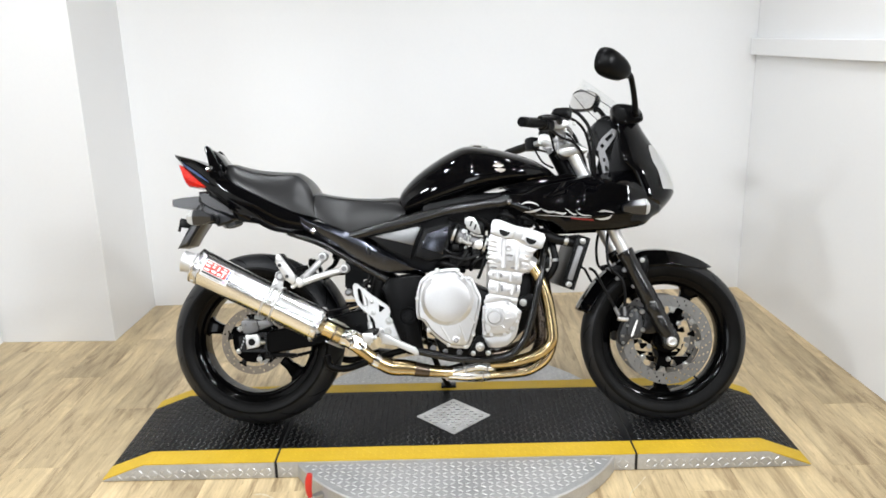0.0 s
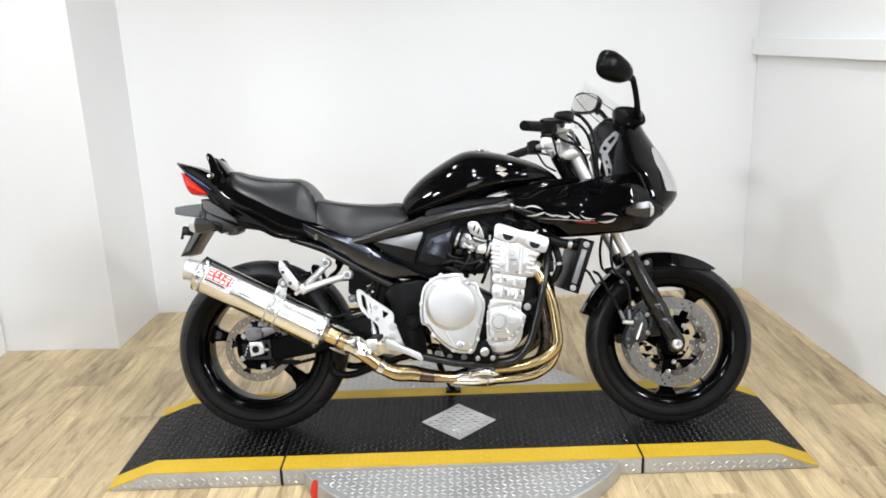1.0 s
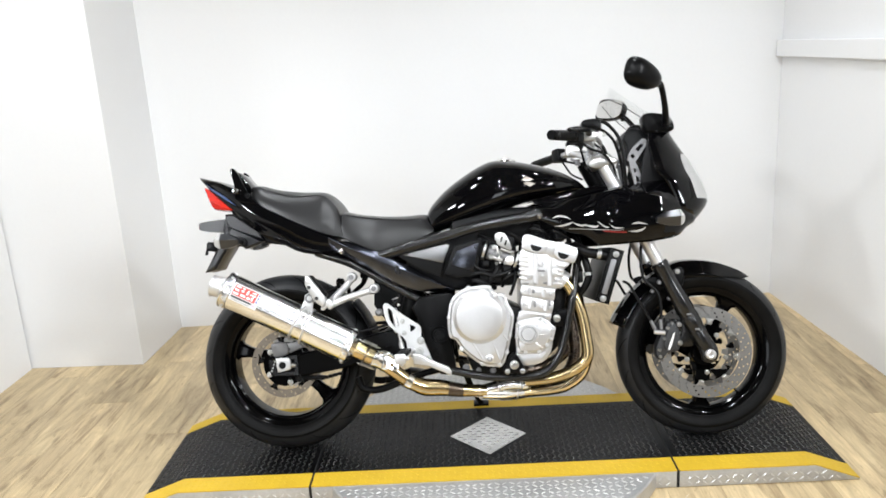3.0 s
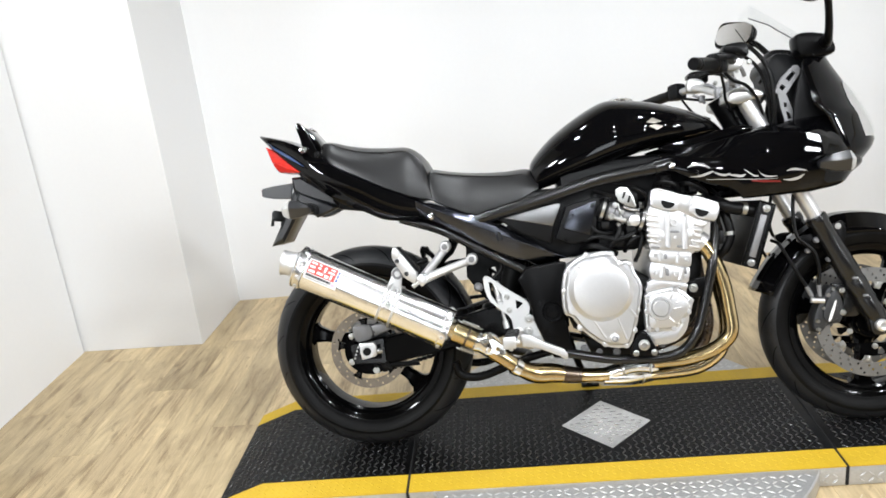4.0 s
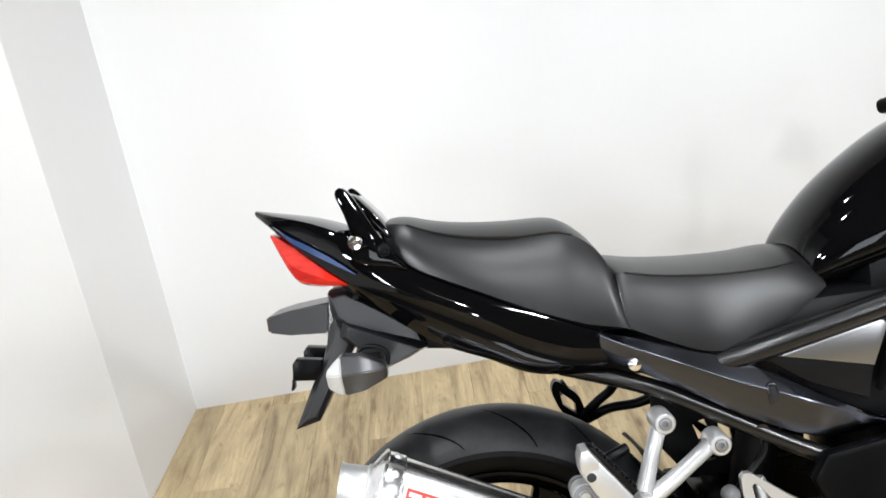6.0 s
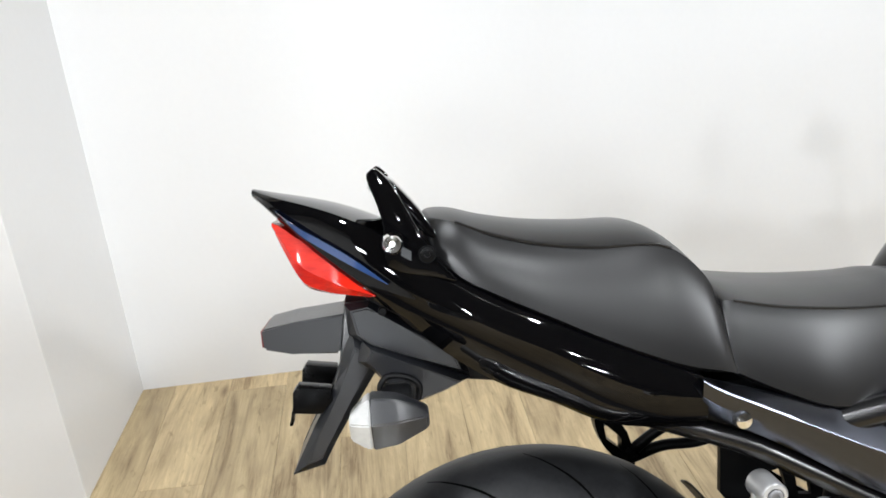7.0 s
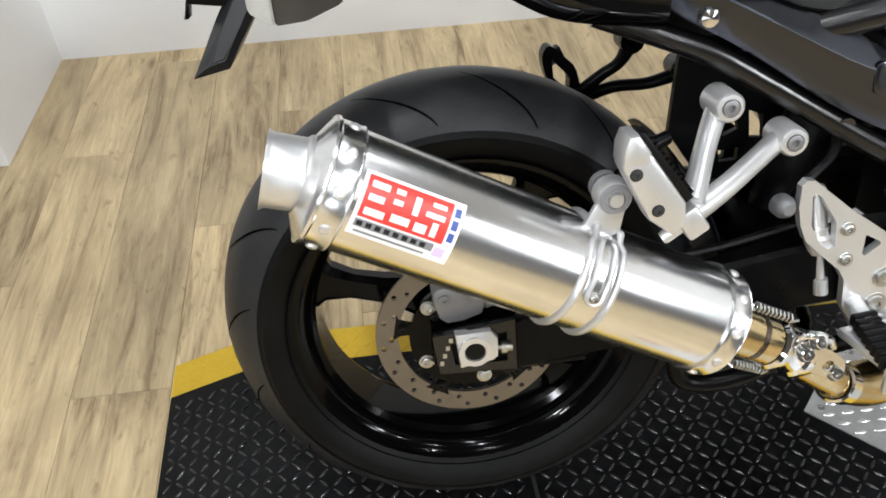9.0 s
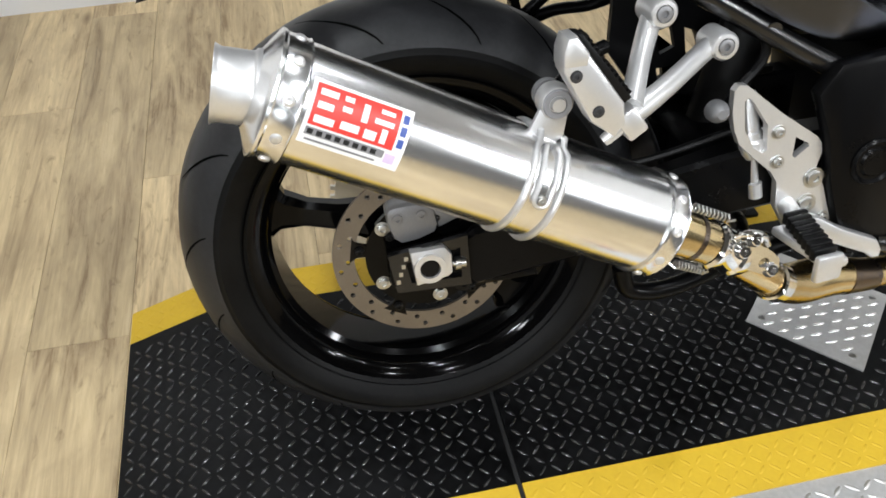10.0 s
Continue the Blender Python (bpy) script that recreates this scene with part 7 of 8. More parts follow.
add_slab(pedal, [(-0.245, 0.345), (-0.216, 0.341), (-0.177, 0.318), (-0.122, 0.294), (-0.112, 0.278), (-0.113, 0.266), (-0.124, 0.266), (-0.136, 0.275), (-0.190, 0.299), (-0.240, 0.309)], -0.166, -0.184, 0.004)
part("brake_pedal", pedal, M["alloy"], bike, "silver brake pedal")
master = bmesh.new()
add_lathe(master, [(0.0, -0.02), (0.0085, -0.02), (0.0105, -0.016), (0.0105, 0.030), (0.0125, 0.032), (0.0125, 0.040), (0.016, 0.044), (0.0165, 0.058), (0.012, 0.066), (0.0055, 0.068), (0.0055, 0.100), (0.009, 0.102), (0.009, 0.122), (0.0, 0.124)], axis((-0.304, -0.132, 0.480), (-0.278, -0.144, 0.335)), 20)
part("rear_master_cylinder", master, M["alloy"], bike, "rear brake master cylinder")
switch = bmesh.new()
add_lathe(switch, [(0.0, 0.012), (0.006, 0.012), (0.010, 0.008), (0.0135, 0.0), (0.0135, -0.010), (0.008, -0.014)], axis((-0.357, -0.155, 0.488), (-0.361, -0.235, 0.494)), 20)
part("reservoir_joint", switch, M["caliper"], bike, "small grey hose joint")
part("reservoir_hose", tube([(-0.352, -0.150, 0.486), (-0.318, -0.125, 0.504), (-0.285, -0.118, 0.540), (-0.300, -0.115, 0.590)], 0.006, sides=8), M["hose"], bike, "black reservoir hose")
stand = bmesh.new()
add_tube(stand, [(-0.28, -0.11, 0.245), (-0.37, -0.11, 0.215), (-0.43, -0.11, 0.222), (-0.445, -0.11, 0.262)], 0.013)
add_tube(stand, [(-0.28, 0.11, 0.245), (-0.37, 0.11, 0.215), (-0.43, 0.11, 0.222), (-0.445, 0.11, 0.262)], 0.013)
add_tube(stand, [(-0.28, -0.12, 0.245), (-0.22, 0.0, 0.25), (-0.28, 0.12, 0.245)], 0.013)
add_tube(stand, [(-0.28, -0.11, 0.245), (-0.20, -0.12, 0.27), (-0.13, -0.12, 0.285)], 0.012)
part("centre_stand", stand, M["satin"], bike, "folded black centre stand")
prop = bmesh.new()
foot_at = Vector((-0.02, 0.30, 0.078))
add_tube(prop, [(-0.09, 0.15, 0.27), (-0.06, 0.22, 0.17), tuple(foot_at)], 0.012)
add_box(prop, (foot_at.x - 0.03, foot_at.y - 0.02, foot_at.z - 0.006), (foot_at.x + 0.03, foot_at.y + 0.025, foot_at.z + 0.004), 0.002, Matrix.Translation(foot_at) @ pose(0, 0, 0, 14) @ Matrix.Translation(-foot_at))
part("side_stand", prop, M["satin"], bike, "black side stand, folded out")

# ---- front fork, bars and fairing ----
steer = Vector((0.503, 0, -1.0)).normalized()
fork_top = Vector((0.435, 0, 0.986))
for s in (-1, 1):
    p = lambda d: fork_top + steer * d + Vector((0, s * 0.100, 0))
    leg = part("fork_leg", lathe([(0.0230, 0.0), (0.0230, 0.30), (0.0215, 0.31), (0.0215, 0.45)], axis(p(0), p(1)), 24, caps=True), M["alloy"], bike, "chrome fork tube")
    slider = part("fork_slider", lathe([(0.023, 0.412), (0.0300, 0.414), (0.0310, 0.420), (0.0310, 0.434), (0.0285, 0.440), (0.0290, 0.500), (0.0315, 0.560), (0.0320, 0.606), (0.0300, 0.610), (0.0300, 0.622), (0.0320, 0.626), (0.0315, 0.662), (0.0290, 0.668), (0.0290, 0.680), (0.0305, 0.684), (0.0290, 0.735), (0.022, 0.765), (0.0, 0.770)], axis(p(0), p(1)), 28), M["frame_paint"], leg, "satin black fork slider")
    marks = bmesh.new()
    for d in (0.616, 0.674):
        c = p(d)
        add_box(marks, (c.x - 0.010, c.y + s * 0.028, c.z - 0.003), (c.x + 0.004, c.y + s * 0.034, c.z + 0.003), 0.001)
    parts("clamp_lug", marks, M["caliper"], slider)
    part("fork_cap", lathe([(0.0, -0.018), (0.012, -0.018), (0.013, -0.010), (0.023, -0.008), (0.024, 0.002)], axis(p(0), p(1)), 24), M["alloy"], leg)
    end = bmesh.new()
    add_lathe(end, [(0.0, 0.132), (0.0060, 0.132), (0.0065, 0.138), (0.011, 0.139), (0.0145, 0.136), (0.0175, 0.133), (0.018, 0.112)], Matrix.Translation((0.777, 0, 0.295)) @ pose(0, 0, 0, 90 if s < 0 else -90), 24)
    part("axle_end", end, M["alloy"], leg, "silver axle end")
    part("axle_lug", slab(rounded([(0.748, 0.350), (0.788, 0.345), (0.808, 0.300), (0.800, 0.272), (0.775, 0.264), (0.752, 0.278)], 3), s * 0.078, s * 0.118, 0.008), M["frame_paint"], leg)
    caliper = bmesh.new()
    add_slab(caliper, rounded([(0.636, 0.400), (0.655, 0.415), (0.676, 0.392), (0.684, 0.350), (0.674, 0.308), (0.640, 0.303), (0.620, 0.282), (0.602, 0.284), (0.598, 0.318), (0.615, 0.362)], 3), s * 0.050, s * 0.106, 0.008)
    add_slab(caliper, rounded([(0.648, 0.396), (0.664, 0.400), (0.674, 0.350), (0.664, 0.320), (0.634, 0.312), (0.624, 0.332), (0.634, 0.368)], 3), s * 0.100, s * 0.113, 0.005)
    caliper = part("front_caliper", caliper, M["dark_cast"], leg, "dark grey front brake caliper")
    part("caliper_bracket", slab(rounded([(0.655, 0.418), (0.690, 0.416), (0.716, 0.440), (0.734, 0.400), (0.736, 0.330), (0.700, 0.320), (0.676, 0.332), (0.690, 0.372)], 3), s * 0.082, s * 0.094, 0.004), M["frame_paint"], leg)
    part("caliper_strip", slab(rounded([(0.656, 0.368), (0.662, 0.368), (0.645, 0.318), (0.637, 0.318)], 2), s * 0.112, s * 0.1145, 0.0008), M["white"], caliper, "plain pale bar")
    detail = bmesh.new()
    for x, z, r in ((0.609, 0.315, 0.0062), (0.610, 0.291, 0.0062), (0.641, 0.389, 0.0070), (0.655, 0.406, 0.0058), (0.626, 0.352, 0.0055), (0.680, 0.336, 0.0085), (0.680, 0.400, 0.0085)):
        add_lathe(detail, [(r, 0.092), (r, 0.111), (r * 0.7, 0.1135), (r * 0.35, 0.1135), (r * 0.3, 0.1120), (0.0, 0.1120)], Matrix.Translation((x, 0, z)) @ pose(0, 0, 0, 90 if s < 0 else -90), 14)
    parts("caliper_bolt", detail, M["zinc"], caliper)
    line = part("brake_line", tube([(0.574, s * 0.090, 0.720), (0.560, s * 0.105, 0.650), (0.559, s * 0.110, 0.600), (0.566, s * 0.112, 0.562), (0.590, s * 0.114, 0.537), (0.611, s * 0.114, 0.510), (0.620, s * 0.112, 0.460), (0.616, s * 0.110, 0.415)], 0.0052, sides=10), M["hose"], bike, "black brake hose")
    cross = part("brake_line", tube([(0.500, s * 0.085, 0.556), (0.512, s * 0.105, 0.548), (0.524, s * 0.110, 0.528), (0.561, s * 0.112, 0.457), (0.585, s * 0.112, 0.412)], 0.0050, sides=10), M["hose"], bike, "black brake hose with steel ferrule")
    part("ferrule", tube([(0.582, s * 0.112, 0.418), (0.596, s * 0.112, 0.388)], 0.0062, smooth=False), M["caliper"], cross)
    part("ferrule", tube([(0.616, s * 0.110, 0.420), (0.618, s * 0.110, 0.386)], 0.0062, smooth=False), M["caliper"], line)
    banjo = bmesh.new()
    add_tube(banjo, [(0.592, s * 0.112, 0.378), (0.606, s * 0.113, 0.376), (0.628, s * 0.112, 0.374)], 0.0078, smooth=False)
    part("banjo", banjo, M["alloy"], caliper)
    holders = bmesh.new()
    for x, z, r in ((0.620, 0.549, 0.0085), (0.595, 0.519, 0.0075), (0.574, 0.552, 0.006), (0.652, 0.491, 0.0075)):
        add_lathe(holders, [(r, 0.094), (r, 0.106), (r * 0.7, 0.109), (0.0, 0.109)], Matrix.Translation((x, 0, z)) @ pose(0, 0, 0, 90 if s < 0 else -90), 14)
    parts("line_clamp", holders, M["caliper"], leg)
    part("line_bracket", slab(rounded([(0.570, 0.560), (0.612, 0.566), (0.640, 0.540), (0.626, 0.522), (0.598, 0.530), (0.576, 0.540)], 2), s * 0.094, s * 0.098, 0.001), M["satin"], leg)
clamps = bmesh.new()
add_slab(clamps, rounded([(0.392, 0.965), (0.400, 0.992), (0.440, 1.000), (0.488, 0.986), (0.490, 0.968), (0.455, 0.962), (0.420, 0.952)], 3), -0.128, 0.128, 0.006)
p0 = fork_top + steer * 0.20
add_box(clamps, (p0.x - 0.04, -0.135, p0.z - 0.02), (p0.x + 0.035, 0.135, p0.z + 0.02), 0.01)
triple = part("triple_clamp", clamps, M["zinc"], bike, "silver triple clamp")
bar = bmesh.new()
for s in (-1, 1):
    add_tube(bar, [(0.426, 0.0, 1.012), (0.424, s * 0.060, 1.012), (0.408, s * 0.120, 1.026), (0.380, s * 0.185, 1.048), (0.330, s * 0.270, 1.048), (0.255, s * 0.375, 1.036)], 0.0111, sides=14)
bar = part("handlebar", bar, M["alloy"], bike, "silver tubular handlebar")
risers = bmesh.new()
for s in (-1, 1):
    add_box(risers, (0.405, s * 0.060 - 0.018, 0.980), (0.447, s * 0.060 + 0.018, 1.030), 0.008)
parts("riser", risers, M["caliper"], bar)
for s in (-1, 1):
    a, b = Vector((0.322, s * 0.282, 1.047)), Vector((0.250, s * 0.390, 1.036))
    gr = lathe([(0.011, 0.0), (0.020, 0.002), (0.021, 0.008), (0.0165, 0.012), (0.0175, 0.06), (0.0165, 0.118), (0.013, 0.122)], axis(a, b), 20, caps=True)
    part("grip", gr, M["hose"], bar, "black rubber grip")
    part("bar_end", lathe([(0.0, 0.150), (0.014, 0.150), (0.0165, 0.145), (0.0165, 0.126), (0.011, 0.122)], axis(a, b), 20), M["satin"], bar)
    pod = bmesh.new()
    add_box(pod, (-0.024, -0.024, -0.045), (0.024, 0.030, 0.0), 0.010, axis(a, b))
    part("switch_pod", pod, M["plastic"], bar, "black switch pod")
    part("switch", box((0.334, s * 0.266 - 0.006, 1.066), (0.346, s * 0.266 + 0.006, 1.078), 0.002), M["decal_red"], bar, "small red switch")
    lever = bmesh.new()
    add_tube(lever, [(0.385, s * 0.225, 1.062), (0.372, s * 0.270, 1.064), (0.338, s * 0.330, 1.056), (0.300, s * 0.395, 1.048)], 0.007, sides=10, radii=[0.012, 0.009, 0.007, 0.006])
    part("lever", lever, M["satin"], bar, "black lever")
    res = bmesh.new()
    add_slab(res, rounded([(0.361, 1.084), (0.362, 1.101), (0.385, 1.106), (0.415, 1.105), (0.424, 1.092), (0.420, 1.068), (0.398, 1.076)], 3), s * 0.196, s * 0.246, 0.004)
    part("reservoir", res, M["satin"], bar, "black fluid reservoir")
    perch = bmesh.new()
    add_slab(perch, rounded([(0.352, 1.048), (0.360, 1.080), (0.385, 1.082), (0.404, 1.074), (0.412, 1.050), (0.396, 1.036), (0.366, 1.036)], 3), s * 0.192, s * 0.226, 0.005)
    part("lever_perch", perch, M["zinc"], bar, "silver lever perch")
    small = bmesh.new()
    for x, y, z in ((0.405, 0.190, 1.040), (0.372, 0.194, 1.048), (0.440, 0.185, 1.060)):
        add_bolt(small, (x, s * y, z), (0, -1, 0), 0.0055, 0.006)
    parts("bolt", small, M["zinc"], bar)
    extra = bmesh.new()
    add_tube(extra, [(0.404, s * 0.175, 1.056), (0.426, s * 0.160, 1.046), (0.436, s * 0.150, 1.028)], 0.006, sides=10)
    add_tube(extra, [(0.372, s * 0.200, 1.030), (0.392, s * 0.190, 1.016), (0.400, s * 0.170, 0.998)], 0.005, sides=10)
    add_box(extra, (0.384, s * 0.178 - 0.008, 1.000), (0.404, s * 0.178 + 0.008, 1.024), 0.004)
    parts("clamp_piece", extra, M["caliper"], bar, "grey lever and cable clamps")
    for line, r in (([(0.400, s * 0.235, 1.098), (0.436, s * 0.180, 1.106), (0.465, s * 0.155, 1.093), (0.493, s * 0.150, 1.057), (0.509, s * 0.148, 1.003), (0.513, s * 0.140, 0.934), (0.520, s * 0.120, 0.870)], 0.0062),
                    ([(0.390, s * 0.205, 1.082), (0.418, s * 0.160, 1.088), (0.457, s * 0.135, 1.073), (0.486, s * 0.130, 1.036), (0.503, s * 0.130, 0.966), (0.514, s * 0.110, 0.890)], 0.0052),
                    ([(0.350, s * 0.262, 1.030), (0.390, s * 0.200, 1.012), (0.440, s * 0.150, 1.000), (0.476, s * 0.125, 0.960), (0.496, s * 0.100, 0.890)], 0.0045),
                    ([(0.345, s * 0.255, 1.028), (0.360, s * 0.220, 0.990), (0.372, s * 0.180, 0.965), (0.400, s * 0.120, 0.940)], 0.0040)):
        part("cable", tube(line, r, sides=10), M["hose"], bar, "black cable")
part("headstock", tube([(0.40, 0, 0.99), (0.49, 0, 0.81), (0.50, 0, 0.79)], 0.035, smooth=False), M["satin"], chassis)
ignition = bmesh.new()
add_lathe(ignition, [(0.0, 0.03), (0.014, 0.03), (0.018, 0.026), (0.02, 0.0)], Matrix.Translation((0.475, 0, 0.985)), 20)
part("ignition_lock", ignition, M["zinc"], triple)

# front mudguard
MUD_R = [(56, 0.3165), (72, 0.318), (90, 0.325), (104, 0.333), (125, 0.326), (150, 0.330), (161, 0.337)]
MUD_DROP = [(56, 0.002), (60, 0.022), (68, 0.036), (80, 0.052), (95, 0.058), (108, 0.056), (125, 0.036), (161, 0.040)]


def mudguard(u, v):
    """Narrow crown with a crease along each side, then a steep skirt."""
    deg = 56 + 105 * u
    y = (v - 0.5) * 2
    half = at([(56, 0.030), (64, 0.052), (80, 0.066), (161, 0.070)], deg)
    drop = 0.004 * min(1.0, abs(y) / 0.5) + at(MUD_DROP, deg) * max(0.0, abs(y) - 0.5) / 0.5
    across_y = y if abs(y) < 0.5 else math.copysign(0.5 + (abs(y) - 0.5) * 0.72, y) * 1.16
    r = at(MUD_R, deg) - drop
    return (FRONT_AXLE[0] + r * math.cos(radians(deg)), across_y * half, FRONT_AXLE[2] + r * math.sin(radians(deg)))


mud = thicken(part("front_mudguard", sheet(mudguard, 42, 16), M["gloss"], bike, "gloss black front mudguard", angle=22), 0.003)
stays = bmesh.new()
for s in (-1, 1):
    add_slab(stays, rounded([(0.640, 0.560), (0.680, 0.592), (0.705, 0.596), (0.712, 0.560), (0.690, 0.500), (0.664, 0.488), (0.650, 0.510)], 3), s * 0.074, s * 0.084, 0.004)
parts("mudguard_stay", stays, M["satin"], mud)
slider_bolt = bmesh.new()
for s in (-1, 1):
    add_bolt(slider_bolt, (0.689, s * 0.083, 0.583), (0, s, 0), 0.0065, 0.005, 10)
parts("stay_bolt", slider_bolt, M["zinc"], mud)

# fairing: side panels, nose, lamp and screen
low_line = [(0.182, 0.816), (0.190, 0.800), (0.206, 0.782), (0.26, 0.754), (0.31, 0.731), (0.358, 0.720), (0.386, 0.700), (0.398, 0.685), (0.482, 0.687), (0.578, 0.690), (0.655, 0.701), (0.684, 0.710), (0.712, 0.735), (0.745, 0.750)]
high_line = [(0.182, 0.826), (0.261, 0.836), (0.321, 0.853), (0.400, 0.870), (0.499, 0.887), (0.598, 0.898), (0.677, 0.901), (0.745, 0.895)]
wide_line = [(0.182, 0.196), (0.26, 0.208), (0.35, 0.216), (0.45, 0.222), (0.55, 0.222), (0.62, 0.214), (0.67, 0.198), (0.71, 0.172), (0.745, 0.140)]
crease_line = [(0.182, 0.822), (0.260, 0.812), (0.391, 0.799), (0.467, 0.798), (0.520, 0.832), (0.565, 0.853), (0.623, 0.838), (0.679, 0.807), (0.745, 0.778)]
top_line = [(0.182, 0.180), (0.26, 0.160), (0.35, 0.146), (0.60, 0.140), (0.68, 0.138), (0.745, 0.118)]
PANEL_X = (0.182, 0.745)
for s in (-1, 1):
    def side_panel(u, v):
        """Flat flank that curls in at its foot, a crease, then a shoulder leaning in to the top edge."""
        x = PANEL_X[0] + (PANEL_X[1] - PANEL_X[0]) * u
        lo, hi, mid = at(low_line, x), at(high_line, x), at(crease_line, x)
        wide, top = at(wide_line, x), at(top_line, x)
        if v < 0.6:
            k = v / 0.6
            return (x, s * (wide - 0.030 * (1 - k) ** 3 * min(1.0, (x - 0.15) * 3) - 0.010 * k ** 2), lo + (mid - lo) * k)
        k = (v - 0.6) / 0.4
        return (x, s * (wide - 0.010 + (top - wide + 0.010) * (0.75 * k + 0.25 * k * k)), mid + (hi - mid) * k)
    panel = thicken(part("fairing_side", sheet(side_panel, 60, 20), M["gloss"], bike, "gloss black fairing side with silver decal", angle=24), 0.004)

    def on_panel(x, z, lift):
        lo, mid = at(low_line, x), at(crease_line, x)
        q = side_panel((x - PANEL_X[0]) / (PANEL_X[1] - PANEL_X[0]), 0.6 * (z - lo) / (mid - lo))
        return (q[0], q[1] + s * lift, q[2])

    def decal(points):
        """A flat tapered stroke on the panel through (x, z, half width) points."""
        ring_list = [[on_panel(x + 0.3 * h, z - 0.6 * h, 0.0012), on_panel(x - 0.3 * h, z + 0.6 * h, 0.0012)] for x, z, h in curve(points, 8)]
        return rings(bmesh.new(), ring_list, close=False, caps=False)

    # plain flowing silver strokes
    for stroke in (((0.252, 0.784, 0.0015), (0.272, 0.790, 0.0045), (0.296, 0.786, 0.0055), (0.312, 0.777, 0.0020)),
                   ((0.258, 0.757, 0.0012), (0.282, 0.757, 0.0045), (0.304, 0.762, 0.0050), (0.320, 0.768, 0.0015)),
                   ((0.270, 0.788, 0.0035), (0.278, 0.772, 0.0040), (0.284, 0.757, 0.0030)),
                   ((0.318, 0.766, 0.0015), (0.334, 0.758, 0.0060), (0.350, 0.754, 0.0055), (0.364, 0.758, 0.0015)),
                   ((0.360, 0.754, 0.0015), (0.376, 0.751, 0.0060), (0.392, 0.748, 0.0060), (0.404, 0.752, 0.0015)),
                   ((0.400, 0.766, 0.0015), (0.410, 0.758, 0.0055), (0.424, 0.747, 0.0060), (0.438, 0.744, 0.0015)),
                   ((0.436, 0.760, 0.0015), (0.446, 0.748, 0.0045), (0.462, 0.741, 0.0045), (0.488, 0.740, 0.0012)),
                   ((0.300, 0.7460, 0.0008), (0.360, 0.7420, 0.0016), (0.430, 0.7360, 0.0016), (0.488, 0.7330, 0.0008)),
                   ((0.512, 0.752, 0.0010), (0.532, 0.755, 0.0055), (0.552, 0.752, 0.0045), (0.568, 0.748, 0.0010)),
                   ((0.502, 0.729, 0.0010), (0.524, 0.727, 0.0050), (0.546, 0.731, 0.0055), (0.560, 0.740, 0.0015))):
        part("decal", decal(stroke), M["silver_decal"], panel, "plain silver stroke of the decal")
    part("decal", decal(((0.418, 0.733, 0.0040), (0.450, 0.729, 0.0052), (0.496, 0.725, 0.0040))), M["decal_dim"], panel, "dull red bar")
    fix = bmesh.new()
    add_lathe(fix, [(0.0105, 0.196), (0.0110, 0.209), (0.0085, 0.214), (0.0, 0.216)], Matrix.Translation((0.209, 0, 0.793)) @ pose(0, 0, 0, 90 if s < 0 else -90), 20)
    part("fastener", fix, M["chrome"], panel, "chrome fastener")
    indicator("front_indicator", 0.664, s * 0.240, 0.766, s, 0.074, 1, M["guard"])

nose_x = [(0.735, 0.735), (0.754, 0.764), (0.774, 0.785), (0.800, 0.806), (0.824, 0.820), (0.859, 0.807), (0.901, 0.791), (0.943, 0.772), (0.985, 0.753), (1.017, 0.733), (1.048, 0.713), (1.087, 0.690), (1.116, 0.668)]
nose_w = [(0.735, 0.130), (0.80, 0.176), (0.90, 0.178), (0.97, 0.165), (1.04, 0.150), (1.116, 0.122)]
nose_b = [(0.735, 0.66), (0.80, 0.68), (0.90, 0.640), (0.932, 0.609), (1.04, 0.594), (1.08, 0.606), (1.116, 0.622)]


def nose_at(z, w, lift=0.0):
    """The nose's outer skin: w from -1 (right) to 1 (left)."""
    a = w * math.pi / 2
    xc, xb, hw = at(nose_x, z), at(nose_b, z), at(nose_w, z)
    return (xb + (xc - xb + lift) * math.cos(a) ** 0.9, (hw + lift) * math.sin(a), z)


nose = thicken(part("fairing_nose", sheet(lambda u, v: nose_at(0.735 + 0.381 * u, 2 * v - 1), 34, 36), M["gloss"], bike, "gloss black fairing nose", angle=60), 0.004)
lamp_shape = lambda lift: (lambda u, v: nose_at(0.832 + 0.158 * u, (2 * v - 1) * (0.66 - 0.12 * u), 0.0015 + lift * (4 * u * (1 - u)) ** 0.5 * (1 - (2 * v - 1) ** 4)))
part("headlamp_reflector", sheet(lamp_shape(0.006), 10, 24), M["alloy"], nose, "bright headlamp reflector")
thicken(part("headlamp_lens", sheet(lamp_shape(0.013), 10, 24), M["screen"], nose, "clear headlamp lens"), 0.003)
screen_line = [(0.0, (0.692, 1.095)), (0.35, (0.634, 1.151)), (0.7, (0.570, 1.198)), (1.0, (0.500, 1.252))]


def screen_at(u, v):
    w = 2 * v - 1
    x, z = at([(k, p[0]) for k, p in screen_line], u), at([(k, p[1]) for k, p in screen_line], u)
    half = (0.150 - 0.045 * u) * (1 - 0.35 * max(0, u - 0.8) / 0.2 * abs(w) ** 2)
    return (x - 0.064 * w * w * (1 - 0.70 * u), half * w, z - 0.030 * w * w - 0.02 * u * w ** 4)


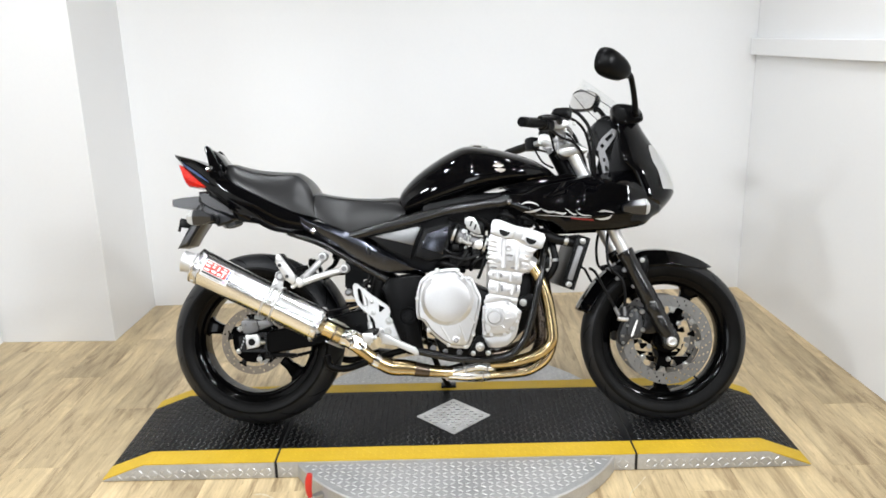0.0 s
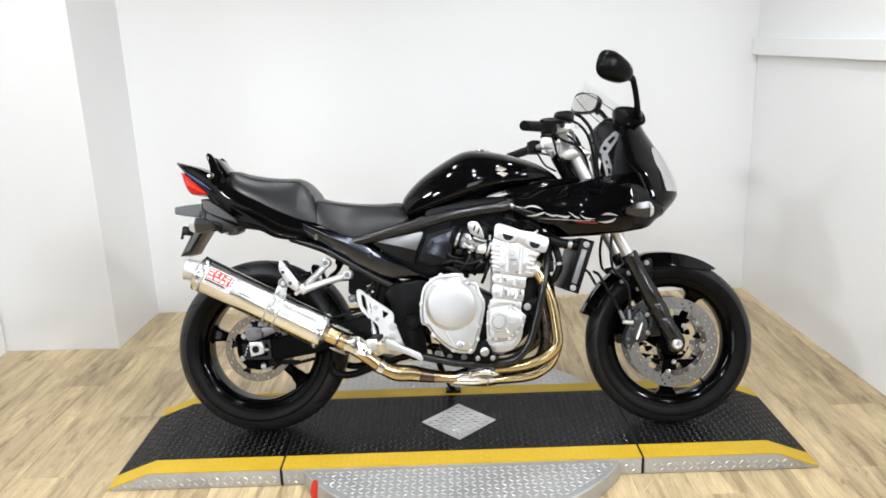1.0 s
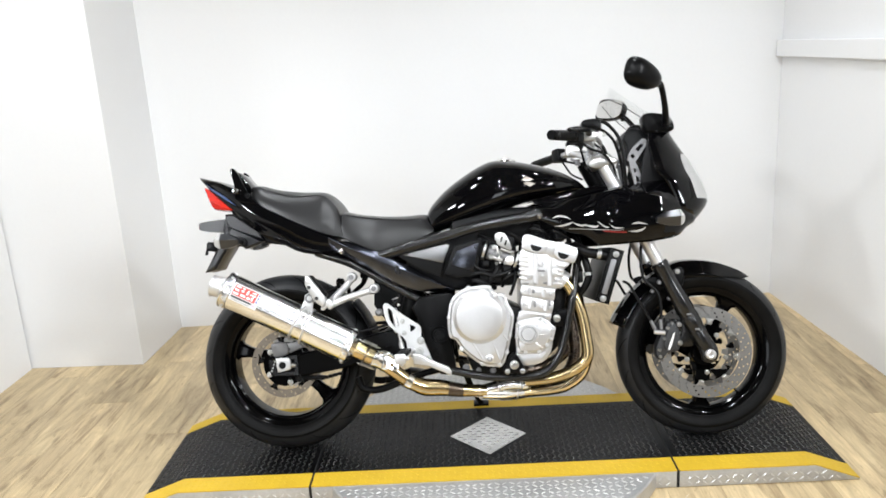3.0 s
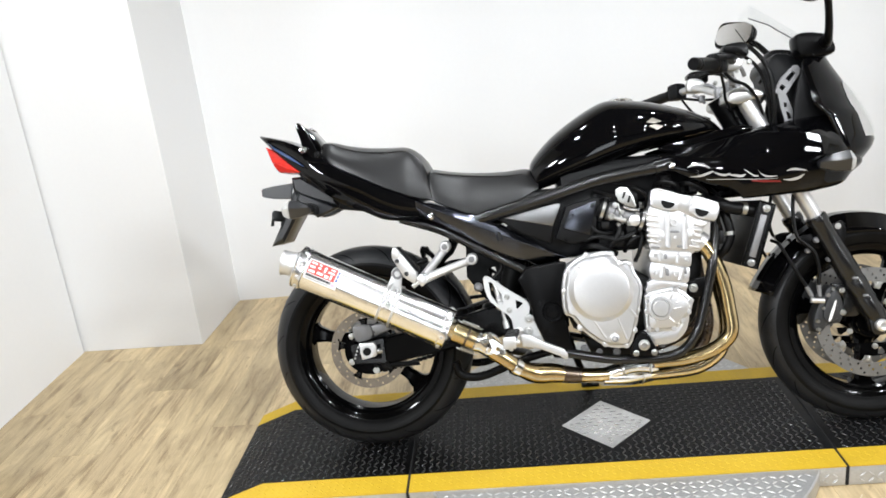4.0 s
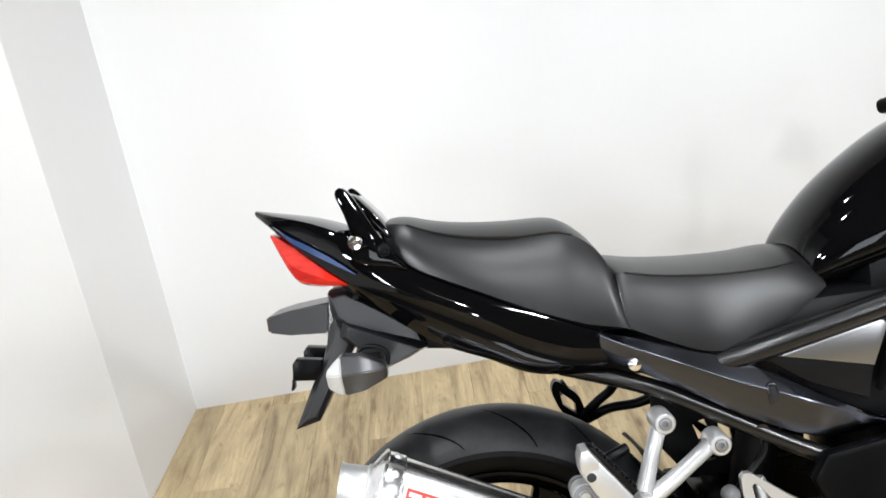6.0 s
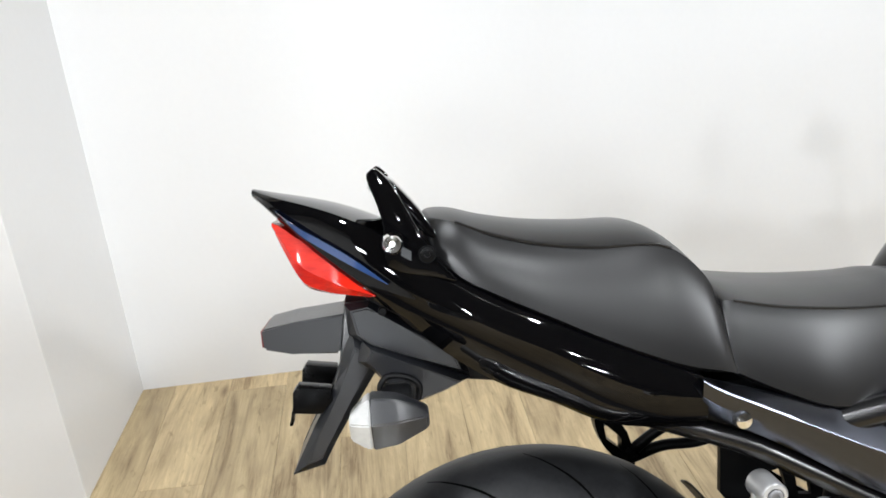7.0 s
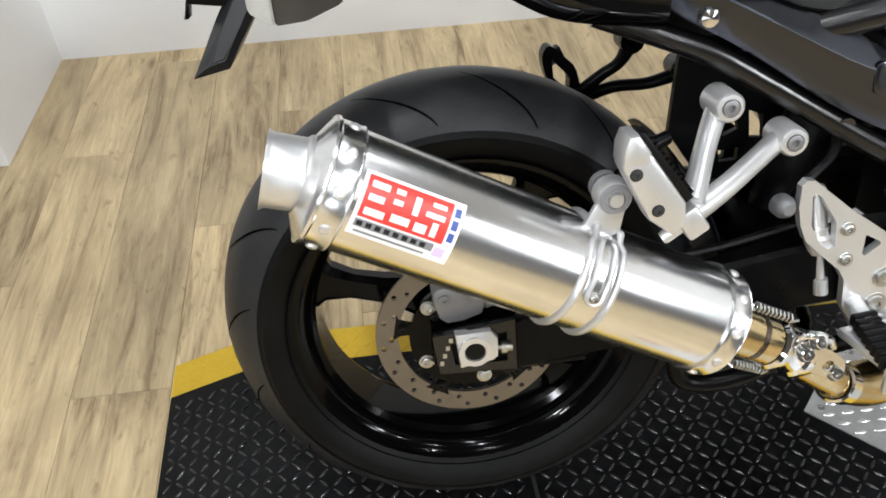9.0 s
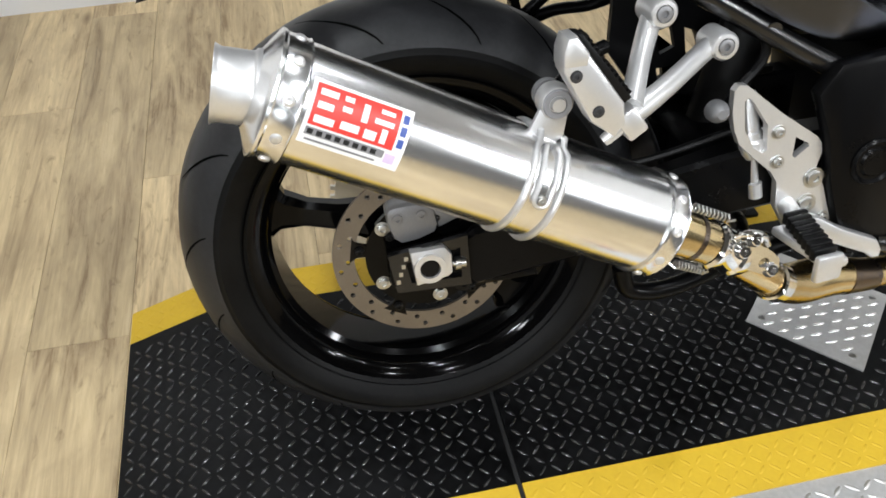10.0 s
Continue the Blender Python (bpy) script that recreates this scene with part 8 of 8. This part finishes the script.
windscreen = thicken(part("windscreen", sheet(screen_at, 18, 24), M["screen"], bike, "clear acrylic windscreen", angle=70), 0.0015)
windscreen.visible_shadow = False
for v in (0.0, 1.0):
    part("screen_edge", tube([screen_at(u / 10, v) for u in range(11)], 0.0016, sides=6, steps=2), M["guard"], windscreen, "thin dark edge of the screen")
dash = bmesh.new()
add_slab(dash, rounded([(0.524, 1.060), (0.542, 1.090), (0.582, 1.086), (0.640, 1.060), (0.655, 0.960), (0.635, 0.910), (0.606, 0.905), (0.560, 0.990), (0.540, 0.990), (0.535, 1.030)], 4), -0.085, 0.105, 0.010)
dash = part("instrument_panel", dash, M["plastic"], bike, "black instrument panel")
part("dial", lathe([(0.0, 0.006), (0.032, 0.006), (0.036, 0.0)], axis((0.536, 0.02, 1.056), (0.48, 0.02, 1.070)), 28), M["satin"], dash)
for s in (-1, 1):
    upper = pierced([(0.527, 0.977), (0.535, 1.000), (0.548, 1.020), (0.582, 1.050), (0.592, 1.048), (0.602, 1.032), (0.585, 1.010), (0.557, 0.972), (0.540, 0.968)],
                    [[(0.556, 1.014), (0.578, 1.034), (0.585, 1.026), (0.566, 1.004)], [(0.538, 0.990), (0.546, 1.000), (0.556, 0.990), (0.548, 0.980)]], s * 0.108, s * 0.118)
    stay = part("fairing_stay", upper, M["caliper"], bike, "silver fairing stay with openings")
    lower = pierced([(0.534, 0.970), (0.556, 0.972), (0.570, 0.930), (0.580, 0.892), (0.550, 0.890), (0.540, 0.932)], [[(0.548, 0.948), (0.558, 0.946), (0.556, 0.932), (0.549, 0.934)], [(0.554, 0.922), (0.563, 0.918), (0.568, 0.900), (0.556, 0.900)]], s * 0.110, s * 0.117)
    part("stay_leg", lower, M["caliper"], stay, "silver stay leg")
for s in (-1, 1):
    wing = bmesh.new()
    add_slab(wing, rounded([(0.572, 0.870), (0.650, 0.876), (0.662, 0.950), (0.640, 1.030), (0.605, 1.062), (0.592, 1.020), (0.574, 0.960)], 3), s * 0.122, s * 0.136, 0.006)
    part("inner_panel", wing, M["plastic"], bike, "black inner fairing panel")
    base = bmesh.new()
    add_slab(base, rounded([(0.579, 1.118), (0.590, 1.131), (0.619, 1.133), (0.668, 1.121), (0.687, 1.088), (0.676, 1.067), (0.607, 1.064), (0.584, 1.084)], 3), s * 0.090, s * 0.150, 0.010)
    mirror_base = part("mirror_base", base, M["satin"], bike, "black mirror mount")
    part("mirror_stalk", tube([(0.660, s * 0.145, 1.100), (0.646, s * 0.200, 1.100), (0.634, s * 0.245, 1.140), (0.612, s * 0.300, 1.190), (0.598, s * 0.315, 1.196)], 0.010, radii=[0.018, 0.012, 0.010, 0.010, 0.013]), M["satin"], mirror_base)
    m = Matrix.Translation((0.541 if s < 0 else 0.568, s * 0.370, 1.214 if s < 0 else 1.240)) @ pose(0, 0, 0, 0, 18) @ pose(0, 0, 0, 0, 0, -54 if s < 0 else 33)
    shell = bmesh.new()
    ring_list = []
    for d, f in ((-0.014, 0.94), (-0.010, 1.0), (0.0, 1.0), (0.014, 0.93), (0.028, 0.74), (0.036, 0.45), (0.039, 0.1)):
        ring = []
        for k in range(32):
            a = 2 * math.pi * k / 32
            cy, sz = math.cos(a), math.sin(a)
            ring.append(m @ Vector((d, (0.075 if s < 0 else 0.082) * f * math.copysign(abs(cy) ** (0.85 if s < 0 else 0.6), cy), (0.044 + 0.013 * cy * s) * f * math.copysign(abs(sz) ** (0.8 if s < 0 else 0.6), sz))))
        ring_list.append(ring)
    rings(shell, ring_list)
    mirror = part("mirror", shell, M["satin"], mirror_base, "black mirror shell")
    glass = bmesh.new()
    glass.faces.new([glass.verts.new(m @ Vector((-0.0152, (0.069 if s < 0 else 0.076) * math.copysign(abs(math.cos(a)) ** 0.6, math.cos(a)), 0.038 * math.copysign(abs(math.sin(a)) ** 0.6, math.sin(a))))) for a in (2 * math.pi * k / 32 for k in range(32))])
    part("mirror_glass", glass, M["mirror"], mirror_base, "mirror glass", smooth=False)

# radiator
rad = bmesh.new()
rad_m = Matrix.Translation((0.4365, 0, 0.581)) @ pose(0, 0, 0, 0, 18.8)
add_box(rad, (-0.0235, -0.187, -0.0945), (0.0235, 0.187, 0.0945), 0.003, rad_m)
radiator = part("radiator", rad, M["hose"], bike, "black radiator")
rims = bmesh.new()
for lo, hi in (((-0.0235, -0.1905, -0.0945), (-0.0175, -0.186, 0.0945)), ((0.0175, -0.1905, -0.0945), (0.0235, -0.186, 0.0945)), ((-0.0175, -0.1905, 0.0880), (0.0175, -0.186, 0.0945)), ((-0.0175, -0.1905, -0.0945), (0.0175, -0.186, -0.0880))):
    add_box(rims, lo, hi, 0.001, rad_m)
parts("end_rim", rims, M["satin"], radiator)
core_bm = bmesh.new()
for k in range(30):
    add_box(core_bm, (0.0235, -0.170, -0.088 + k * 0.0060), (0.0265, 0.170, -0.0855 + k * 0.0060), 0, rad_m)
part("radiator_fins", core_bm, M["oil"], radiator)
face = bmesh.new()
add_box(face, (-0.010, -0.1900, -0.064), (0.008, -0.186, 0.058), 0.003, rad_m)
part("end_plate", face, M["caliper"], radiator, "grey end plate")
rb = bmesh.new()
for dz in (-0.080, 0.076):
    add_bolt(rb, rad_m @ Vector((0.0, -0.190, dz)), (0, -1, 0), 0.008, 0.006)
parts("radiator_bolt", rb, M["zinc"], radiator)
hose_bm = bmesh.new()
add_tube(hose_bm, [(0.310, -0.10, 0.690), (0.335, -0.140, 0.682), (0.352, -0.165, 0.672), (0.372, -0.168, 0.662), (0.410, -0.165, 0.655), (0.436, -0.160, 0.648)], 0.0175)
add_tube(hose_bm, [(0.355, -0.120, 0.670), (0.364, -0.140, 0.633), (0.372, -0.142, 0.583), (0.357, -0.135, 0.544), (0.335, -0.120, 0.520)], 0.0125)
parts("radiator_hose", hose_bm, M["hose"], radiator, "black coolant hose")
ring_bm = bmesh.new()
add_lathe(ring_bm, [(0.0175, -0.006), (0.0200, -0.006), (0.0200, 0.006), (0.0175, 0.006)], axis((0.404, -0.166, 0.656), (0.436, -0.160, 0.648)), 20)
add_lathe(ring_bm, [(0.0125, -0.005), (0.0150, -0.005), (0.0150, 0.005), (0.0125, 0.005)], axis((0.370, -0.142, 0.590), (0.371, -0.142, 0.575)), 20)
add_bolt(ring_bm, (0.406, -0.186, 0.656), (0, -1, 0), 0.006, 0.006, 8)
parts("hose_clip", ring_bm, M["zinc"], radiator)

# ---- floor planks ----
PLANK_W, PLANK_L, GAP = 0.18, 1.22, 0.0006


def plank_mesh(length):
    bm = bmesh.new()
    add_slab(bm, [(0, -0.0035), (PLANK_W - GAP, -0.0035), (PLANK_W - GAP, 0.0), (0, 0.0)], 0, length - GAP, 0)
    top = [e for e in bm.edges if all(abs(v.co.z) < 1e-6 for v in e.verts)]
    bmesh.ops.bevel(bm, geom=top, offset=0.0007, segments=1, affect="EDGES")
    me = finish("plank", bm, M["plank"], False)
    return me


FAR_END, NEAR_END = 1.655, -4.9
full_plank = plank_mesh(PLANK_L)
cut_planks = {}
X_START = -1.402 - 6 * PLANK_W
for i in range(24):
    x = X_START + i * PLANK_W
    y = 0.25 + (i - 6) * 0.37 * PLANK_L
    while y > NEAR_END:
        y -= PLANK_L
    while y < FAR_END:
        start, end = max(y, NEAR_END), min(y + PLANK_L, FAR_END)
        long = round(end - start, 3)
        if long > 0.02:
            mesh = full_plank if abs(long - PLANK_L) < 0.002 else cut_planks.setdefault(long, plank_mesh(long))
            ob = new("plank", mesh)
            ob.location = (x, start, 0)
            ob.parent = floor
        y += PLANK_L
# thin pale smears of old adhesive and a hairline scratch on the planks
for label, line, half in (("pale dried adhesive smear on the floor", [(0.447, -0.517), (0.511, -0.515), (0.555, -0.547), (0.534, -0.583), (0.463, -0.609), (0.408, -0.637), (0.320, -0.652), (0.278, -0.695)], 0.0045),
                          ("pale hairline scratch on the floor", [(0.640, -0.345), (0.600, -0.400), (0.563, -0.450), (0.577, -0.509), (0.708, -0.537), (0.751, -0.581)], 0.0022),
                          ("pale dried adhesive smear on the floor", [(-0.672, -0.401), (-0.640, -0.402), (-0.590, -0.438), (-0.550, -0.497), (-0.530, -0.538)], 0.0045)):
    rng = random.Random(len(line))
    smear_rings = []
    path = curve([(x, y, 0.0) for x, y in line], 8)
    for k, (x, y, _) in enumerate(path):
        nx, ny = path[min(k + 1, len(path) - 1)][0] - path[max(k - 1, 0)][0], path[min(k + 1, len(path) - 1)][1] - path[max(k - 1, 0)][1]
        long = math.hypot(nx, ny) or 1.0
        wide = half * rng.uniform(0.35, 1.2) * (0.2 if k in (0, len(path) - 1) else 1.0)
        smear_rings.append([(x - ny / long * wide, y + nx / long * wide, 0.0006), (x + ny / long * wide, y - nx / long * wide, 0.0006)])
    smear = part("floor_mark", rings(bmesh.new(), smear_rings, close=False, caps=False), M["smear"], floor, label)
far = bmesh.new()
for lo, hi in (((-8, SOUTH, -0.004), (8, -4.9, -0.001)), ((-8, -4.9, -0.004), (X_START - 0.001, 1.5, -0.001)), ((X_START + 24 * PLANK_W, -4.9, -0.004), (8, 1.5, -0.001))):
    add_box(far, lo, hi)
structure("floor_hall", far, M["plank"], "oak-look floor of the hall beyond the bay")
